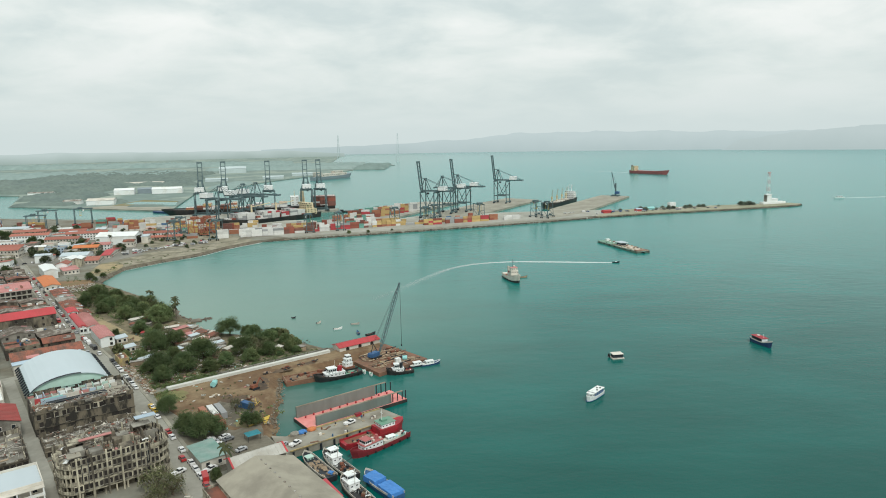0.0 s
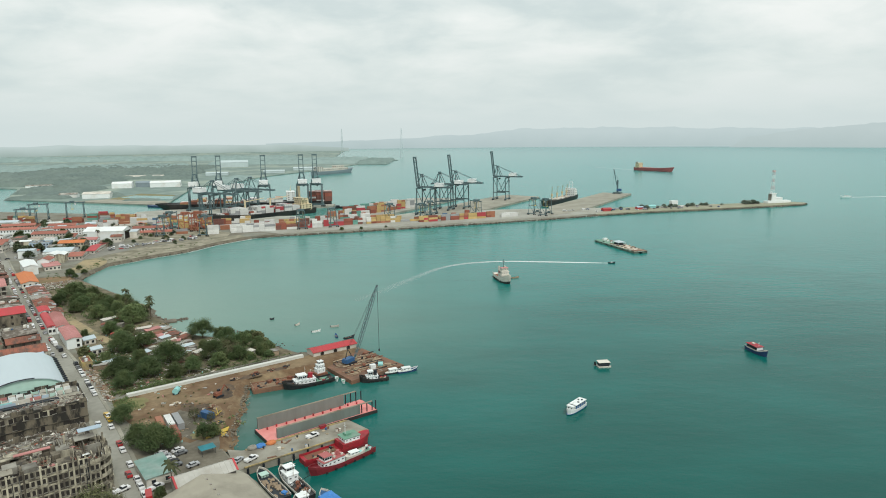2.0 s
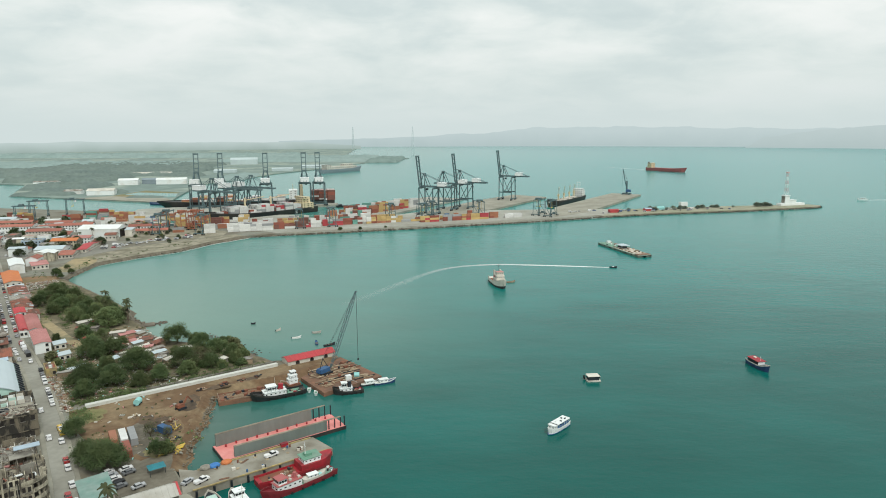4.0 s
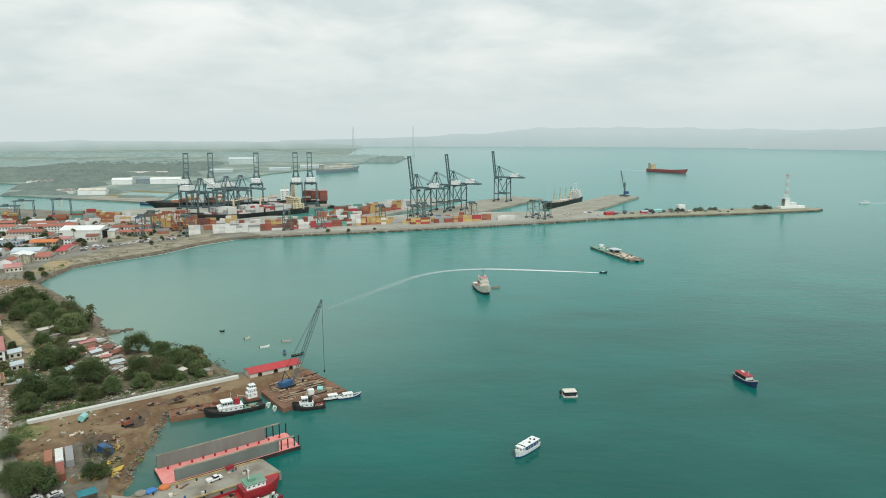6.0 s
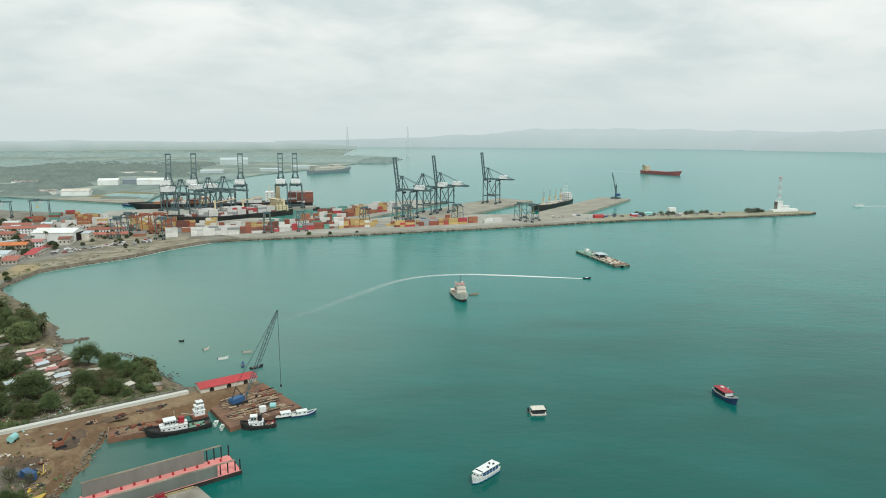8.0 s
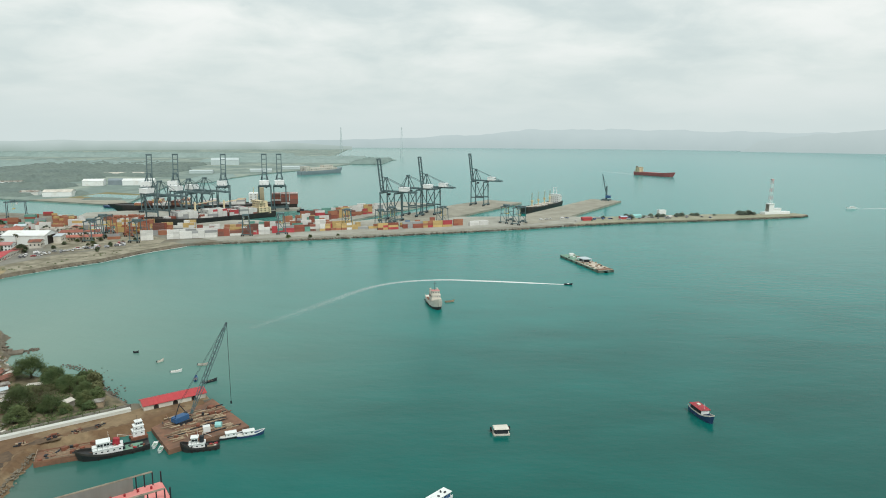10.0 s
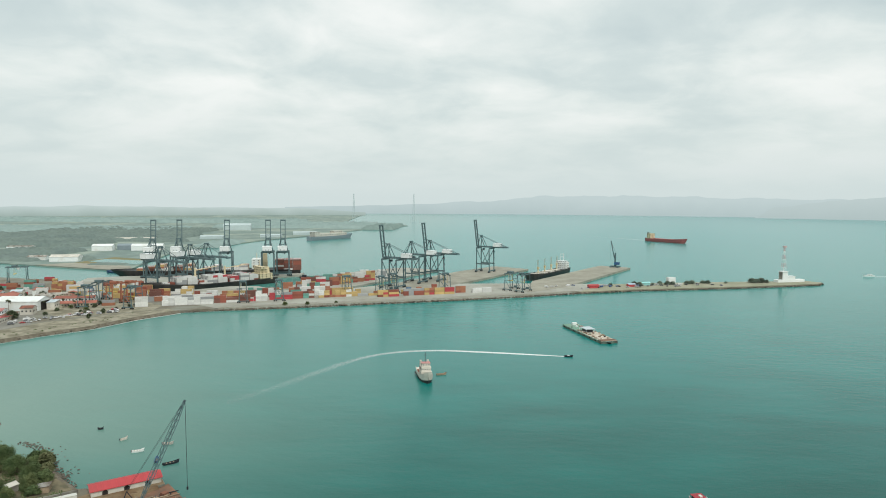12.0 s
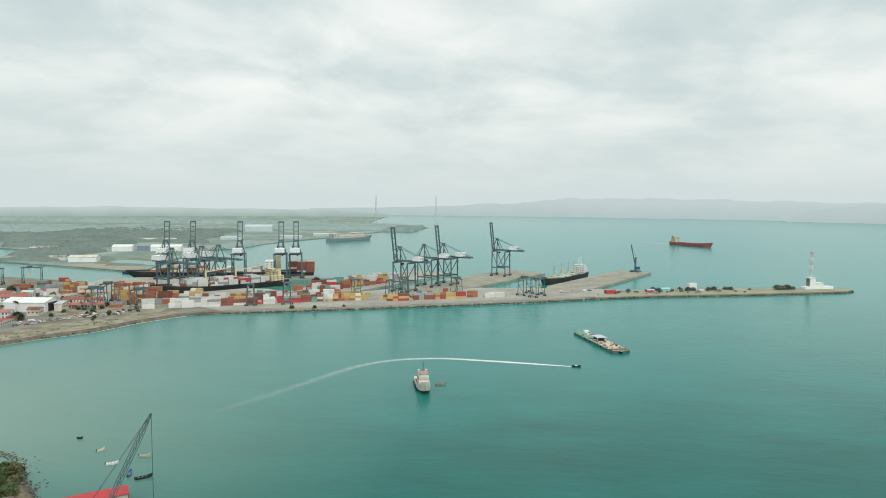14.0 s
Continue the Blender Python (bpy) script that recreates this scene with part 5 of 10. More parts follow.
for k in range(9):
    bm = bmesh.new()
    q = town(-47.7, 34 + 5.6 * k, 0)
    tube(bm, (q.x, q.y, -2), (q.x, q.y, 2.5), 0.4, seg=8)
    setting("pile", bm, DARK_STEEL, "dark timber fender pile of the pier", "pile")

fd = thing("floating_dock", tpose(-24.4, 72, 0), "floating dry dock with grey side walls and pink deck", "floating dock")
bm = bmesh.new()
box(bm, (0, 0, 0.3), (48, 13.6, 2.2))
part("pontoon", bm, BLACKHULL, fd)
bm = bmesh.new()
box(bm, (0, 0, 1.46), (47.6, 13.3, 0.12))
part("deck", bm, PINKDECK, fd, "faded pink deck")
for y, x0, x1, hw in ((6.0, -23, 15, 4.6), (-5.9, -20, 16, 3.9)):
    bm = bmesh.new()
    box(bm, ((x0 + x1) / 2, y, 1.5 + hw / 2), (x1 - x0, 1.0, hw))
    w = part("side_wall", bm, DOCKGREY, fd, "grey streaked steel side wall")
    bm = bmesh.new()
    beam(bm, (x0, y, hw + 1.62), (x1 + 6, y, hw + 1.58), 1.0, 0.16)
    part("walkway", bm, PALEROCK, w)
    for k in range(3):
        bm = bmesh.new()
        beam(bm, (x1 + 1 + 2.5 * k, y, 1.5), (x1 + 1 + 2.5 * k, y, hw + 1.55), 0.35)
        part("walkway_post", bm, DARK_STEEL, w)
for k in range(11):
    bm = bmesh.new()
    tube(bm, (-20 + 4 * k, 3.6 + 0.5 * (k % 2), 1.5), (-20 + 4 * k, 3.6 + 0.5 * (k % 2), 2.4), 0.35, seg=8)
    part("keel_block", bm, REDPAINT, fd)
for y in (-7, 7):
    bm = bmesh.new()
    tube(bm, (23.6, y * 0.87, -1), (23.6, y * 0.87, 5.5), 0.25, seg=6)
    part("mooring_pile", bm, DARK_STEEL, fd)

rbg = thing("rust_barge", tpose(22.5, 75, -0.55, -12), "rusty red flat barge beached beside the wharf", "barge")
bm = bmesh.new()
box(bm, (0, 0, 0.7), (24, 9.5, 2.6))
part("pontoon", bm, DECKRUST, rbg)
for y in (-4.6, 4.6):
    bm = bmesh.new()
    beam(bm, (-12, y, 2.3), (12, y, 2.3), 0.25, 0.7)
    part("coaming", bm, DECKRUST, rbg)
rbr = random.Random(31)
for k in range(16):
    bm = bmesh.new()
    box(bm, (rbr.uniform(-10.5, 10.5), rbr.uniform(-3.6, 3.6), 2.3), (rbr.uniform(0.6, 2.4), rbr.uniform(0.4, 1.3), rbr.uniform(0.3, 0.8)), rbr.uniform(0, 3))
    part("scrap", bm, rbr.choice([DECKRUST, RUST, DARK_STEEL, WOOD]), rbg)
for k in range(9):
    bm = bmesh.new()
    beam(bm, (-11.0 + rng.uniform(0, 6), -4 + k, 2.12), (-1 + rng.uniform(0, 8), -4 + k + rng.uniform(-0.5, 0.5), 2.12), 0.3)
    part("deck_timber", bm, WOOD, rbg)
bm = bmesh.new()
beam(bm, (-11.7, -4.5, 3.2), (-11.7, 4.5, 3.2), 0.2)
for y in (-4.4, 0, 4.4):
    beam(bm, (-11.7, y, 2), (-11.7, y, 3.3), 0.2)
part("end_rail", bm, WOOD, rbg)
for k in range(8):
    bm = bmesh.new()
    box(bm, (rng.uniform(-4, 11), rng.uniform(-1, 4), 2.5), (rng.uniform(0.8, 2.5), rng.uniform(0.8, 2), rng.uniform(0.5, 1.6)), rng.uniform(0, 3))
    part("scrap", bm, rng.choice([RUST, DARK_STEEL, RUST]), rbg)

wbg = thing("work_barge", pose(0, 0, 0), "large rust-brown work barge strewn with timber piles", "barge")
bm = bmesh.new()
prism(bm, [town(u, v).xy[:] for u, v in ((26, 102.3), (3.0, 103), (5.5, 134), (41, 130.5))], -1, 1.9)
part("pontoon", bm, DECKRUST, wbg)
for k in range(104):
    u, v = rng.uniform(7.5, 32), rng.uniform(104.5, 126)
    L = rng.uniform(5, 17)
    a = rng.choice((0.0, 0.0, 0.0, 0.12, -0.1, 0.05, 1.5)) + rng.uniform(-0.06, 0.06)
    L = L if a < 1 else L * 0.4
    p, q = town(u, v, 2.15), town(u + L / 2 * math.sin(a), v + L / 2 * math.cos(a), 2.2)
    bm = bmesh.new()
    tube(bm, p, q, 0.22, seg=6)
    part("timber_log", bm, rng.choice([WOOD, WOOD, PALEWOOD, YELLOW if k % 13 == 0 else PALEWOOD, DARK_STEEL, DECKRUST]), wbg)
for k in range(14):
    q = town(rng.uniform(8, 35), rng.uniform(105, 129), 2.5)
    bm = bmesh.new()
    box(bm, q, (rng.uniform(0.8, 2.6), rng.uniform(0.8, 2.2), 1.2), rng.uniform(0, 3))
    part("deck_box", bm, rng.choice([RUST, RUST, DARK_STEEL, WOOD]), wbg)
q = town(10.5, 119, 3.0)
bm = bmesh.new()
box(bm, q, (2.6, 2.2, 2.2), 0.5)
part("white_tank", bm, WHITE, wbg)
q = town(11, 123.5, 3.1)
bm = bmesh.new()
tube(bm, q - Vector((1, 0, 0)), q + Vector((1.4, 0.3, 0)), 1.2, seg=10)
part("turquoise_tank", bm, TURQ, wbg)

cc = thing("crawler_crane", pose(-36.3, 330.5, 1.9, 0, 0, heading(10, 15)), "blue crawler crane with a long lattice boom", "crawler crane")
for sy in (-1.9, 1.9):
    bm = bmesh.new()
    box(bm, (0, sy, 0.55), (6, 0.9, 1.1), top=0.9)
    part("track", bm, DARK_STEEL, cc)
bm = bmesh.new()
box(bm, (-1.2, 0, 2.3), (5.6, 3.2, 2.1))
box(bm, (-3.8, 0, 2.2), (1.2, 3.4, 1.7))
part("engine_house", bm, BLUEPAINT, cc, "blue engine house")
bm = bmesh.new()
box(bm, (1.6, 1.1, 2.4), (1.6, 1.3, 2.0), top=0.85)
part("operator_cab", bm, GLASS, cc)
foot = Vector((3.4, 0, 2.2))
tip = cc.matrix_world.inverted() @ Vector((-23.9, 349.4, 37.8))
for name, a, b in (("boom", foot, tip),):
    bm = bmesh.new()
    d = (tip - foot).normalized()
    s1 = d.cross(Vector((0, 0, 1))).normalized() * 0.7
    s2 = d.cross(s1).normalized() * 0.7
    for i in range(16):
        f, g = i / 16, (i + 1) / 16
        wf, wg = min(1, 0.35 + 3 * min(f, 1 - f)), min(1, 0.35 + 3 * min(g, 1 - g))
        p, q = foot.lerp(tip, f), foot.lerp(tip, g)
        for sa, sb_ in ((1, 1), (1, -1), (-1, -1), (-1, 1)):
            beam(bm, p + (s1 * sa + s2 * sb_) * wf, q + (s1 * sa + s2 * sb_) * wg, 0.17)
            beam(bm, p + (s1 * sa + s2 * sb_) * wf, q + (s1 * -sb_ + s2 * sa) * wg, 0.11)
    part("boom", bm, CRANE_BLUE, cc, "grey lattice boom")
bm = bmesh.new()
beam(bm, (-3.5, 0, 3.4), (-1.5, 0, 8), 0.25)
beam(bm, (1.5, 0, 3.2), (-1.5, 0, 8), 0.25)
part("gantry", bm, DARK_STEEL, cc)
bm = bmesh.new()
beam(bm, (-1.5, 0.3, 8), tip + Vector((0, 0.3, 0)), 0.07)
beam(bm, (-1.5, -0.3, 8), tip + Vector((0, -0.3, 0)), 0.07)
ground_pt = cc.matrix_world.inverted() @ Vector((-23.7, 349.2, 2.6))
beam(bm, tip, ground_pt, 0.13)
part("hoist_cable", bm, DARK_STEEL, cc)
bm = bmesh.new()
box(bm, ground_pt, (0.5, 0.5, 1.2))
part("hook_block", bm, DARK_STEEL, cc)


def window_band(t, c, s):
    """Dark wheelhouse glazing running round a cabin, with white posts left between the panes."""
    for sx, sy in ((1, 0), (-1, 0), (0, 1), (0, -1)):
        span = s[1] if sx else s[0]
        n_ = max(2, int(span / 1.0))
        for j in range(n_):
            o = (j + 0.5) / n_ * span - span / 2
            bm = bmesh.new()
            w = span / n_ * 0.74
            if sx:
                box(bm, (c[0] + sx * (s[0] / 2 + 0.03), c[1] + o, c[2]), (0.08, w, s[2]))
            else:
                box(bm, (c[0] + o, c[1] + sy * (s[1] / 2 + 0.03), c[2]), (w, 0.08, s[2]))
            part("wheelhouse_pane", bm, GLASS, t)


def tugboat(m, L, B, hullpaint, housepaint, funnel, deck, label, high=2.6, name="tugboat", group="", free=1.6, roof=None):
    t = vessel(name, m, L, B, free, hullpaint, label, "tugboat", rail=0.8, full=0.62, sheer=1.1, group=group)
    bm = bmesh.new()
    box(bm, (-L * 0.27, 0, free + 0.08), (L * 0.36, B * 0.78, 0.12))
    part("aft_deck", bm, deck, t)
    house(t, (L * 0.1, 0, free + high / 2), (L * 0.42, B * 0.66, high), housepaint, win=0.7)
    house(t, (L * 0.16, 0, free + high + 1.15), (L * 0.18, B * 0.5, 2.3), housepaint, "wheelhouse", roof=roof or housepaint, win=0.7)
    bm = bmesh.new()
    tube(bm, (-L * 0.02, 0, free + high), (-L * 0.03, 0, free + high + 2.5), B * 0.19, B * 0.17, 10)
    part("funnel", bm, funnel, t)
    mast(t, L * 0.08, 0, free + high + 2.2, 3.5, OFFWHITE, 0.09)
    for k in range(5):
        for sy in (-1, 1):
            bm = bmesh.new()
            tube(bm, (-L * 0.4 + L * 0.16 * k, sy * (B * 0.5 + 0.02), free * 0.6), (-L * 0.4 + L * 0.16 * k, sy * (B * 0.5 + 0.25), free * 0.6), 0.45, seg=8)
            part("tyre_fender", bm, RUBBER, t)
    bm = bmesh.new()
    box(bm, (-L * 0.12, 0, free + 0.6), (1.2, 1.6, 0.9))
    part("tow_winch", bm, DARK_STEEL, t)
    window_band(t, (L * 0.16, 0, free + high + 1.45), (L * 0.18, B * 0.5, 0.8))
    rtg = random.Random(int(L * 10))
    # rails round the deckhouse roof
    zr, hx_, hy_ = free + high + 0.16, L * 0.215, B * 0.34
    for sy in (-1, 1):
        bm = bmesh.new()
        beam(bm, (L * 0.1 - hx_, sy * hy_, zr + 0.9), (L * 0.1 + hx_, sy * hy_, zr + 0.9), 0.09)
        for j in range(7):
            x = L * 0.1 - hx_ + 2 * hx_ * j / 6
            beam(bm, (x, sy * hy_, zr), (x, sy * hy_, zr + 0.9), 0.07)
        part("hand_rail", bm, DARK_STEEL, t)
    for k in range(9):
        x = rtg.uniform(-L * 0.42, -L * 0.14) if k < 6 else rtg.uniform(-L * 0.05, L * 0.05)
        z = free + 0.3 if k < 6 else free + high + 0.45
        bm = bmesh.new()
        box(bm, (x, rtg.uniform(-B * 0.28, B * 0.28), z), (rtg.uniform(0.4, 1.4), rtg.uniform(0.3, 0.9), rtg.uniform(0.4, 0.8)), rtg.uniform(0, 3))
        part("deck_gear", bm, rtg.choice([DARK_STEEL, RUST, WOOD, OFFWHITE, REDPAINT]), t)
    bm = bmesh.new()
    beam(bm, (-L * 0.05, -B * 0.2, free + high), (-L * 0.05, -B * 0.2, free + high + 3.4), 0.16)
    beam(bm, (-L * 0.05, -B * 0.2, free + high + 3.2), (-L * 0.3, -B * 0.1, free + high + 1.6), 0.12)
    part("davit", bm, OFFWHITE, t)
    return t


q = town(15.5, 87.5, 0)
tugboat(sea(q.x, q.y, -0.84, -0.5), 23, 6.8, BLACKHULL, HOUSEWHITE, REDPAINT, GREENDECK, "black-hulled tug with white house and red funnel", high=2.2, free=1.15)
ps = thing("pusher_tower", tpose(23.5, 97, 0.9) @ Matrix.Diagonal((0.74, 0.74, 0.78, 1)), "white three-storey deckhouse tower on a small pontoon", "deckhouse")
bm = bmesh.new()
box(bm, (0, 0, 0), (8, 7, 1.8))
part("pontoon", bm, RUST, ps)
house(ps, (0, 0, 2.2), (5.5, 4.6, 2.6), HOUSEWHITE, win=0.8)
house(ps, (0.2, 0, 4.8), (4.6, 4.0, 2.3), HOUSEWHITE, "upper_deckhouse", win=0.8)
house(ps, (0.4, 0, 7.0), (3.2, 3.2, 1.9), HOUSEWHITE, "wheelhouse", win=0.8)
window_band(ps, (0.4, 0, 7.2), (3.2, 3.2, 0.8))
bm = bmesh.new()
for a in (-2.2, 2.2):
    beam(bm, (-2.6, a, 4.6), (2.8, a, 4.6), 0.09)
    for j in range(5):
        beam(bm, (-2.6 + 1.35 * j, a, 3.6), (-2.6 + 1.35 * j, a, 4.6), 0.07)
part("hand_rail", bm, DARK_STEEL, ps)
mast(ps, 0, 0, 8.1, 2.8, DARK_STEEL, 0.09)
q = town(0.6, 114, 0)
tugboat(sea(q.x, q.y, -0.95, -0.3), 13, 4.6, BLACKHULL, HOUSEWHITE, DARK_STEEL, WOOD, "small dark tug with tall white house by the barge", high=2.0, free=0.85)
for u, v, L, lab in ((3.3, 126.5, 9.5, "small white cabin motor boat beside the barge"), (0.8, 132.6, 10.05, "dark blue and white cabin cruiser moored off the barge")):
    q = town(u, v, 0)
    b = vessel("motor_boat", sea(q.x, q.y, 0.9, 0.42), L, 2.7, 0.8, NAVY if L > 10 else DARK_STEEL, lab, "boat", rail=0.35, full=0.5, sheer=0.5, group="motor boats at the barge", rail_paint=WHITE)
    house(b, (-L * 0.05, 0, 1.6), (L * 0.4, 2.2, 1.4), WHITE, "cabin", win=0.6)
    bm = bmesh.new()
    box(bm, (-L * 0.36, 0, 1.0), (L * 0.2, 2.2, 0.2))
    part("cockpit", bm, OFFWHITE, b)
for u, v in ((13.2, 100.6), (8.4, 101.6)):
    q = town(u, v, 0)
    b = vessel("skiff", sea(q.x, q.y, 0.2, -1), 5, 1.7, 0.5, WHITE, "small white open skiff tied to the barge", "boat", rail=0.25, full=0.5, sheer=0.3, group="moored skiffs")
    bm = bmesh.new()
    box(bm, (0, 0, 0.6), (2.4, 1.1, 0.1))
    part("floor_panel", bm, GREENDECK, b)

# things lying on the pier
rpc = random.Random(8)
sk = thing("skip", pose(-36.1, 255.9, 2.76, 0, 0, 40), "red steel skip standing on the pier", "skip")
bm = bmesh.new()
box(bm, (0, 0, 0.55), (2.6, 1.5, 1.1))
part("body", bm, REDPAINT, sk)
bm = bmesh.new()
box(bm, (0, 0, 1.13), (2.75, 1.65, 0.1))
part("rim", bm, DARKRED, sk)
for k in range(24):
    f = rpc.random()
    side = rpc.choice((0.06, 0.12, 0.85, 0.92, 0.5)) + rpc.uniform(-0.04, 0.04)
    q = town(-46.3 + 10.2 * side, 40 + 38 * f, 2.76)
    bm = bmesh.new()
    kk = rpc.choice(("pallet", "crate", "plank_stack", "oil_drum"))
    cr = thing(kk, pose(q.x, q.y, 2.76, 0, 0, rpc.uniform(0, 180)), {"pallet": "weathered wooden pallet lying on the pier", "crate": "worn wooden crate standing on the pier", "plank_stack": "stack of grey planks lying on the pier", "oil_drum": "dark steel drum standing on the pier"}[kk], kk.replace("_", " "), "clutter on the pier")
    if kk == "pallet":
        box(bm, (0, 0, 0.08), (1.2, 1.05, 0.15), top=0.96)
        part("deck_boards", bm, PALEWOOD, cr)
    elif kk == "crate":
        box(bm, (0, 0, 0.4), (1.1, 0.9, 0.8))
        box(bm, (0, 0, 0.83), (1.2, 1.0, 0.06))
        part("case", bm, rpc.choice([WOOD, OFFWHITE, RUST]), cr)
    elif kk == "plank_stack":
        for j in range(6):
            box(bm, (rpc.uniform(-0.2, 0.2), (j % 3) * 0.28 - 0.28, 0.05 + 0.1 * (j // 3)), (3.2, 0.24, 0.09), rpc.uniform(-0.04, 0.04))
        part("planks", bm, rpc.choice([WOOD, DECKRUST]), cr)
    else:
        tube(bm, (0, 0, 0), (0, 0, 0.9), 0.32, seg=10)
        part("barrel", bm, rpc.choice([DARK_STEEL, BLUEPAINT, RUST]), cr)

# red vessels along the pier
q = town(-52.1, 65, 0)
r1 = vessel("supply_vessel", sea(q.x, q.y, VV.x, VV.y), 26, 6.4, 1.5, REDPAINT, "red supply vessel with high bow and green top", "ship", rail=0.8, full=0.62, sheer=1.0)
bm = bmesh.new()
hull(bm, 12, 6.5, 3.9, draft=-0.2, sheer=0.6, full=0.35, stern=1.0)
fo = part("raised_bow", bm, REDPAINT, r1)
fo.location = (7.6, 0, 0)
bm = bmesh.new()
box(bm, (-6, 0, 1.62), (13, 5.2, 0.14))
part("work_deck", bm, RUST, r1)
house(r1, (6.0, 0, 4.6), (6.2, 4.8, 1.9), HOUSEWHITE, "wheelhouse", roof=GREENDECK, win=0.6, roof_over=0.35)
bm = bmesh.new()
box(bm, (5.4, 0.4, 6.1), (2.4, 2.2, 0.9))
part("top_box", bm, GREENDECK, r1)
mast(r1, 4.4, 0, 6.2, 4.6, WHITE, 0.14)
for k in range(9):
    bm = bmesh.new()
    box(bm, (rng.uniform(-11, 0), rng.uniform(-2.2, 2.2), 2.0), (rng.uniform(0.5, 1.6), rng.uniform(0.4, 1.2), rng.uniform(0.5, 1.0)), rng.uniform(0, 3))
    part("deck_gear", bm, rng.choice([RUST, OFFWHITE, DARK_STEEL, REDPAINT, WOOD]), r1)
q = town(-59.6, 64.2, 0)
r2 = vessel("tugboat", sea(q.x, q.y, -VV.x + 0.09, -VV.y - 0.1, -0.5), 26, 5.8, 1.5, DARKRED, "dark red tug with white house and red roof", "tugboat", rail=0.8, full=0.6, sheer=1.0)
bm = bmesh.new()
box(bm, (-5.5, 0, 1.62), (13.5, 4.6, 0.14))
part("aft_deck", bm, GREENDECK, r2)
house(r2, (5.0, 0, 2.9), (8.8, 3.9, 2.6), HOUSEWHITE, roof=SHIPRED, win=0.7, roof_over=0.3)
bm = bmesh.new()
tube(bm, (2.2, 0, 4.2), (2.2, 0, 6.0), 0.7, 0.6, 10)
part("funnel", bm, SHIPRED, r2)
house(r2, (7.4, 0, 5.15), (3.0, 3.4, 1.7), HOUSEWHITE, "wheelhouse", roof=SHIPRED, win=0.6)
window_band(r2, (7.4, 0, 5.35), (3.0, 3.4, 0.7))
for x, y in ((4.4, 0.9), (3.4, -1.1), (1.2, 1.0)):
    bm = bmesh.new()
    box(bm, (x, y, 4.6), (0.9, 0.8, 0.6))
    part("roof_locker", bm, OFFWHITE, r2)
mast(r2, 5.6, 0, 4.2, 3.6, OFFWHITE, 0.09)
for k in range(6):
    for sy in (-1, 1):
        bm = bmesh.new()
        tube(bm, (-11 + 4 * k, sy * 2.9, 0.9), (-11 + 4 * k, sy * 3.15, 0.9), 0.42, seg=8)
        part("tyre_fender", bm, RUBBER, r2)
for k in range(5):
    bm = bmesh.new()
    box(bm, (rng.uniform(-12, -8), rng.uniform(-1.6, 1.6), 2.0), (rng.uniform(0.5, 1.2), rng.uniform(0.4, 1.0), 0.7), rng.uniform(0, 3))
    part("deck_gear", bm, rng.choice([RUST, DARK_STEEL, WHITE, TURQ]), r2)
q = town(-60.4, 68.6, 1.7)
r4 = vessel("launch", sea(q.x, q.y, VV.x, VV.y, 1.22), 8, 2.5, 1.0, OFFWHITE, "white launch carried on the deck of a red tug", "boat", rail=0.2, full=0.5, draft=0.03)
house(r4, (-0.5, 0, 1.5), (3.2, 1.8, 1.0), WHITE, "cabin", win=0.5)
bm = bmesh.new()
box(bm, (2.3, 0, 1.2), (1.6, 1.5, 0.5), top=0.7)
part("foredeck", bm, TURQ, r4)

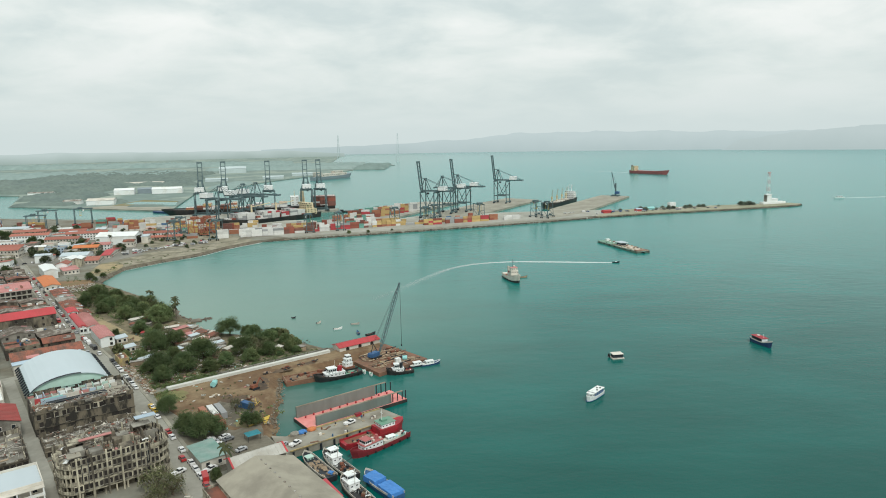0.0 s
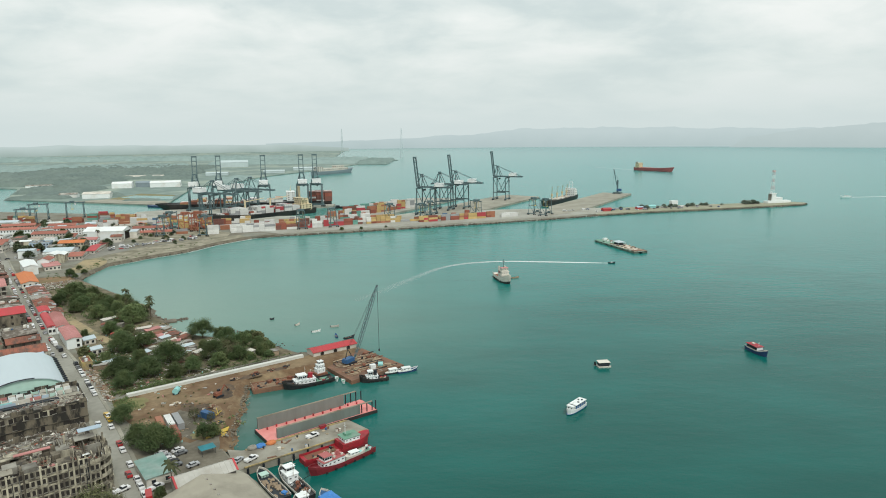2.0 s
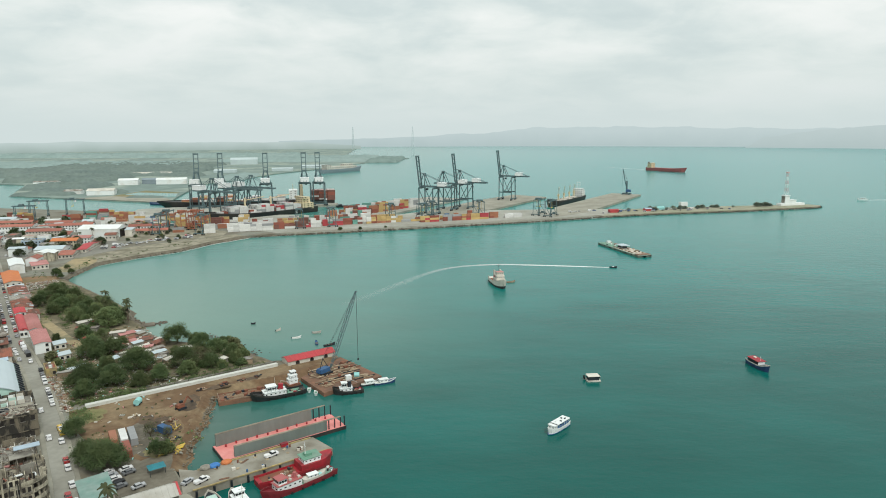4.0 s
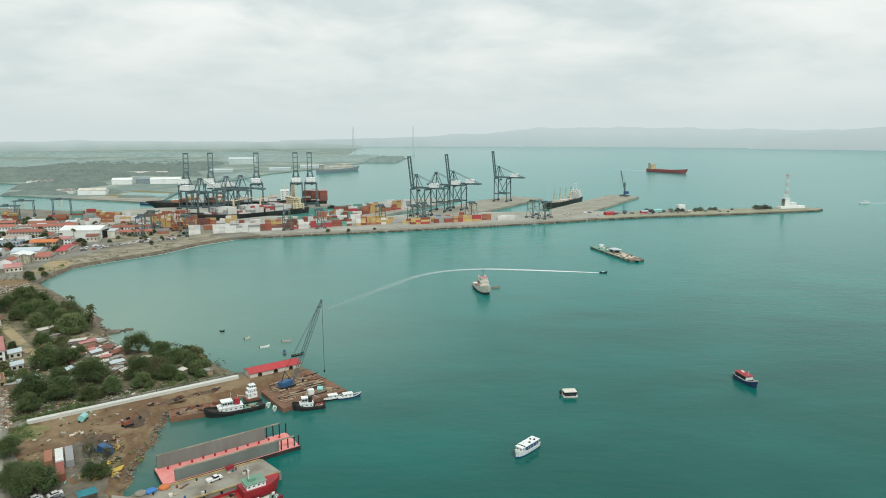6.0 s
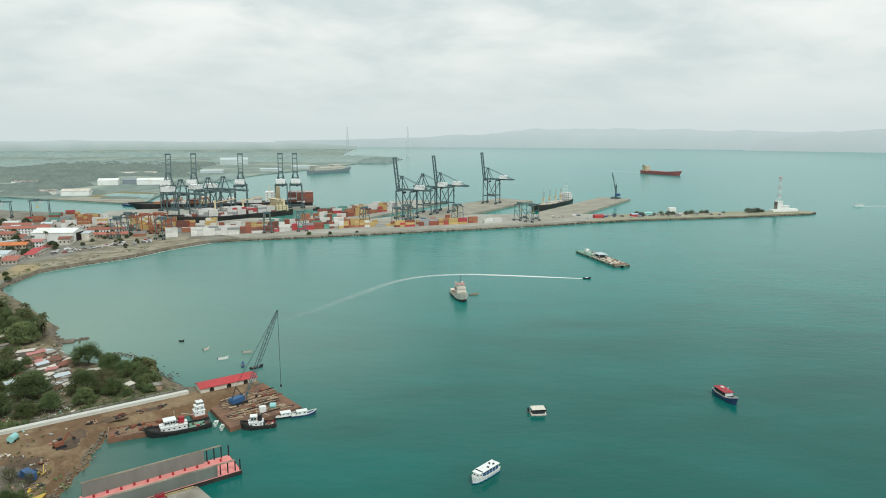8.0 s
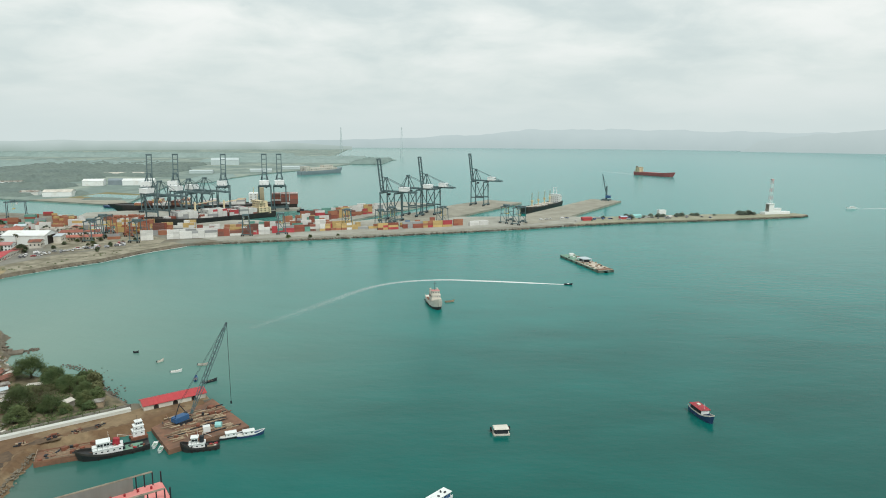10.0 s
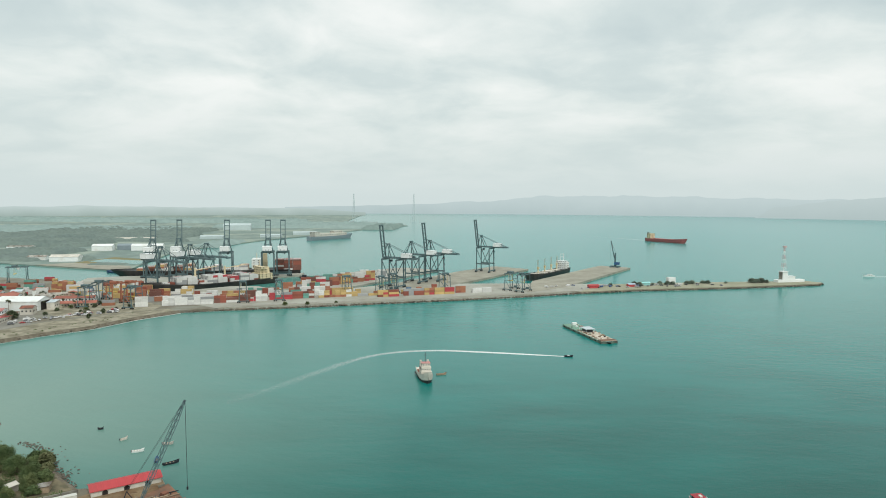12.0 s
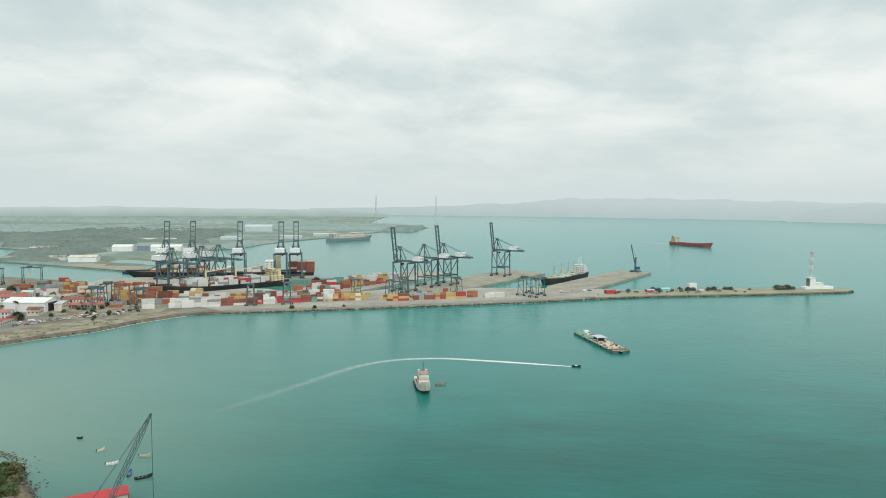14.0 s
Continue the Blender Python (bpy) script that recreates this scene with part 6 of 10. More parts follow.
for (u0, v0, u1, v1), L, hp, lab, cargo in (((-52.5, 36.6, -71.5, 36.8), 19, DARK_STEEL, "dark blue and white fishing boat heaped with brown nets", "nets"), ((-55, 43.0, -76, 43.4), 20, BLACKHULL, "white and black trawler with a tall wheelhouse", "trawler"), ((-75, 39, -95, 38.5), 18, BLACKHULL, "dark fishing boat with cluttered deck", "trawler"), ((-78, 47, -96, 48), 18, BLUEPAINT, "low vessel under a blue tarpaulin", "tarp")):
    a, b = town(u0, v0, 0), town(u1, v1, 0)
    c = (a + b) / 2
    d = a - b
    fbt = vessel("trawler" if cargo == "trawler" else "cargo_boat", sea(c.x, c.y, d.x, d.y), L, 5.4, 1.6, hp, lab, "boat", rail=0.7, full=0.62, sheer=0.9, rail_paint=OFFWHITE)
    if cargo == "nets":
        bm = bmesh.new()
        for k in range(60):
            bmesh.ops.create_icosphere(bm, subdivisions=1, radius=rng.uniform(0.35, 0.75), matrix=Matrix.Translation((rng.uniform(-8, 5), rng.uniform(-2.0, 2.0), 1.75)) @ Matrix.Diagonal((1.3, 1, 0.6, 1)))
        part("net_heap", bm, WOOD, fbt)
        house(fbt, (7.0, 0, 2.3), (2.2, 2.4, 1.3), PALETEAL, "cabin", win=0.5)
        bm = bmesh.new()
        box(bm, (-7, -1, 2.1), (1.6, 1.4, 0.8), 0.4)
        part("blue_cover", bm, BLUETARP, fbt)
    elif cargo == "trawler":
        house(fbt, (4.0, 0, 2.9), (5.0, 3.8, 2.6), HOUSEWHITE, win=0.7)
        house(fbt, (4.6, 0, 5.2), (2.6, 3.0, 2.0), HOUSEWHITE, "wheelhouse", win=0.7)
        mast(fbt, 1.2, 0, 4, 6, OFFWHITE, 0.1)
        window_band(fbt, (4.6, 0, 5.5), (2.6, 3.0, 0.7))
        bm = bmesh.new()
        beam(bm, (0.5, 1.8, 1.6), (-6, 2.4, 6.5), 0.16)
        beam(bm, (0.5, -1.8, 1.6), (-6, -2.4, 6.5), 0.16)
        part("outrigger", bm, DARK_STEEL, fbt)
        for k in range(16):
            bm = bmesh.new()
            box(bm, (rng.uniform(-8, 1), rng.uniform(-1.8, 1.8), 2.0), (rng.uniform(0.6, 1.6), rng.uniform(0.5, 1.2), 0.8), rng.uniform(0, 3))
            part("deck_gear", bm, rng.choice([RUST, WHITE, DARK_STEEL, WOOD]), fbt)
    else:
        bm = bmesh.new()
        box(bm, (4.6, 0.1, 2.4), (6.6, 5.2, 1.9), 0.03, top=0.94)
        box(bm, (-4.2, -0.1, 2.2), (8.6, 5.3, 1.5), -0.03, top=0.95)
        bmesh.ops.subdivide_edges(bm, edges=bm.edges[:], cuts=5, use_grid_fill=True)
        for v in bm.verts:
            v.co.z += 0.25 * noise.noise(v.co * 0.7)
        part("tarpaulin", bm, BLUETARP, fbt, "bright blue tarpaulin cover")


# ---- streets and open ground ----
def ribbon(bm, path, wide, z0, z1, off=0.0):
    """A slab that follows a line of town places."""
    pts = [town(u, v).xy for u, v in path]
    left, right = [], []
    for i, p in enumerate(pts):
        d = (pts[min(i + 1, len(pts) - 1)] - pts[max(i - 1, 0)]).normalized()
        n = Vector((-d.y, d.x))
        left.append(p + n * (off + wide / 2))
        right.append(p + n * (off - wide / 2))
    prism(bm, [q[:] for q in right + left[::-1]], z0, z1)


MAIN = [(-130, -4), (-60, -2), (-16, 0.6), (36, 2.2), (100, 2.0), (135, 0.2), (165, -2.8), (216, -3.4), (313, -3), (503, -2), (720, 0)]
bm = bmesh.new()
ribbon(bm, MAIN, 6.4, 2.2, 2.66)
setting("road_1", bm, STREET, "pale worn concrete main street with parked cars", "road")
bm = bmesh.new()
ribbon(bm, [(-130, -40), (-20, -40), (52, -40.5), (110, -41)], 4.6, 2.2, 2.665)
setting("road_2", bm, STREET, "narrow pale concrete side street", "road")
for k, (u0, wide) in enumerate(((46.5, 3.0), (111, 6.0), (192, 6.0), (268, 6.0), (335, 6.0), (-62, 8.0))):
    bm = bmesh.new()
    ribbon(bm, [(u0, -180), (u0, -6 if u0 > 150 else -2.5)], wide, 2.2, 2.655)
    setting(f"road_{k + 3}", bm, STREET, "narrow cross street between blocks", "road")
for side, z in ((3.95, 2.82), (-3.95, 2.82)):
    bm = bmesh.new()
    ribbon(bm, MAIN, 1.4, 2.2, z, off=side)
    setting("pavement", bm, CONCRETE, "raised concrete pavement along the street", "pavement")
bm = bmesh.new()
prism(bm, [town(u, v).xy[:] for u, v in ((45.5, 9), (45.5, 98), (52, 129), (40.3, 128.6), (32.3, 100), (33.2, 90), (36.1, 68), (32.2, 60.3), (16, 52.7), (4, 45.7), (-12, 37.7), (-16, 24), (-2, 16), (10, 11), (30, 8))], 2.2, 2.68)
setting("yard_ground", bm, DIRT, "bare brown earth works yard", "ground")
def blob(name, u, v, ru, rv, material, label, seed, z=2.69):
    """An irregular stain of other ground lying a centimetre proud."""
    bm = bmesh.new()
    ring = []
    for k in range(40):
        a = math.tau * k / 40
        r = 1 + 0.45 * noise.noise(Vector((math.cos(a) * 1.3, math.sin(a) * 1.3, seed))) + 0.22 * noise.noise(Vector((math.cos(a) * 4, math.sin(a) * 4, seed + 3)))
        ring.append(town(u + ru * r * math.cos(a), v + rv * r * math.sin(a)).xy[:])
    prism(bm, ring, 2.5, z)
    return setting(name, bm, material, label, "ground")


blob("ground_patch_1", 8, 39.5, 11, 4.5, TANDIRT, "tan sandy patch in the works yard", 1.0)
blob("ground_patch_2", 1, 27, 15, 9, LOT, "grey gravel patch in the works yard", 2.0, 2.694)
blob("ground_patch_3", 36, 16, 8, 6, GRASS, "patch of dry grass by the wall", 3.0)
blob("ground_patch_4", 30, 32, 7, 5, TANDIRT, "tan sandy patch in the works yard", 4.0)
for k_, (u, v, a, c) in enumerate(((29, 54, 4, 3.5), (36, 68, 2.2, 6), (22, 50, 5, 4), (12, 38, 6, 4), (4, 38, 5, 4), (37, 82, 2, 5), (18, 33, 5, 3))):
    blob(f"wet_patch_{k_ + 1}", u, v, a, c, WETDIRT, "dark wet patch of trodden earth in the works yard", 11.0 + k_, 2.698 + 0.004 * k_)
blob("ground_patch_5", -12, 31, 6, 5, GRASS, "weedy patch above the shore", 5.0, 2.7)
bm = bmesh.new()
prism(bm, [town(u, v).xy[:] for u, v in ((-12, 37.2), (-26, 31.6), (-45, 31), (-45, 7), (-20, 6), (-4, 12), (2, 24))], 2.2, 2.672)
setting("parking_lot", bm, LOT, "grey dusty parking ground by the pier", "ground")
bm = bmesh.new()
prism(bm, [town(u, v).xy[:] for u, v in ((-420, 32.5), (-52, 32.5), (-47, 31), (-47, 26), (-60, 27), (-420, 26))], 2.2, 2.69)
setting("quay_edge", bm, CONCRETE, "worn concrete quay apron", "quay")
bm = bmesh.new()
prism(bm, [(-292, 594), (-274, 626), (-251, 657), (-236, 700), (-212, 741), (-225, 752), (-262, 715), (-300, 672), (-315, 628), (-306, 600)], 2.2, 2.67)
setting("shore_strip", bm, SILT, "grey gravel strip with tan patches behind the shore", "ground")
bm = bmesh.new()
prism(bm, [(-294, 553), (-291, 575), (-294, 594), (-300, 606), (-313, 622), (-323, 611), (-319, 592), (-314, 575), (-310, 558), (-302, 551)], 2.3, 2.70)
setting("sand_patch", bm, SAND, "tan bare sand behind the shore", "ground")
bm = bmesh.new()
prism(bm, [(-283, 516), (-287, 530), (-297, 538), (-308, 537), (-322, 528), (-326, 517), (-310, 505), (-293, 497), (-281, 505)], 2.2, 2.685)
setting("shore_soil", bm, REDSOIL, "bare red brown soil behind the shore", "ground")
bm = bmesh.new()
prism(bm, [(-235, 742), (-300, 690), (-345, 735), (-335, 775), (-280, 800), (-240, 770)], 2.2, 2.66)
setting("gravel_lot", bm, SILT, "grey gravel lot with parked vehicles", "ground")
bm = bmesh.new()
prism(bm, [(-330, 600), (-305, 660), (-345, 725), (-430, 700), (-420, 610)], 2.2, 2.662)
setting("asphalt_lot", bm, ASPHALT, "grey asphalt lot by the shore", "ground")
bm = bmesh.new()
ribbon(bm, [(214, 14), (206, 14.2), (194.5, 15.8), (180, 18.2), (160, 20.6), (148, 23), (136, 26)], 5.5, 2.2, 2.70)
setting("dirt_track", bm, SAND, "pale dirt track among the trees", "path")

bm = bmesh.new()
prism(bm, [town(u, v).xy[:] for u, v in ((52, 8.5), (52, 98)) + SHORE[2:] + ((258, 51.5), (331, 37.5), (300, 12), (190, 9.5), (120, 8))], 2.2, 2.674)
setting("grove_ground", bm, GROVE, "dark earth with paler patches below the trees", "ground")

wl2 = thing("sea_wall", pose(0, 0, 0), "long white concrete wall along the works yard", "wall")
for k in range(11):
    bm = bmesh.new()
    a, b = town(46.0, 15.2 + 7.6 * k, 3.2), town(46.0, 22.77 + 7.6 * k, 3.2)
    beam(bm, a, b, 2.3, 1.2)
    part("wall_panel", bm, LIMEWALL, wl2)
    bm = bmesh.new()
    beam(bm, a + Vector((0, 0, 0.68)), b + Vector((0, 0, 0.68)), 2.45, 0.16)
    part("coping", bm, LIMEWALL, wl2)
bm = bmesh.new()
for k in range(10):
    a = town(49.5, 40 + 6 * k, 3.2)
    beam(bm, a, town(49.5, 45.6 + 6 * k, 3.2), 0.4, 1.8)
setting("garden_wall", bm, GREYWALL, "low grey wall below the trees", "wall")


# ---- buildings ----
PANE = {}


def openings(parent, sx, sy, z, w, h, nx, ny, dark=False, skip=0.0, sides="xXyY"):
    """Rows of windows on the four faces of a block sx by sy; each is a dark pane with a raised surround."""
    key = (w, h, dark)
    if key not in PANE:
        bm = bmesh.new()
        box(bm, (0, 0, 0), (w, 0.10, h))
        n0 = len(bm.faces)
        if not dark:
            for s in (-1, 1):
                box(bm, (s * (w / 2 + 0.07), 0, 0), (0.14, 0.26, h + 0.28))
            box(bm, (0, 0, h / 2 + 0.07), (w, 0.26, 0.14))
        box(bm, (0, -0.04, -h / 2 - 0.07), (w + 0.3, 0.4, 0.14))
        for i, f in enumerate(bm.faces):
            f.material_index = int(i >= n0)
        # unglazed openings get a panel in the colour of the shade inside
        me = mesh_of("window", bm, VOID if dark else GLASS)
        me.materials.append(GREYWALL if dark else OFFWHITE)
        PANE[key] = me
    pane = PANE[key]
    for s, n, length, dep in (("y", nx, sx, -sy / 2), ("Y", nx, sx, sy / 2), ("x", ny, sy, -sx / 2), ("X", ny, sy, sx / 2)):
        if s not in sides:
            continue
        for k in range(n):
            if rng.random() < skip:
                continue
            o = -length / 2 + (k + 0.5) * length / n
            if s in "yY":
                m = pose(o, dep, z, 0, 0, 0 if s == "y" else 180)
            else:
                m = pose(dep, o, z, 0, 0, -90 if s == "x" else 90)
            shared("window", pane, parent, m)


def gable(bm, sx, sy, z, rise, over=0.5, along="y", t=0.18):
    """A pitched roof of two thin slopes over a block; along is the ridge's direction."""
    if along == "y":
        for s in (-1, 1):
            loft(bm, [[(s * (sx / 2 + over), y, z - 0.1), (0, y, z + rise), (0, y, z + rise + t), (s * (sx / 2 + over), y, z - 0.1 + t)] for y in (-sy / 2 - over, sy / 2 + over)])
    else:
        for s in (-1, 1):
            loft(bm, [[(x, s * (sy / 2 + over), z - 0.1), (x, 0, z + rise), (x, 0, z + rise + t), (x, s * (sy / 2 + over), z - 0.1 + t)] for x in (-sx / 2 - over, sx / 2 + over)])


def gable_walls(bm, sx, sy, z, rise, along):
    if along == "y":
        for y in (-sy / 2 + 0.1, sy / 2 - 0.1):
            loft(bm, [[(-sx / 2, yy, z - 0.05), (sx / 2, yy, z - 0.05), (0, yy, z + rise)] for yy in (y - 0.1, y + 0.1)])
    else:
        for x in (-sx / 2 + 0.1, sx / 2 - 0.1):
            loft(bm, [[(xx, -sy / 2, z - 0.05), (xx, sy / 2, z - 0.05), (xx, 0, z + rise)] for xx in (x - 0.1, x + 0.1)])


def building(m, sx, sy, h, wall, roofmat, label, floors=1, roof="gable", rise=1.6, along="y", name="building", group="", dark=False, skip=0.1, clutter=0, category="building", wins=True, over=0.5, sides="yX", patches=0):
    """A block with a pitched or flat roof; local x towards the bay, y up the street."""
    b = thing(name, m, label, category, group)
    bm = bmesh.new()
    box(bm, (0, 0, h / 2), (sx, sy, h))
    if roof == "gable":
        gable_walls(bm, sx, sy, h, rise, along)
    w = part("wall", bm, wall, b)
    if roof == "gable":
        bm = bmesh.new()
        gable(bm, sx, sy, h, rise, over, along)
        r = part("roof", bm, roofmat, b)
        bm = bmesh.new()
        n = int((sy if along == "y" else sx) / 1.6)
        for k in range(n):
            for s in (-1, 1):
                if along == "y":
                    y = -sy / 2 + (k + 0.5) * sy / n
                    beam(bm, (s * (sx / 2 + over * 0.9), y, h + 0.12), (s * 0.1, y, h + rise + 0.17), 0.12, 0.1)
                else:
                    x = -sx / 2 + (k + 0.5) * sx / n
                    beam(bm, (x, s * (sy / 2 + over * 0.9), h + 0.12), (x, s * 0.1, h + rise + 0.17), 0.12, 0.1)
        for q in range(patches):
            a0, b0 = rng.uniform(0.03, 0.75), rng.uniform(-0.48, 0.36)
            a1, b1, s = min(0.99, a0 + rng.uniform(0.15, 0.5)), b0 + rng.uniform(0.06, 0.22), rng.choice((-1, 1))
            pb = bmesh.new()
            quad = []
            for f, g in ((a0, b0), (a1, b0), (a1, b1), (a0, b1)):
                across, z = s * f * ((sx if along == "y" else sy) / 2 + over), h + rise * (1 - f) + 0.24
                quad.append((across, g * sy, z) if along == "y" else (g * sx, across, z))
            loft(pb, [quad, [(x, y, z + 0.05) for x, y, z in quad]])
            part("roof_patch", pb, rng.choice([RUSTROOF, GREYROOF, GREYROOF, RUSTROOF, PALEROOF, PINKROOF]), r)
        if roofmat != TANROOF and m.translation.y < 480:
            part("roof_seams", bm, roofmat, r)
        else:
            bm.free()
    elif roof == "shed":
        bm = bmesh.new()
        loft(bm, [[(-sx / 2 - over, y, h + 0.05), (sx / 2 + over, y, h + 0.05 + rise), (sx / 2 + over, y, h + 0.2 + rise), (-sx / 2 - over, y, h + 0.2)] for y in (-sy / 2 - over, sy / 2 + over)])
        part("roof", bm, roofmat, b)
        bm = bmesh.new()
        loft(bm, [[(-sx / 2, y, h - 0.1), (sx / 2, y, h - 0.1), (sx / 2, y, h + rise)] for y in (-sy / 2, sy / 2)])
        part("gable_wall", bm, wall, b)
    else:
        bm = bmesh.new()
        box(bm, (0, 0, h + 0.06), (sx - 0.5, sy - 0.5, 0.12))
        r = part("roof", bm, roofmat, b)
        bm = bmesh.new()
        for s in (-1, 1):
            box(bm, (s * (sx / 2 - 0.15), 0, h + 0.45), (0.3, sy, 0.9))
            box(bm, (0, s * (sy / 2 - 0.15), h + 0.45), (sx - 0.62, 0.3, 0.9))
        part("parapet", bm, wall, b)
        for k in range(clutter):
            bm = bmesh.new()
            if k % 3 == 0:
                x, y = rng.uniform(-sx / 2 + 2, sx / 2 - 2), rng.uniform(-sy / 2 + 2, sy / 2 - 2)
                tube(bm, (x, y, h + 0.1), (x, y, h + 1.5), 0.6, seg=10)
                part("water_tank", bm, rng.choice([BLACKHULL, BLUEPAINT, WHITE]), b)
            else:
                box(bm, (rng.uniform(-sx / 2 + 2, sx / 2 - 2), rng.uniform(-sy / 2 + 2, sy / 2 - 2), h + 0.7), (rng.uniform(1, 3), rng.uniform(1, 3), 1.2), rng.uniform(0, 3))
                part("roof_box", bm, rng.choice([GREYWALL, OFFWHITE, GREYROOF]), b)
    if wins:
        gap, far = 4.3, m.translation.y > 480
        for f in range(floors):
            z = (f + 0.55) * h / floors
            if far:
                wh = min(1.5, h / floors * 0.5)
                for side, length in (("y", sx), ("X", sy)):
                    bm, n = bmesh.new(), max(2, int(length / 3.0))
                    for k in range(n):
                        o = -length / 2 + (k + 0.5) * length / n
                        if side == "y":
                            box(bm, (o, -sy / 2, z), (1.3, 0.14, wh))
                        else:
                            box(bm, (sx / 2, o, z), (0.14, 1.3, wh))
                    tagged(part("glazing", bm, GLASS, w), kind="stuff")
                continue
            openings(w, sx, sy, z, 1.3, min(1.5, h / floors * 0.55), max(2, int(sx / gap)), max(2, int(sy / gap)), dark, skip, sides)
    return b


# sports hall with its vaulted roof
gym = thing("sports_hall", tpose(76, -21.5, 2.6), "sports hall with a pale vaulted metal roof and teal gable", "hall")
bm = bmesh.new()
box(bm, (0, 0, 4.3), (31, 46, 8.6))
gw = part("wall", bm, TEALROOF, gym)
openings(gw, 31, 46, 6.6, 1.6, 1.4, 9, 12, sides="yX")
bm = bmesh.new()
arc = [(15.2 * math.cos(radians(a)) / math.cos(radians(25)), 9.0 + 4.9 * (math.sin(radians(a)) - math.sin(radians(25))) / (1 - math.sin(radians(25)))) for a in range(25, 156, 10)]
loft(bm, [[(x, y, z) for x, z in arc] + [(x * 0.995, y, z - 0.35) for x, z in arc[::-1]] for y in (-20.5, 21.5)])
vr = part("vault_roof", bm, PALEROOF, gym, "pale grey vaulted sheet roof")
for y in (-19.6, 20.6):
    bm = bmesh.new()
    loft(bm, [[(x * 0.98, yy, z - 0.2) for x, z in arc] for yy in (y - 0.2, y + 0.2)])
    part("gable_wall", bm, PALETEAL, gym, "pale teal gable")
bm = bmesh.new()
loft(bm, [[(x * 1.0, y, z + 0.05) for x, z in arc[5:]] + [(x * 1.0, y, z + 0.3) for x, z in arc[:4:-1]] for y in (-20.9, -20.3)])
part("roof_edge", bm, DARK_STEEL, gym)
for s in (-1, 1):
    for k in range(13):
        bm = bmesh.new()
        beam(bm, (s * 15.4, -21 + 3.5 * k, 9.2), (s * 17.2, -21 + 3.5 * k, 7.6), 0.7, 0.6)
        part("buttress", bm, DARK_STEEL, gym)
for k in range(8):
    bm = bmesh.new()
    box(bm, (-13 + 3.7 * k, -22.6, 9.1), (0.8, 0.8, 1.0))
    part("roof_vent", bm, DARK_STEEL, gym)
bm = bmesh.new()
box(bm, (0, -22.0, 8.75), (31.5, 2.6, 0.3))
part("eaves_slab", bm, TEALROOF, gym)


def broken_top(bm, sx, sy, z, n, mat_h=1.6):
    """Jagged remains of walls along the edges."""
    for s in (-1, 1):
        for k in range(n):
            if rng.random() < 0.7:
                hh = rng.uniform(0.3, mat_h)
                box(bm, (-sx / 2 + (k + 0.5) * sx / n, s * (sy / 2 - 0.15), z + hh / 2), (sx / n * 0.96, 0.3, hh))
            if rng.random() < 0.7:
                hh = rng.uniform(0.3, mat_h)
                box(bm, (s * (sx / 2 - 0.15), -sy / 2 + (k + 0.5) * sy / n, z + hh / 2), (0.3, sy / n * 0.96, hh))


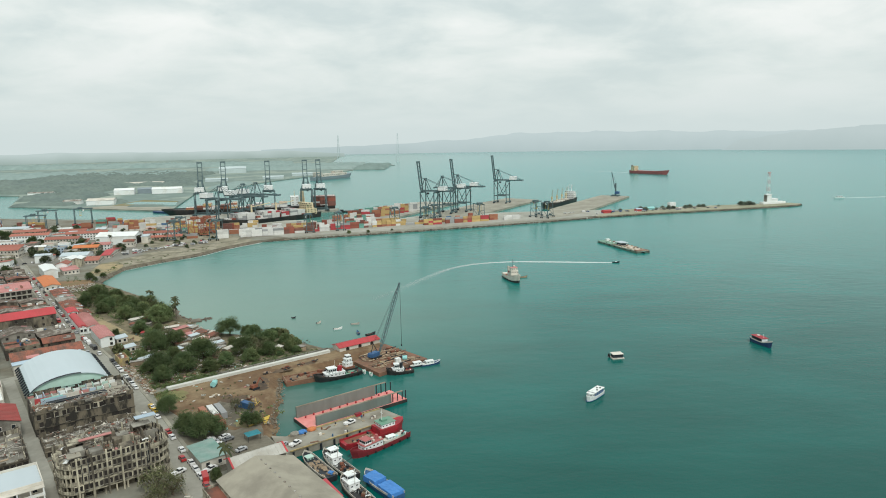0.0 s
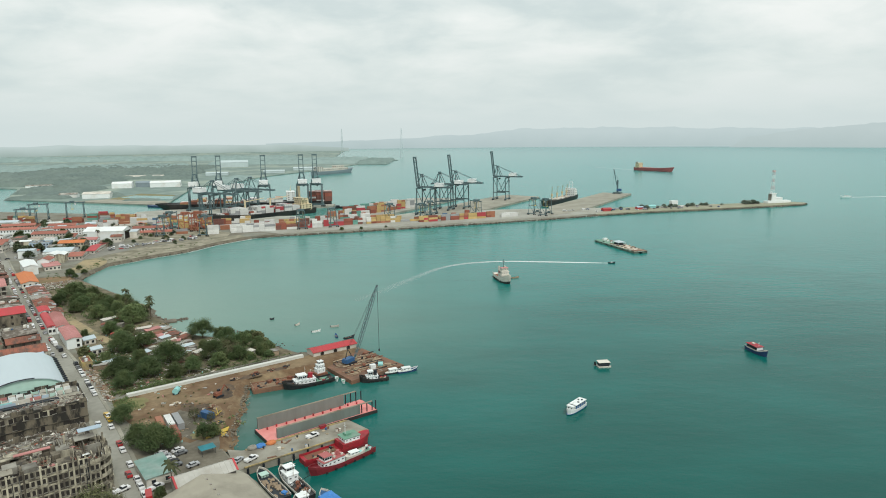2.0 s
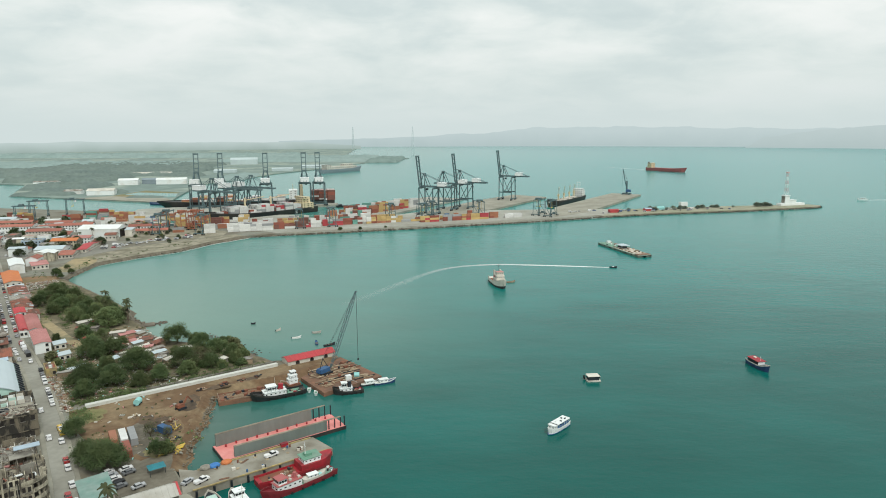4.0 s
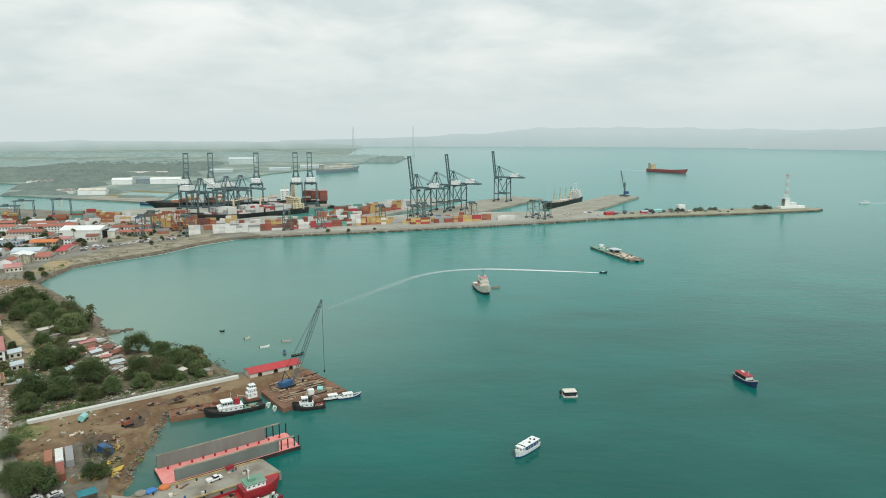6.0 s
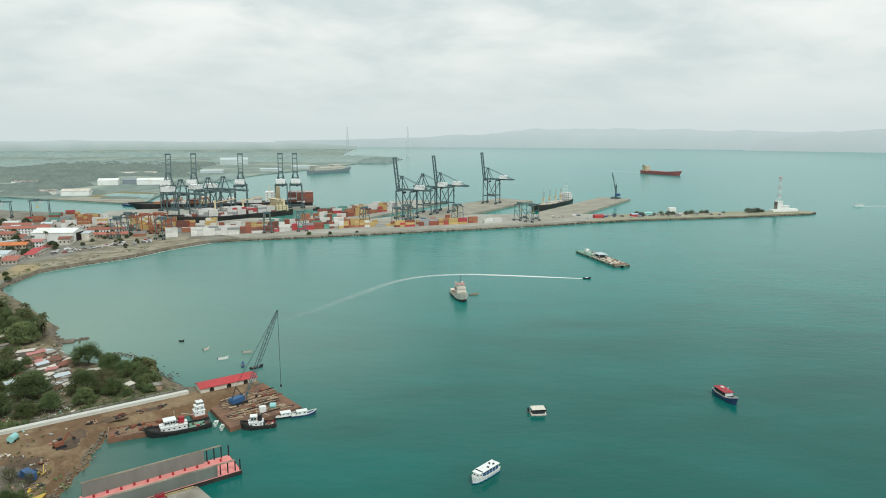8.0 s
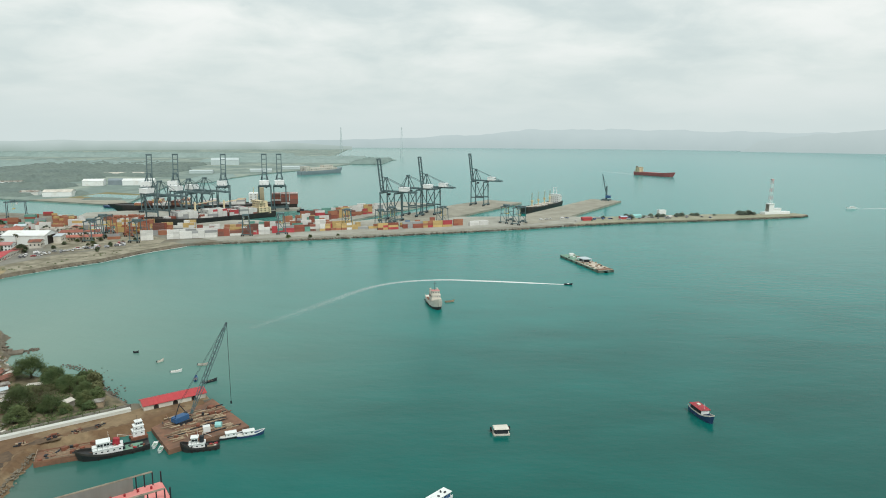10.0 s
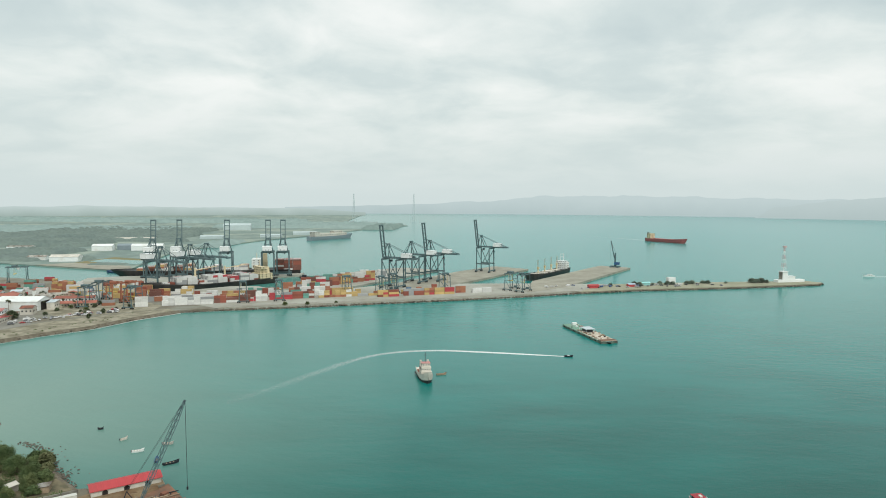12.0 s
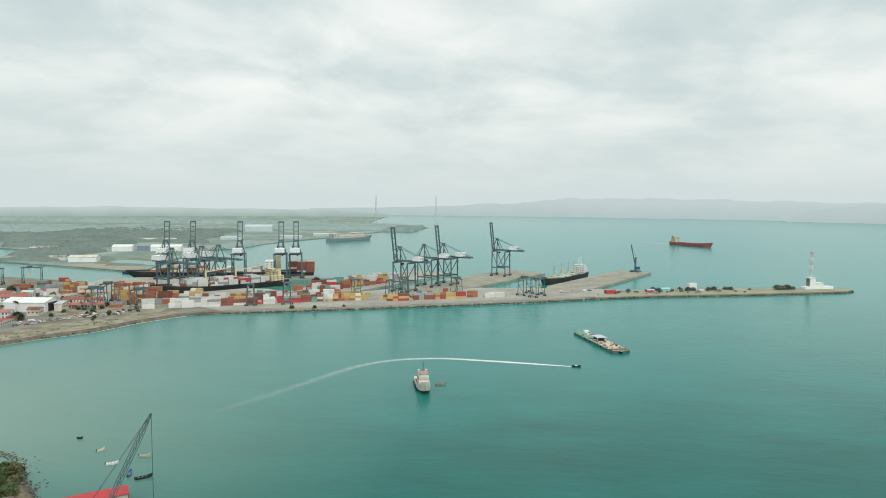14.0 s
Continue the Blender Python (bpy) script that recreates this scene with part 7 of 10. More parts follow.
def ruin(u, v, sx, sy, h, floors, wall, label, rooms=(6, 3), nx=9, ny=6, colourful=False, shut=0.12, tall=3.0, rear=0.0):
    """A gutted block: shell walls, a floor slab, standing room partitions and no roof."""
    b = thing("ruined_building", tpose(u, v, 2.6), label, "ruin")
    bm = bmesh.new()
    for s in (-1, 1):
        box(bm, (s * (sx / 2 - 0.2), 0, h / 2), (0.4, sy, h))
        box(bm, (0, s * (sy / 2 - 0.2), h / 2), (sx - 0.81, 0.4, h))
    broken_top(bm, sx, sy, h, 14)
    w = part("wall", bm, wall, b)
    for f in range(floors):
        bm = bmesh.new()
        box(bm, (0, 0, (f + 1) * h / floors - 1.2 if f == floors - 1 else (f + 1) * h / floors), (sx - 0.82, sy - 0.82, 0.3))
        part("floor_slab", bm, GREYWALL, b)
        zz = (f + 1) * h / floors
        if f in (0, floors - 1):
            bm = bmesh.new()
            box(bm, (0, -sy / 2 - 0.08, zz - 0.15), (sx + 0.4, 0.4, 0.3))
            box(bm, (sx / 2 + 0.08, 0.16, zz - 0.15), (0.4, sy + 0.1, 0.3))
            part("cornice", bm, wall, b)
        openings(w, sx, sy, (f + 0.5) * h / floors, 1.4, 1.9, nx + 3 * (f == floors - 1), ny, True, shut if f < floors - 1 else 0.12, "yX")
    z0 = h - 1.05
    for i in range(rooms[0] + 1):
        for j in range(rooms[1]):
            if rng.random() < 0.72:
                bm = bmesh.new()
                x, y = -sx / 2 + 0.8 + i * (sx - 1.6) / rooms[0], -sy / 2 + rear + (j + 0.5) * (sy - rear) / rooms[1]
                hh = rng.uniform(0.4, 1.0) * tall
                box(bm, (x, y, z0 + hh / 2), (0.25, (sy - rear) / rooms[1] * 0.9, hh))
                part("partition", bm, rng.choice([OFFWHITE, BLUEROOF, PALETEAL, WHITE, CREAM]) if colourful else rng.choice([CREAM, GREYWALL, RUINWALL]), b)
            if rng.random() < 0.6 and i < rooms[0]:
                bm = bmesh.new()
                x, y = -sx / 2 + (i + 0.5) * sx / rooms[0], -sy / 2 + rear + (j + 0.9) * (sy - rear) / rooms[1]
                hh = rng.uniform(0.27, 1.0) * tall
                box(bm, (x, min(y, sy / 2 - 0.7), z0 + hh / 2), (sx / rooms[0] * 0.85, 0.25, hh))
                part("partition", bm, rng.choice([PALETEAL, WHITE, BLUEROOF, OFFWHITE, WHITE, PINKROOF]) if colourful else rng.choice([CREAM, GREYWALL, RUINWALL]), b)
    for k in range(14):
        bm = bmesh.new()
        a = rng.uniform(0, 3.1)
        x, y = rng.uniform(-sx / 2 + 2, sx / 2 - 2), rng.uniform(-sy / 2 + 2, sy / 2 - 2)
        box(bm, (x, y, z0 + 0.2), (rng.uniform(0.6, 3), rng.uniform(0.3, 1.2), 0.3), a)
        part("rubble", bm, rng.choice([GREYROOF, RUSTROOF, CREAM, WOOD, OFFWHITE]), b)
    return b


ruin(13.5, -21.5, 33, 16, 2.4, 1, RUINWALL, "low burnt-out block choked with rubble and fallen sheets", rooms=(7, 3), shut=0.3, tall=1.0)
painted = ruin(40.3, -20.5, 36, 24.4, 9.2, 3, SOOTWALL, "black-stained roofless block with blue and white painted inner walls", rooms=(13, 3), nx=8, colourful=True, shut=0.5, tall=1.9, rear=13.0)
bm = bmesh.new()
box(bm, (-1.5, -3.6, 9.5), (22, 1.8, 0.5))
box(bm, (-1.5, -2.6, 9.2), (22, 0.3, 1.4))
part("tarred_roof", bm, DARK_STEEL, painted, "strip of black tarred roof")
bm = bmesh.new()
box(bm, (12.6, -5.8, 9.1), (10.0, 12.0, 0.25))
part("roof_terrace", bm, TANROOF, painted)
bm = bmesh.new()
box(bm, (-2.0, -8.2, 9.1), (18.8, 7.0, 0.25))
part("roof_terrace", bm, GREYWALL, painted)
bm = bmesh.new()
box(bm, (-14.6, -7.2, 9.1), (6, 9, 0.25))
part("roof_terrace", bm, DIRT, painted)
for x, y, wx, col in ((-13.5, 2.2, 5, REDROOF), (-9.5, -0.6, 9, BLUEROOF), (-10, 1.0, 8, TURQ), (-3, 1.4, 6, OFFWHITE)):
    bm = bmesh.new()
    box(bm, (x, y, 9.2), (wx, 0.25, 2.4))
    part("partition", bm, col, painted)
for x, wx in ((-9.0, 4.5), (-1.0, 5.5), (4.6, 3.6)):
    bm = bmesh.new()
    box(bm, (x, -12.25, 7.6), (wx, 0.12, 2.4))
    band = part("plaster_patch", bm, CREAM, painted, "patch of stained cream plaster")
    for o in (-0.3, 0.3):
        shared("window", PANE[1.4, 1.9, True], band, pose(x + o * wx, -12.33, 7.5))
rdm = random.Random(14)
for k in range(26):
    bm = bmesh.new()
    p = town(rdm.uniform(-12, 4), rdm.uniform(-36, -8), 2.6 + rdm.uniform(0.3, 1.2))
    box(bm, p, (rdm.uniform(2, 8), rdm.uniform(0.6, 2.2), 0.25), rdm.uniform(0, 3))
    setting("fallen_sheet", bm, rdm.choice([GREYROOF, RUSTROOF, WOOD, GREYROOF]), "fallen roof sheet on rubble behind the ruin", "debris", kind="stuff")


def curved_ruin():
    """A decayed apartment block: floor slabs with rounded corners, galleries, columns and set-back dark rooms."""
    b = thing("apartment_ruin", tpose(-25.5, -21.5, 2.6), "decayed cream apartment block with rounded galleries and bare columns", "ruin")
    sx, sy, h, floors = 34.0, 20.0, 14.4, 5

    def outline(grow):
        hx, hy, r = sx / 2 + grow, sy / 2 + grow, 5.5
        pts = []
        for cx, cy, a0 in ((hx - r * 1.4, hy - r, 0), (-hx + r, hy - r, 90), (-hx + r, -hy + r, 180), (hx - r * 1.4, -hy + r, 270)):
            rr = r * 1.4 if cx > 0 else r
            for k in range(7):
                a = radians(a0 + 15 * k)
                pts.append((cx + rr * math.cos(a), cy + r * math.sin(a)))
        return pts

    step = h / floors
    bm = bmesh.new()
    prism(bm, outline(-2.2), 0, (floors - 1) * step - 0.2)
    core = part("inner_wall", bm, RUINWALL, b)
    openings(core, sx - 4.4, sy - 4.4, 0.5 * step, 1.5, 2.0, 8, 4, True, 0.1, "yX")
    for f in range(1, floors + 1):
        if f < floors:
            bm = bmesh.new()
            prism(bm, outline(0.0), f * step - 0.35, f * step)
            part("floor_slab", bm, CREAM, b)
        if f < floors:
            o = outline(0.02)
            n = len(o)
            for k in range(n):
                if rng.random() < 0.9:
                    j = (k + 1) % n
                    p, q = Vector((*o[k], 0)), Vector((*o[j], 0))
                    m_ = int(max(1, (q - p).length // 2.4))
                    for t in range(m_):
                        if m_ > 2 and (rng.random() < 0.42 or p.lerp(q, (t + 0.5) / m_).y < -sy / 2 + 0.6):
                            continue
                        hh = rng.uniform(0.9, 1.15)
                        a, c = p.lerp(q, t / m_), p.lerp(q, (t + 1) / m_)
                        bm = bmesh.new()
                        beam(bm, a + Vector((0, 0, f * step + hh / 2)), c + Vector((0, 0, f * step + hh / 2)), 0.22, hh)
                        part("gallery_parapet", bm, CREAM, b)
            openings(core, sx - 4.4, sy - 4.4, (f + 0.5) * step, 1.5, 1.9, 8, 4, True, 0.1, "yX")
        ring = outline(-0.4)
        pts = []
        for k in range(len(ring)):
            p, q = Vector((*ring[k], 0)), Vector((*ring[(k + 1) % len(ring)], 0))
            m_ = max(1, int((q - p).length // 3.2))
            pts += [p.lerp(q, t / m_) for t in range(m_)]
        for k, p in enumerate(pts[::1]):
            if (p - pts[k - 1]).length < 1.2 and k % 2:
                continue
            if f == floors and rng.random() < 0.35:
                continue
            hh = step - 0.36 if f < floors else rng.uniform(1.2, step + 0.8)
            bm = bmesh.new()
            box(bm, (p.x, p.y, (f - 1) * step + hh / 2), (0.5, 0.5, hh))
            part("column", bm, CREAM, b)
    for k in range(9):
        x = -sx / 2 + 5 + 2.9 * k
        for f in range(floors):
            if rng.random() < 0.92 and f > 0:
                bm = bmesh.new()
                box(bm, (x, -sy / 2 + 0.12, (f + 0.5) * step - 0.17), (2.88, 0.25, step - 0.36))
                pan = part("infill_wall", bm, CREAM, b)
                openings(pan, 0.01, 0.01, 0, 0.85, 1.5, 0, 0, True)
                for o in (-0.7, 0.7):
                    shared("window", PANE[0.85, 1.5, True], pan, pose(x + o, -sy / 2 - 0.03, (f + 0.52) * step))
    for k in range(6):
        bm = bmesh.new()
        beam(bm, (-sx / 2 + 5.0 + 4.35 * k, -sy / 2 - 0.25, 0), (-sx / 2 + 5.0 + 4.35 * k, -sy / 2 - 0.25, h + rng.uniform(-0.8, 1.2)), 0.5, 0.45)
        part("pilaster", bm, CREAM, b)
    for k in range(16):
        bm = bmesh.new()
        x = rng.uniform(-sx / 2 + 4, sx / 2 - 6)
        z = rng.uniform(1, h - 5)
        tube(bm, (x, -sy / 2 - 0.2, z), (x + rng.uniform(-0.2, 0.2), -sy / 2 - 0.2, z + rng.uniform(2.5, 6)), 0.1, seg=6)
        part("drain_pipe", bm, DARK_STEEL if k % 2 else GREYWALL, b)
    z4 = (floors - 1) * step
    for x, y, wx, wy in ((-10, 5, 5, 5), (11, 6, 6, 4), (-12, -6, 4, 4)):
        bm = bmesh.new()
        box(bm, (x, y, h - 0.1), (wx, wy, 0.22))
        part("roof_slab", bm, rng.choice([GREYWALL, CREAM, TANROOF]), b)
    for k in range(96):
        bm = bmesh.new()
        x, y = rng.uniform(-sx / 2 + 3, sx / 2 - 3), rng.uniform(-sy / 2 + 1.5, sy / 2 - 1.5)
        hh = rng.uniform(1.0, step + 0.6)
        box(bm, (x, y, z4 + hh / 2), (rng.choice((0.25, 0.25, 3.8)), rng.choice((3.8, 0.25, 0.25)), hh))
        part("broken_partition", bm, rng.choice([CREAM, RUINWALL, RUINWALL, RUINWALL, GREYWALL]), b)
    for k in range(46):
        bm = bmesh.new()
        box(bm, (rng.uniform(-14, 14), rng.uniform(-8, 8), z4 + rng.uniform(0.2, 1.2)), (rng.uniform(0.6, 3), rng.uniform(0.3, 1.6), 0.2), rng.uniform(0, 3))
        part("loose_sheet", bm, rng.choice([GREYROOF, RUSTROOF, PINKROOF, WHITE]), b)
    bm = bmesh.new()
    box(bm, (-4, 3.5, h + 0.4), (10, 1.6, 0.25))
    part("red_sheet", bm, PINKROOF, b)
    bm = bmesh.new()
    box(bm, (13, 8, h + 1.6), (7, 3, 0.2))
    part("pale_sheet_roof", bm, BLUEROOF, b)
    return b


curved_ruin()

def rubble_field(u0, u1, v0, v1, z, n, seed, material, label, big=1.0):
    """Countless broken planks, sheets and blocks lying about at all angles."""
    rnd = random.Random(seed)
    bm = bmesh.new()
    for k in range(n):
        q = town(rnd.uniform(u0, u1), rnd.uniform(v0, v1), z + rnd.uniform(0.05, 0.5))
        kind = rnd.random()
        if kind < 0.4:
            d = Vector((rnd.gauss(0, 1), rnd.gauss(0, 1), rnd.gauss(0, 0.25))).normalized() * rnd.uniform(0.6, 2.6) * big
            beam(bm, q - d, q + d, 0.14, 0.1)
        elif kind < 0.7:
            box(bm, q, (rnd.uniform(0.8, 2.4) * big, rnd.uniform(0.5, 1.2), 0.06), rnd.uniform(0, 3))
        else:
            box(bm, q, (rnd.uniform(0.2, 0.8), rnd.uniform(0.2, 0.8), rnd.uniform(0.2, 0.7)), rnd.uniform(0, 3), top=0.8)
    setting("rubble", bm, material, label, "rubble", kind="stuff")


for n_, (u0, u1, v0, v1, z) in enumerate(((-34, -17, -36, -9, 14.2), (-14, 5, -37, -5, 2.7), (6, 21, -37, -6, 4.0), (21, 28, -38, -4, 2.7), (28.5, 37, -38, -3, 11.8), (0, 15, -65, -45, 8.6))):
    rubble_field(u0, u1, v0, v1, z, 110, 60 + n_, GREYROOF, "grey broken sheets and concrete strewn over the ruins")
    rubble_field(u0, u1, v0, v1, z, 80, 80 + n_, SOOTROOF, "blackened timbers and sheets strewn over the ruins", 1.3)
    rubble_field(u0, u1, v0, v1, z, 40, 90 + n_, OFFWHITE, "pale broken plaster and boards strewn over the ruins")
    rubble_field(u0, u1, v0, v1, z, 26, 70 + n_, RUSTROOF, "rusty sheet scraps strewn over the ruins", 1.2)
for n_, (u0, u1, v0, v1) in enumerate(((140, 192, -38, -7), (224, 282, -40, -7), (52, 130, 10, 60), (285, 320, 8, 14), (300, 328, 14, 34))):
    rubble_field(u0, u1, v0, v1, 2.75, 150, 20 + n_, GREYROOF, "grey scrap, sheets and junk lying between the houses", 1.3)
    rubble_field(u0, u1, v0, v1, 2.75, 120, 30 + n_, OFFWHITE, "pale junk and boards lying between the houses", 1.2)
    rubble_field(u0, u1, v0, v1, 2.75, 60, 40 + n_, RUSTROOF, "rusty scrap lying between the houses", 1.2)

# rows along the main street
building(tpose(129.5, -22, 2.6), 32, 16, 5.5, OFFWHITE, RUSTROOF, "long low block with rusty red and pale blue sheet roofs", 2, along="x", rise=2.2, patches=3)
building(tpose(118, -23, 2.6), 30, 5, 5.0, OFFWHITE, BLUEROOF, "narrow lean-to with a pale blue sheet roof", 1, "shed", rise=0.6)
building(tpose(213, -24, 2.6), 33, 17, 8, RUINWALL, REDROOF, "long blackened block under a bright red metal roof", 2, along="x", rise=2.6, dark=True)
ab = building(tpose(300, -24.5, 2.6), 26, 32, 10.5, GREYWALL, PINKROOF, "three-storey arcaded block with faded red roofs", 3, along="x", rise=2.2, wins=False, patches=6)
for f in range(3):
    for k in range(8):
        bm = bmesh.new()
        box(bm, (-11.4 + 3.25 * k, -16.0, 1.75 + 3.45 * f), (2.3, 0.16, 2.3))
        part("arcade_opening", bm, VOID, ab)
    bm = bmesh.new()
    box(bm, (0, -16.2, 3.45 * (f + 1) - 0.15), (26.4, 0.6, 0.3))
    part("ledge", bm, OFFWHITE, ab)
building(tpose(303, -52, 2.6), 30, 30, 11, GREYWALL, RUSTROOF, "four-storey block with rusty red roof", 4, rise=2.0)
building(tpose(212, -66, 2.6), 40, 17, 9, GREYWALL, REDROOF, "long block under a bright red metal roof", 3, along="x", rise=2.4)
for u0, u1 in ((144, 188), (228, 264), (340, 420)):
    for u in range(int(u0), int(u1), 11):
        for v, w in ((-14, 15), (-31, 16), (-54, 22)):
            roofm = rng.choice([RUSTROOF, SOOTROOF, GREYROOF, SOOTROOF, RUSTROOF, SOOTROOF])
            wallm = rng.choice([GREYWALL, RUINWALL, RUINWALL, GREYWALL])
            building(tpose(u + 5, v, 2.6), w, 9.6, rng.uniform(3.8, 7.5), wallm, roofm, {"rusty_red_roof": "weathered town house with a rusty sheet roof", "grey_sheet_roof": "weathered town house with a grey sheet roof", "sooty_sheet_roof": "weathered town house with a blackened patched roof"}[roofm.name], rng.choice((2, 2, 3)), rng.choice(("gable", "gable", "flat", "shed")), rise=rng.uniform(0.8, 2.0), along=rng.choice("xy"), group="houses of the old town", dark=True, clutter=5, patches=4)
# blocks west of the side street
building(tpose(39, -52, 2.6), 18, 20, 8, GREYWALL, HIPRED, "house with a hipped dull red roof", 2, rise=3)
ruin(8, -55, 22, 30, 7, 2, RUINWALL, "roofless blackened house strewn with fallen sheets", rooms=(5, 5), shut=0.3, tall=1.8)
wh = building(tpose(-25, -55, 2.6), 25, 16, 8.5, OFFWHITE, PALEROOF, "white three-storey house with pale flat roof and balconies", 3, "flat")
for z in (2.9, 5.7, 8.3):
    bm = bmesh.new()
    box(bm, (0, -9.0, z), (25.0, 2.2, 0.25))
    part("balcony_slab", bm, OFFWHITE, wh)
    if z < 8:
        bm = bmesh.new()
        box(bm, (0, -10.0, z + 0.55), (25.0, 0.15, 0.85))
        part("balcony_rail", bm, WHITE, wh)
for k in range(8):
    bm = bmesh.new()
    box(bm, (-12.2 + 3.48 * k, -9.9, 4.15), (0.4, 0.4, 8.25))
    part("column", bm, WHITE, wh)
building(tpose(66, -58, 2.6), 24, 22, 8, OFFWHITE, WHITE, "white walled house with pale flat roof", 2, "flat", clutter=4)
for u, v in ((85, -56), (98, -56), (126, -56), (140, -58), (160, -60), (178, -60), (85, -80), (105, -82), (130, -82), (155, -84), (180, -84), (230, -80), (250, -82), (45, -88), (20, -84), (-10, -86), (-55, -58), (-75, -56)):
    building(tpose(u, v, 2.6), 22, 11, rng.uniform(5, 9), rng.choice([GREYWALL, OFFWHITE, RUINWALL]), rng.choice([RUSTROOF, GREYROOF, RUSTROOF, REDROOF]), "old town house with a worn sheet roof", 2, rng.choice(("gable", "flat")), rise=1.6, along=rng.choice("xy"), group="houses of the old town", dark=True, clutter=4, patches=3)

# east side of the street
building(tpose(150, 8.3, 2.6), 7.2, 28, 5.5, WHITE, PINKROOF, "white two-storey house with a faded pink roof", 2, rise=0.7)
building(tpose(190.5, 7.6, 2.6), 6.6, 36, 4.0, WHITE, PINKROOF, "white hall with a faded pink roof", 1, rise=0.9)
building(tpose(190.5, 2.2, 2.6), 3.9, 36, 4.0, WHITE, PINKROOF, "low white front of the pink hall", 1, "flat")
rv = thing("vault_annex", tpose(190.5, 2.2, 6.75), "small red barrel roof on the pink hall", "roof")
bm = bmesh.new()
arc2 = [(2.3 * math.cos(radians(a)), 1.5 * math.sin(radians(a))) for a in range(0, 181, 20)]
loft(bm, [[(x, y, z) for x, z in arc2] for y in (-18, 18)])
part("barrel_roof", bm, REDROOF, rv)
building(tpose(219.5, 3.2, 2.6), 5.4, 14, 5.2, WHITE, REDROOF, "small white house with a bright red roof", 2, rise=0.6)
building(tpose(216, 10, 2.6), 6, 12, 3.6, OFFWHITE, RUSTROOF, "low yard house with a patched rusty roof", 1, rise=0.8, dark=True, patches=4)
building(tpose(240, 5.8, 2.6), 10.5, 25, 4.4, OFFWHITE, RUSTROOF, "long row house with dull red sheet roof", 1, rise=1.0, dark=True, patches=8)
building(tpose(264, 6.4, 2.6), 11.5, 21, 4.2, GREYWALL, GREYROOF, "row house with a patched grey roof", 1, rise=0.8, dark=True, patches=8)
building(tpose(287, 6.2, 2.6), 10.5, 22, 4.6, OFFWHITE, RUSTROOF, "row house with a patched rusty roof", 1, rise=1.0, dark=True, patches=8)
building(tpose(305, 6.5, 2.6), 9, 11, 3.2, OFFWHITE, PALEROOF, "low house with a pale sheet roof", 1, "shed", rise=0.5, wins=False)
building(tpose(343, 5.5, 2.6), 11, 46, 3.8, OFFWHITE, ORANGEROOF, "low shed with a bright orange roof", 1, rise=1.3)
building(tpose(391, 11.5, 2.6), 10, 34, 7.0, WHITE, WHITE, "white open-fronted shed with white roof", 1, rise=1.2, wins=False)
building(tpose(394, 28, 2.6), 12, 22, 3.5, OFFWHITE, PINKROOF, "low red-roofed shelter by the shore", 1, "shed", rise=0.5)
building(tpose(100.5, 8.0, 2.6), 4.6, 10, 3.2, KERB, RUSTROOF, "small yellow kiosk building with cluttered roof", 1, "flat", clutter=4, dark=True)
building(tpose(142, 16.2, 2.6), 5.4, 7, 2.6, OFFWHITE, PALEROOF, "small house with a pale sheet roof", 1, "shed", rise=0.5)
building(tpose(120.5, 16, 2.6), 5, 6, 2.5, OFFWHITE, PALEROOF, "small house with pale and red sheet roof", 1, "shed", rise=0.5)
building(tpose(-33, 7.5, 2.6), 8.5, 15, 3.4, OFFWHITE, TEALROOF, "low shed with a weathered teal roof", 1, "shed", rise=0.4)

# quay warehouses
building(tpose(-79, 15.0, 2.6), 25, 36, 5.6, CREAM, TANROOF, "large warehouse with a pale tan roof", 1, rise=4.0, category="warehouse", name="warehouse", over=0.9)
bm = bmesh.new()
for n_ in range(9):
    q = town(-93 + 3.6 * n_, 15.4, 12.3)
    box(bm, q, (0.6, 0.6, 0.6), 0.6)
setting("roof_vents", bm, GREYROOF, "row of small dark roof vents", "vent", kind="stuff")
building(tpose(-55.8, 17, 2.6), 18, 7.6, 7.4, GREYWALL, PALESHEET, "narrow warehouse with pale roof and red gable trim", 1, rise=1.9, along="x", category="warehouse", name="warehouse", wins=False)
for v in (7.6, 26.4):
    bm = bmesh.new()
    for s in (-1, 1):
        beam(bm, town(-55.8 + s * 4.3, v, 10.05), town(-55.8, v, 12.2), 0.6, 0.3)
    setting("roof_trim", bm, REDROOF, "red gable trim", "trim")
building(tpose(-74, -0.5, 2.6), 5, 26, 4.0, CREAM, RUSTROOF, "cream gate building with red coping", 1, "flat")
building(tpose(-120, 10, 2.6), 26, 40, 7, CREAM, GREYROOF, "large warehouse with a grey roof", 1, rise=2.4, name="warehouse", category="warehouse")

# wharf building with red roof
wf = building(tpose(46.2, 115.6, 2.6), 25, 8.0, 2.2, OFFWHITE, REDROOF, "white arcaded wharf building with bright red roof", 1, rise=1.3, along="x", name="wharf_building", wins=False)
for k in range(1, 7, 2):
    bm = bmesh.new()
    box(bm, (-11.5 + 3.8 * k, -4.0, 0.8), (2.0, 0.12, 1.4))
    tube(bm, (-11.5 + 3.8 * k, -4.06, 1.4), (-11.5 + 3.8 * k, -3.94, 1.4), 0.7, seg=12)
    part("archway", bm, VOID, wf)

# shanty houses among the trees
SHANTY_WORDS = {"faded_pink_roof": "faded pink", "rusty_red_roof": "rusty", "grey_sheet_roof": "grey", "pale_metal_roof": "pale metal", "weathered_white_wall": "whitish", "red_metal_roof": "red"}


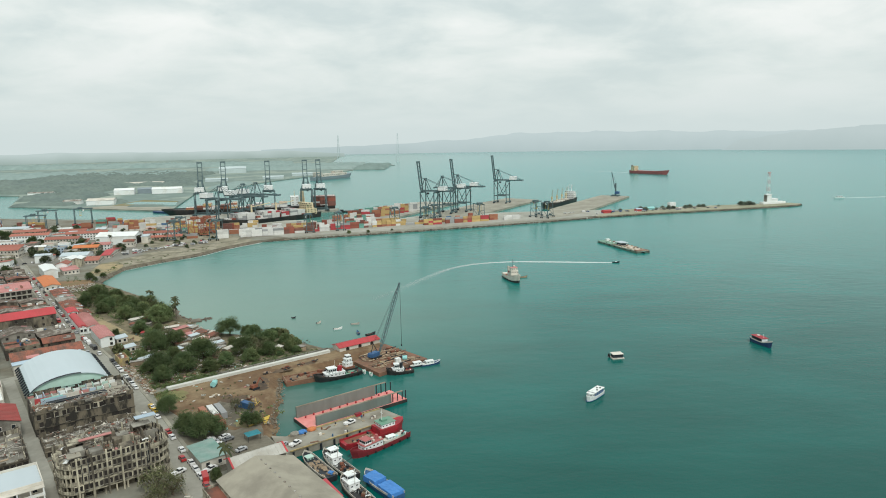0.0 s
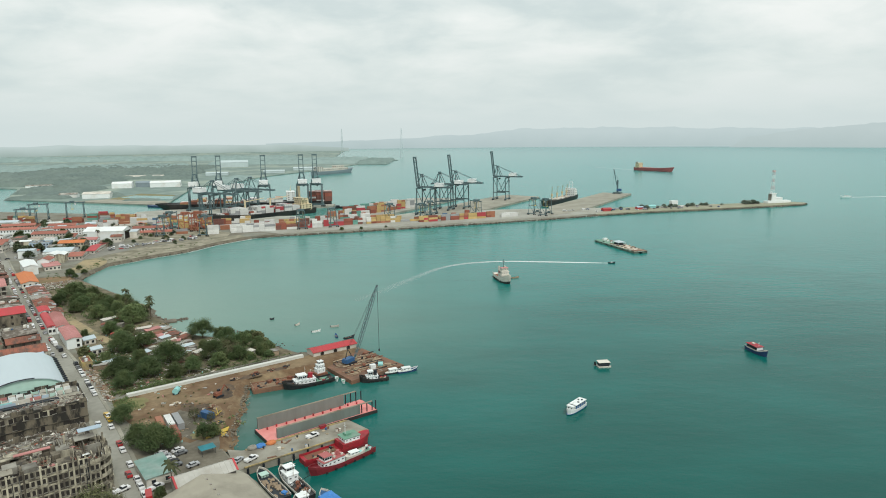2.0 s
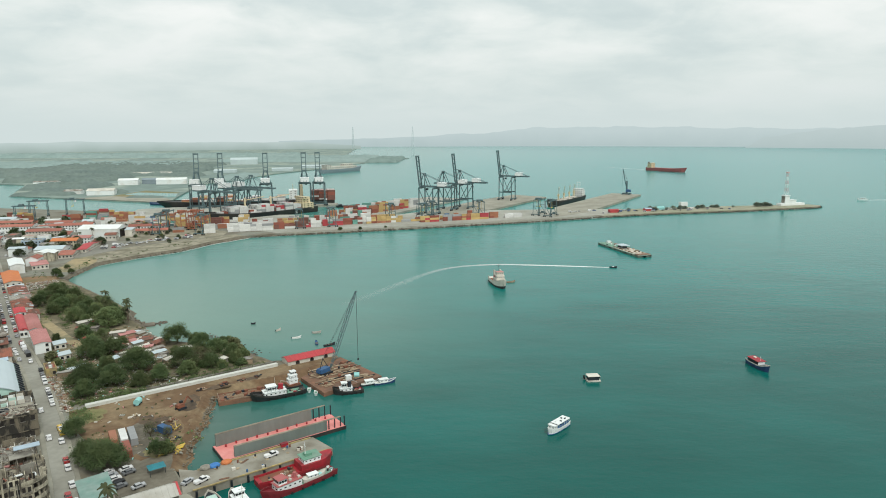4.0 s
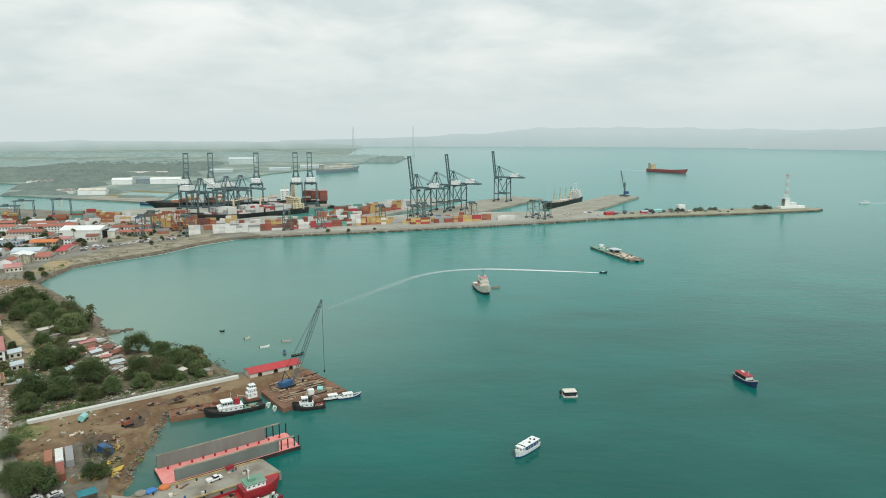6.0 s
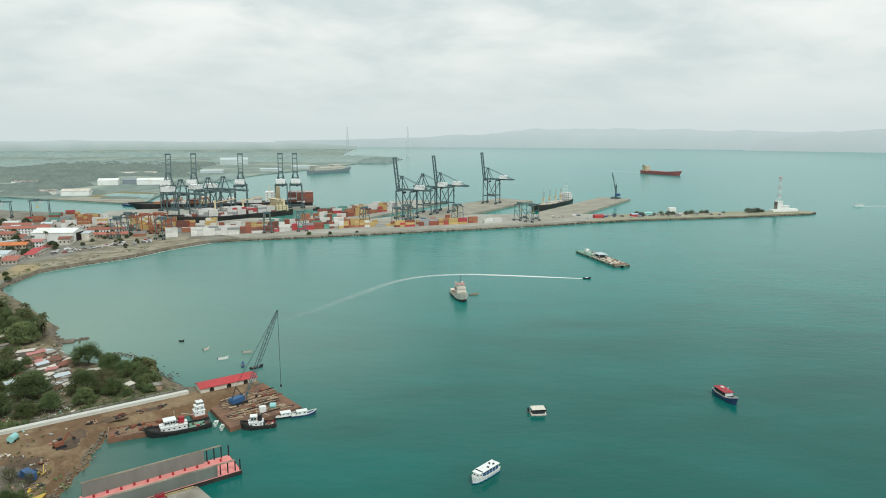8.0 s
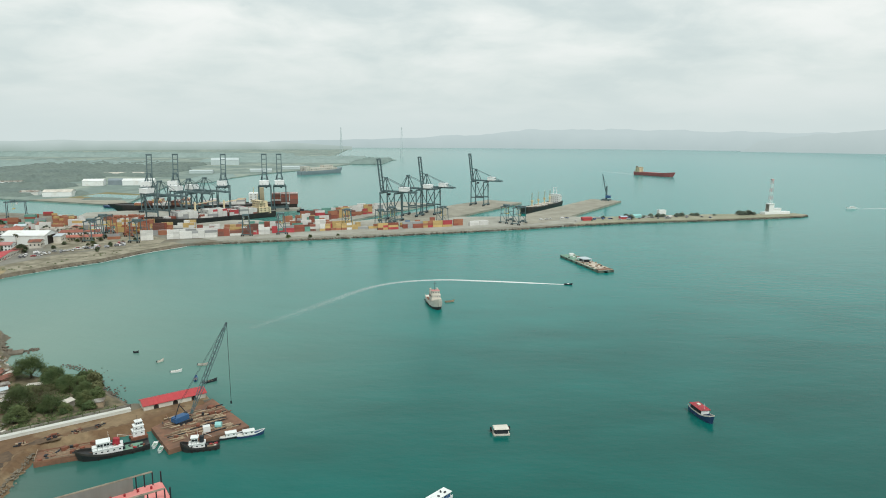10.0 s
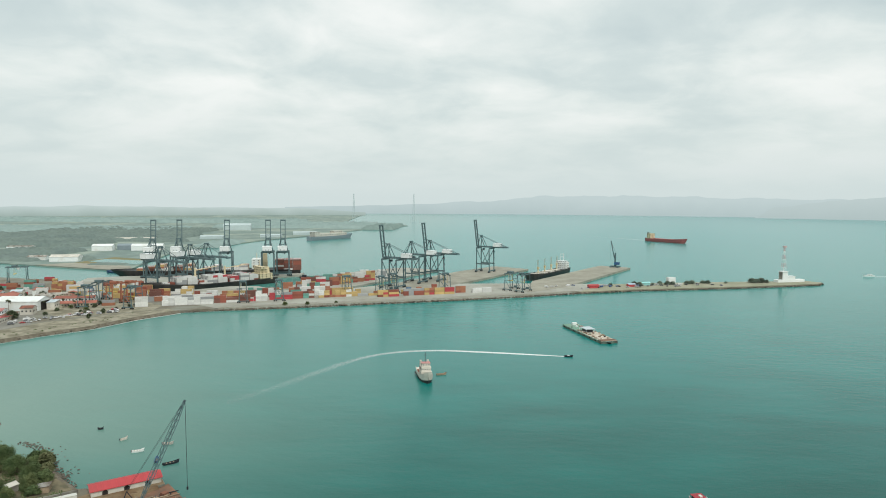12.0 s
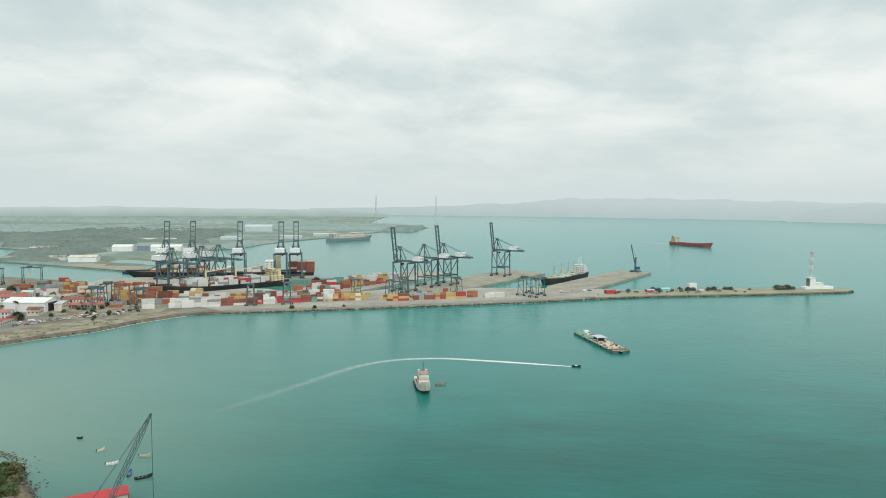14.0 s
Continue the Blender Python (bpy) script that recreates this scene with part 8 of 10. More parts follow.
def shanty(u, v, sx, sy, rm, turn=0.0):
    building(tpose(u, v, 2.6, turn), sx, sy, rng.uniform(1.8, 2.6), rng.choice([GREYWALL, GREYWALL, WOOD, WOOD]), rm, f"small shanty house with a {SHANTY_WORDS[rm.name]} sheet roof", 1, "shed", rise=rng.uniform(0.3, 0.7), name="shanty", group="shanties among the trees", dark=True, category="house", wins=False, over=0.3)


for u, v, sx, sy, rm in ((178, 33, 8, 5, OFFWHITE), (177, 39, 4, 4, REDROOF), (144, 45, 8, 4, OFFWHITE), (140, 49, 8, 5, PINKROOF), (145, 30, 4, 3.5, REDROOF), (124, 47, 7, 5, PINKROOF), (122, 55, 7, 4.5, RUSTROOF), (113, 59, 6, 5, RUSTROOF), (121, 11.9, 2.4, 5, REDROOF), (99, 35, 5, 5, PALEROOF), (84, 36, 3, 4, OFFWHITE), (96, 56, 6, 4, PALEROOF), (81, 57, 4, 4, OFFWHITE)):
    shanty(u, v, sx, sy, rm, rng.uniform(-32, 32))
for u, v, sx, sy, rm in ((96, 19, 8, 3.5, PALEROOF), (91, 13, 6, 3, GREYROOF), (108, 53, 5, 4, PINKROOF), (94, 69, 6, 3, OFFWHITE), (118, 50, 5, 4, PALEROOF), (130, 50, 5, 4, RUSTROOF), (104, 57, 5, 4, GREYROOF), (88, 50, 4, 4, GREYROOF), (80, 46, 5, 4, PALEROOF), (112, 44, 5, 4, GREYROOF), (135, 55, 4, 4, GREYROOF), (75, 64, 4, 4, GREYROOF), (66, 78, 5, 4, OFFWHITE), (59, 88, 6, 4, GREYROOF), (170, 30, 5, 4, RUSTROOF), (164, 36, 4, 4, GREYROOF)):
    shanty(u, v, sx, sy, rm, rng.uniform(-38, 38))

rj = random.Random(23)
for k in range(64):
    u, v = rj.uniform(84, 148), rj.uniform(38, 61)
    if v > 60 - 0.25 * (u - 130) or (u < 108 and v > 58):
        continue
    rm = rj.choice([OFFWHITE, OFFWHITE, GREYROOF, OFFWHITE, GREYROOF, RUSTROOF, PALEROOF, GREYROOF, RUSTROOF, GREYROOF])
    building(tpose(u, v, 2.6, rj.uniform(-50, 50)), rj.uniform(2.2, 5.0), rj.uniform(2.0, 3.6), rj.uniform(1.1, 2.1), rj.choice([GREYWALL, GREYWALL, WOOD, RUINWALL]), rm, f"small shanty house with a {SHANTY_WORDS[rm.name]} sheet roof", 1, "shed", rise=rj.uniform(0.2, 0.5), name="shanty", group="shanties among the trees", category="house", wins=False, over=0.25)

# ---- far side of the bay: sheds and offices near the port ----
hg = building(pose(-366, 738, 2.6, 0, 0, 4), 42, 26, 9.5, WHITE, WHITE, "large white hangar with a dark open end", 1, rise=3.4, along="x", name="hangar", wins=False, category="hangar")
bm = bmesh.new()
box(bm, (21.05, 0, 4.4), (0.25, 15, 8.6))
part("doorway", bm, VOID, hg)
def offices(rows):
    for x, y, sx, sy, h, wallm, roofm, fl, lab in rows:
        building(pose(x, y, 2.6, 0, 0, 14 + rng.uniform(-4, 4)), sx, sy, h, wallm, roofm, lab, fl, "gable" if roofm != GREYROOF else "flat", rise=2.0, along="x", group="offices and houses near the port", clutter=2)


offices(((-333, 772, 38, 11, 7, WHITE, TILEROOF, 2, "long white office with red tile roof"), (-322, 757, 36, 8, 4.0, CREAM, TILEROOF, 1, "low cream arcade with red roof"), (-420, 771, 44, 13, 8, WHITE, TILEROOF, 3, "long white barracks with red tile roof"), (-364, 694, 18, 12, 6, WHITE, PINKROOF, 2, "white house with faded red roof"),
                                           (-369, 674, 24, 14, 6.5, CREAM, ORANGEROOF, 2, "cream building with an orange red roof"), (-395, 663, 18, 14, 8, BLUEROOF, GREYROOF, 3, "pale blue colonnaded public building"), (-357, 632, 24, 20, 6, WHITE, PALEROOF, 1, "white building with a pale roof"), (-338, 660, 8, 44, 3.2, OFFWHITE, REDROOF, 1, "long low canopy with red roof"), (-335, 622, 12, 26, 3.4, OFFWHITE, TILEROOF, 1, "low red-roofed stall row"),
                                           (-424, 728, 34, 16, 8, OFFWHITE, TILEROOF, 3, "pale three-storey building with red roof"), (-470, 700, 28, 18, 9, WHITE, GREYROOF, 3, "white flat-roofed town building"), (-480, 760, 40, 14, 8, WHITE, TILEROOF, 2, "white office building with red roof"), (-520, 730, 30, 16, 8, WHITE, GREYROOF, 2, "white flat-roofed town building")))
offices((
         (-505, 800, 36, 14, 7, CREAM, TILEROOF, 2, "cream building with red roof"), (-560, 780, 34, 16, 8, WHITE, TILEROOF, 2, "white office building with red roof"), (-600, 750, 34, 18, 9, WHITE, PALEROOF, 3, "white painted town building with pale roof"), (-440, 655, 26, 16, 8, OFFWHITE, TILEROOF, 2, "town building with rusty roof"), (-420, 612, 24, 14, 7, CREAM, GREYROOF, 2, "town building with grey roof"),
                                           (-412, 560, 24, 16, 7, OFFWHITE, TILEROOF, 2, "town building with rusty roof"), (-392, 520, 24, 16, 8, WHITE, PALEROOF, 2, "white painted town building with pale roof"), (-480, 560, 30, 20, 8, OFFWHITE, TILEROOF, 2, "town building with rusty roof"), (-500, 620, 30, 20, 8, WHITE, GREYROOF, 2, "town building with grey roof"), (-540, 670, 30, 20, 8, OFFWHITE, TILEROOF, 2, "town building with rusty roof"), (-460, 600, 20, 14, 6, WHITE, PALEROOF, 2, "white painted town building with pale roof"), (-452, 800, 30, 14, 7, WHITE, TILEROOF, 2, "white office building with red roof"), (-376, 800, 26, 10, 6, OFFWHITE, GREYROOF, 2, "pale port workshop with grey roof"), (-545, 830, 36, 12, 7, OFFWHITE, PALEROOF, 1, "pale port shed with pale roof"), (-450, 680, 22, 14, 7, WHITE, TILEROOF, 2, "white town house with rusty roof"), (-495, 660, 22, 14, 8, WHITE, PALEROOF, 2, "white painted town building with pale roof")))

rin = random.Random(8)
placed = [(-369, 739, 30)]
for ob in list(scene.objects):
    if ob.get("category") == "building" and not ob.parent:
        placed.append((ob.location.x, ob.location.y, 15))
for k in range(400):
    x, y = rin.uniform(-600, -335), rin.uniform(520, 830)
    if len(placed) > 260 or any((x - a) ** 2 + (y - b) ** 2 < r * r for a, b, r in placed) or x > -330 - 0.35 * (y - 640) * (y < 640):
        continue
    w_ = Vector((x + 112, y - 242))
    if abs(w_.dot(Vector((0.792, 0.611)))) < 16:
        continue
    placed.append((x, y, 13))
    rm = rin.choice([TILEROOF, GREYROOF, PALEROOF, TILEROOF, RUSTROOF, WHITE])
    word = {"red_tile_roof": "red tiled", "grey_sheet_roof": "grey sheet", "pale_metal_roof": "pale metal", "rusty_red_roof": "rusty", "white_paint": "white"}[rm.name]
    building(pose(x, y, 2.6, 0, 0, 14 + rin.choice((0, 90)) + rin.uniform(-5, 5)), rin.uniform(9, 18), rin.uniform(7, 11), rin.uniform(3.5, 8), rin.choice([WHITE, OFFWHITE, WHITE, CREAM, GREYWALL]), rm, f"small town building with a {word} roof", 1, rin.choice(("gable", "gable", "flat", "shed")), rise=rin.uniform(0.8, 2.0), along="x", group="offices and houses near the port", wins=rin.random() < 0.6)


# ---- trees ----
def leaf_cloud(verts, lit, centre, radius, count, size, rnd, flat=0.8):
    """Many small leaves at all tilts, scattered through a ragged lump of crown and lit as its surface is."""
    for k in range(count):
        dx, dy, dz = rnd.gauss(0, 1), rnd.gauss(0, 1), rnd.gauss(0, 1)
        r = radius * 1.25 * rnd.random() ** 0.5 / max(0.1, math.sqrt(dx * dx + dy * dy + dz * dz))
        x, y, z = centre.x + dx * r, centre.y + dy * r, centre.z + dz * r * flat
        s = size * rnd.uniform(0.5, 1.4)
        a = rnd.uniform(0, math.tau)
        t = rnd.uniform(-0.9, 0.9)
        ax, ay, az = math.cos(a) * s, math.sin(a) * s, t * s
        bx, by, bz = -math.sin(a) * s * 0.65, math.cos(a) * s * 0.65, rnd.uniform(-0.5, 0.5) * s
        verts += [(x + ax, y + ay, z + az), (x + bx, y + by, z + bz), (x - ax, y - ay, z - az), (x - bx, y - by, z - bz)]
        q = 1.0 / max(0.1, r * math.sqrt(dx * dx + dy * dy + dz * dz)) * r
        n = Vector((dx * q * 0.75 + rnd.gauss(0, 0.12), dy * q * 0.75 + rnd.gauss(0, 0.12), dz * q * 0.6 + 0.62)).normalized()
        lit += [n[:]] * 4


def tree(seed, height, spread, leaf, label, bare=1.0, name="tree", blade=0.0):
    rnd = random.Random(seed)
    t = thing(name, pose(0, 0, -500), label, "tree", "broad-leaved trees")
    bm = bmesh.new()
    fork = height * 0.2
    tube(bm, (0, 0, -0.3), (rnd.uniform(-0.3, 0.3), rnd.uniform(-0.3, 0.3), fork), 0.42, 0.3, 8)
    lumps = []
    for k in range(8):
        a = math.tau * k / 8 + rnd.uniform(-0.35, 0.35)
        r = spread * rnd.uniform(0.4, 0.7)
        e = Vector((math.cos(a) * r, math.sin(a) * r, height * rnd.uniform(0.35, 0.7)))
        tube(bm, (0, 0, fork * 0.95), e * 0.6 + Vector((0, 0, fork * 0.4)), 0.2, 0.12, 6)
        tube(bm, e * 0.6 + Vector((0, 0, fork * 0.4)), e, 0.12, 0.05, 5)
        if bare < 0.9:
            for j in range(5):
                tube(bm, e * 0.8, e + Vector((rnd.gauss(0, 0.16), rnd.gauss(0, 0.16), rnd.uniform(0.05, 0.28))) * spread, 0.06, 0.03, 4)
    # an uneven dome of many small overlapping lumps
    skew = [rnd.uniform(0.72, 1.12) for _ in range(7)]
    for k in range(64):
        a, f = rnd.uniform(0, math.tau), rnd.random() ** 0.6
        reach = spread * 0.84 * skew[int(a / math.tau * 6.99)]
        z = height * (0.15 + 0.70 * math.sqrt(max(0, 1 - (f * 0.97) ** 2)) * rnd.uniform(0.35 if f > 0.6 else 0.6, 1.05))
        lumps.append((Vector((math.cos(a) * reach * f, math.sin(a) * reach * f, z)), spread * rnd.uniform(0.16, 0.36)))
    part("trunk", bm, BARK, t)
    verts, lit = [], []
    for c, r in lumps:
        leaf_cloud(verts, lit, c, r, int(235 * bare), blade or (0.18 if bare > 0.9 else (0.22 if bare > 0.3 else 0.46)), rnd)
    me = bpy.data.meshes.new("crown")
    me.from_pydata(verts, [], [(k, k + 1, k + 2, k + 3) for k in range(0, len(verts), 4)])
    me.materials.append(leaf)
    me.polygons.foreach_set("use_smooth", [True] * len(me.polygons))
    me.normals_split_custom_set_from_vertices(lit)
    crown = new("crown", me)
    crown.parent = t
    return t


def palm(seed, height):
    rnd = random.Random(seed)
    t = thing("palm", pose(0, 0, -500), "tall coconut palm with drooping fronds", "palm", "palms")
    bm = bmesh.new()
    lean = rnd.uniform(-0.8, 0.8)
    for k in range(5):
        f, g = k / 5, (k + 1) / 5
        tube(bm, (lean * f * f, 0, height * f), (lean * g * g, 0, height * g), 0.24 - 0.1 * f, 0.24 - 0.1 * g, 7)
    part("trunk", bm, BARK, t)
    top = Vector((lean, 0, height))
    for k in range(16):
        a = math.tau * k * 0.382 + rnd.uniform(-0.2, 0.2)
        up = rnd.uniform(-0.5, 1.3)
        L = rnd.uniform(2.2, 3.4)
        bm = bmesh.new()
        prev = None
        for i in range(7):
            f = i / 6
            p = top + Vector((math.cos(a) * L * f, math.sin(a) * L * f, up * L * f * 0.9 - 2.3 * f * f))
            s = Vector((-math.sin(a), math.cos(a), 0)) * (0.12 + 0.48 * math.sin(math.pi * min(1, f * 0.9 + 0.1)))
            row = [bm.verts.new(p - s - Vector((0, 0, 0.35))), bm.verts.new(p), bm.verts.new(p + s - Vector((0, 0, 0.35)))]
            if prev:
                bm.faces.new((prev[0], prev[1], row[1], row[0]))
                bm.faces.new((prev[1], prev[2], row[2], row[1]))
            prev = row
        part("frond", bm, PALMLEAF, t)
    return t


T1 = [tree(11, 11, 6.5, LEAF, "broad dark green tropical tree"), tree(12, 9.5, 5.6, LEAF, "broad dark green tropical tree"), tree(13, 12.5, 7.2, LEAF2, "tall mid-green spreading tree"), tree(14, 8, 5.0, LEAF2, "small bushy mid-green tree"), tree(15, 8.5, 5.0, DRYLEAF, "sparse olive brown half-bare tree", 0.11, blade=0.19)]
S1 = [tree(31, 3.6, 2.6, LEAF2, "low bushy green shrub", 0.45, "shrub"), tree(32, 3.0, 2.4, LEAF, "low dark green shrub", 0.45, "shrub"), tree(33, 3.2, 2.2, DRYLEAF, "low dry brown shrub", 0.3, "shrub")]
P1 = [palm(21, 12.0), palm(22, 10.0)]
SPREAD = (6.5, 5.6, 7.2, 5.0, 5.0)
TALL = (11, 9.5, 12.5, 8, 8.5)
T2 = [tree(41, 9, 5.5, PORTLEAF, "green tree paled by haze among the port offices", 0.26), tree(42, 7.5, 5.0, PORTLEAF, "mid-green tree among the port offices", 0.26)]
T3 = [tree(51, 6.5, 5.0, HAZELEAF, "low grey green tree on the breakwater", 0.3), tree(52, 5.0, 4.2, HAZELEAF, "low grey green bush on the breakwater", 0.3)]
used = set()


def plant(protos, i, u, v, s, z=2.6, world_xy=False):
    p = Vector((u, v, z)) if world_xy else town(u, v, z)
    m = pose(p.x, p.y, z, 0, 0, (u * 37 + v * 91) % 360)
    pr = protos[i]
    if pr.name in used:
        ob = copy_thing(pr, m)
    else:
        used.add(pr.name)
        ob = pr
    ob.matrix_world = m @ Matrix.Diagonal((s, s, s, 1))
    return ob


def grove(rows):
    for i, u, v, r in rows:
        ob = plant(T1, i, u, v, r / SPREAD[i], 2.6 - 0.09 * r)
        ob.matrix_world = ob.matrix_world @ Matrix.Diagonal((1, 1, (1.12 * r + 3.2) / (TALL[i] * r / SPREAD[i]), 1))


# the wood behind the rocky spit
grove(((2, 265, 27, 8.2), (1, 246, 15.5, 5.6), (3, 249, 35, 6.5), (2, 193, 30, 6.4), (1, 227, 27, 6.0), (3, 227, 39, 5.8), (3, 172, 45.5, 9.2), (2, 209.5, 50, 7.0), (1, 240, 26, 5.8), (0, 214, 40, 6.2), (3, 218, 21, 4.8), (0, 203, 34, 5.4), (1, 194, 41, 5.4), (3, 237, 34, 5), (0, 256, 30, 5.6), (3, 278, 32, 5), (3, 180, 53, 4.2), (1, 191, 51, 5.0), (3, 203, 44, 5), (0, 262, 18, 4.4), (2, 222, 47, 4.6), (3, 286, 27, 3.8), (3, 182, 34, 3.6)))
# between the shanties and along the wall
grove(((1, 151, 29, 5.4), (3, 152, 15.5, 2.6), (4, 129, 37, 5.2), (0, 113.5, 27, 8.4), (1, 111.5, 37, 6.2), (0, 78.5, 42.7, 9.8), (0, 112.5, 69, 8.2), (1, 95, 77, 6.0), (2, 71.5, 62.5, 8.0), (4, 69, 72, 5.2), (0, 75, 18.5, 7.8), (1, 67, 29.5, 7.2), (3, 100, 17, 3.2), (3, 62, 84, 4.0), (1, 84, 81, 5.0), (3, 60, 60, 4.6), (1, 60, 48, 5.2), (3, 89, 31, 4.6), (3, 103, 75, 4.2), (4, 82, 70, 4.2), (3, 136, 30, 3.4), (1, 59, 17, 5.4), (3, 57, 39, 4.6), (3, 145, 37, 3.6), (3, 88, 62, 3.4), (1, 73, 86, 4.4), (3, 98, 45, 3.6), (3, 123, 44, 3.0), (0, 63, 72, 4.8)))
# works yard, car park and the street below the ruin
grove(((1, 19, 8.5, 4.8), (0, -6, 8, 5.8), (0, -15, 12.5, 7.7), (1, -16, 29, 3.6), (1, -9, 14, 5), (4, 2, 31, 3.3), (4, -3, 36, 2.2), (3, -16, 33, 2.5), (4, -45, -13, 6.6), (4, -50, -9, 5.4), (4, -54, -15, 4.6), (3, -50, 5, 2.2)))
for i, x, y, s in ((1, -295, 537, 0.75), (3, -303, 566, 0.5), (1, -400, 720, 0.9), (0, -412, 735, 1.0), (1, -445, 720, 1.0), (0, -460, 730, 1.1), (1, -430, 760, 0.9), (3, -385, 735, 0.8), (3, -365, 655, 0.7), (1, -372, 648, 0.8), (0, -490, 690, 1.0), (1, -520, 700, 1.0), (3, -322, 745, 0.5), (3, -310, 752, 0.5), (3, -300, 735, 0.5), (0, -380, 560, 0.9), (1, -450, 590, 0.9), (0, -520, 780, 1.0), (1, -535, 790, 1.1),
                   (3, -112, 781, 0.6), (3, -90, 788, 0.5), (3, -62, 800, 0.4)):
    plant(T1, i, x, y, s, 2.6, True)
for i, x, y, s in ((3, -289, 548, 0.55), (1, -286, 529, 0.5), (3, -298, 545, 0.6)):
    plant(T1, i, x, y, s, 2.6, True)
for i, u, v, s in ((0, 173, 56, 1.1), (1, 170, 55, 1.0), (1, 176, 55, 0.8), (0, 211, 50, 1.0), (1, 207, 49, 0.8), (0, -50.5, 8.8, 0.95)):
    plant(P1, i, u, v, s)
for i, x, y, s in ((0, -366, 716, 1.0), (1, -378, 714, 0.8), (0, -330, 745, 0.8), (1, -322, 760, 0.8), (0, -316, 742, 0.7), (1, -345, 735, 0.8), (0, -385, 700, 0.9)):
    plant(P1, i, x, y, s, 2.6, True)


for k, (x, y, s) in enumerate(((296, 977, 0.9), (303, 976, 1.0), (332, 988, 0.8), (343, 991, 1.0), (350, 992, 0.7), (372, 1000, 0.9), (379, 1002, 0.8), (396, 1010, 0.8), (402, 1008, 0.7), (428, 1014, 0.5), (466, 1022, 1.0), (473, 1024, 1.1), (480, 1026, 1.0), (488, 1027, 0.8), (264, 970, 0.6), (322, 984, 0.6))):
    plant(T3, k % 2, x, y, s, 2.75, True)


rsh = random.Random(77)
for k in range(56):
    if k < 22:
        u, v = rsh.uniform(53, 180), rsh.uniform(10, 36)
    elif k < 36:
        u, v = rsh.uniform(200, 290), rsh.uniform(18, 36)
    else:
        u, v = rsh.uniform(54, 100), rsh.uniform(66, 92)
    if 118 < u < 210 and 12 < v < 27:
        continue
    plant(S1, rsh.choice((0, 1, 1, 2)), u, v, rsh.uniform(0.8, 1.5))


def undergrowth(name, spots, seed, material, label):
    """Low weeds and bushes: small tufts of leaves over a stretch of ground."""
    rnd = random.Random(seed)
    verts, faces = [], []
    for x, y, r in spots:
        for k in range(int(14 * r) + 6):
            p = Vector((x + rnd.gauss(0, r * 0.5), y + rnd.gauss(0, r * 0.5), 2.7 + abs(rnd.gauss(0, 0.4)) * r))
            a = Vector((rnd.gauss(0, 1), rnd.gauss(0, 1), rnd.gauss(0, 0.7))).normalized() * rnd.uniform(0.18, 0.42)
            b = a.cross(Vector((rnd.gauss(0, 1), rnd.gauss(0, 1), rnd.gauss(0, 1)))).normalized() * rnd.uniform(0.14, 0.3)
            o = len(verts)
            verts += [(p + a)[:], (p + b)[:], (p - a)[:], (p - b)[:]]
            faces.append((o, o + 1, o + 2, o + 3))
    me = bpy.data.meshes.new(name)
    me.from_pydata(verts, [], faces)
    me.materials.append(material)
    return tagged(new(name, me), label, "undergrowth", kind="stuff")


rug = random.Random(61)


def scatter(n, u0, u1, v0, v1, r0=0.6, r1=1.8):
    out = []
    for k in range(n):
        p = town(rug.uniform(u0, u1), rug.uniform(v0, v1))
        out.append((p.x, p.y, rug.uniform(r0, r1)))
    return out


undergrowth("undergrowth", scatter(420, 52, 120, 11, 60) + scatter(150, 120, 175, 27, 46) + scatter(330, 178, 300, 22, 44) + scatter(160, 52, 92, 60, 90) + scatter(160, 49, 53, 10, 95), 5, LEAF, "dark green weeds and bushes under the trees")
undergrowth("undergrowth", scatter(150, 52, 120, 11, 44) + scatter(40, 30, 45, 9, 16) + scatter(24, -14, 4, 30, 46, 0.4, 1.0) + scatter(160, 200, 320, 14, 36) + scatter(40, 165, 200, 9.5, 13), 6, LEAF2, "mid-green weeds and grass tufts")
undergrowth("undergrowth", scatter(50, -14, 44, 10, 50, 0.3, 0.7) + scatter(150, 60, 160, 12, 60, 0.4, 1.2), 7, DRYLEAF, "dry brown weeds on bare ground")
far_bushes = []
for k in range(60):
    a, b = rug.choice((((-291, 560), (-300, 600)), ((-300, 600), (-282, 632)), ((-282, 632), (-262, 668)), ((-262, 668), (-246, 710)), ((-246, 710), (-214, 748)), ((-330, 560), (-300, 530))))
    p = Vector(a).lerp(Vector(b), rug.random()) + Vector((rug.gauss(0, 3), rug.gauss(0, 3)))
    if p.x < -240 or p.y < 700:
        far_bushes.append((p.x - 3, p.y, rug.uniform(0.5, 1.5)))
undergrowth("undergrowth", far_bushes, 8, LEAF, "dark scrub on the gravel shore")
# trees between the port offices
rof = random.Random(12)
for k in range(84):
    x, y = (rof.uniform(-560, -335), rof.uniform(600, 830)) if k < 60 else (rof.uniform(-335, -265), rof.uniform(690, 790))
    if abs(x + 369) < 26 and abs(y - 739) < 24:
        continue
    plant(T2, rof.choice((0, 0, 1)), x, y, rof.uniform(0.5, 1.0) if k < 60 else rof.uniform(0.25, 0.5), 2.6, True)


for k in range(34):
    x, y = (rof.uniform(-600, -470), rof.uniform(770, 850)) if k < 22 else (rof.uniform(-430, -330), rof.uniform(640, 720))
    plant(T2, rof.choice((0, 0, 1)), x, y, rof.uniform(0.6, 1.15), 2.6, True)


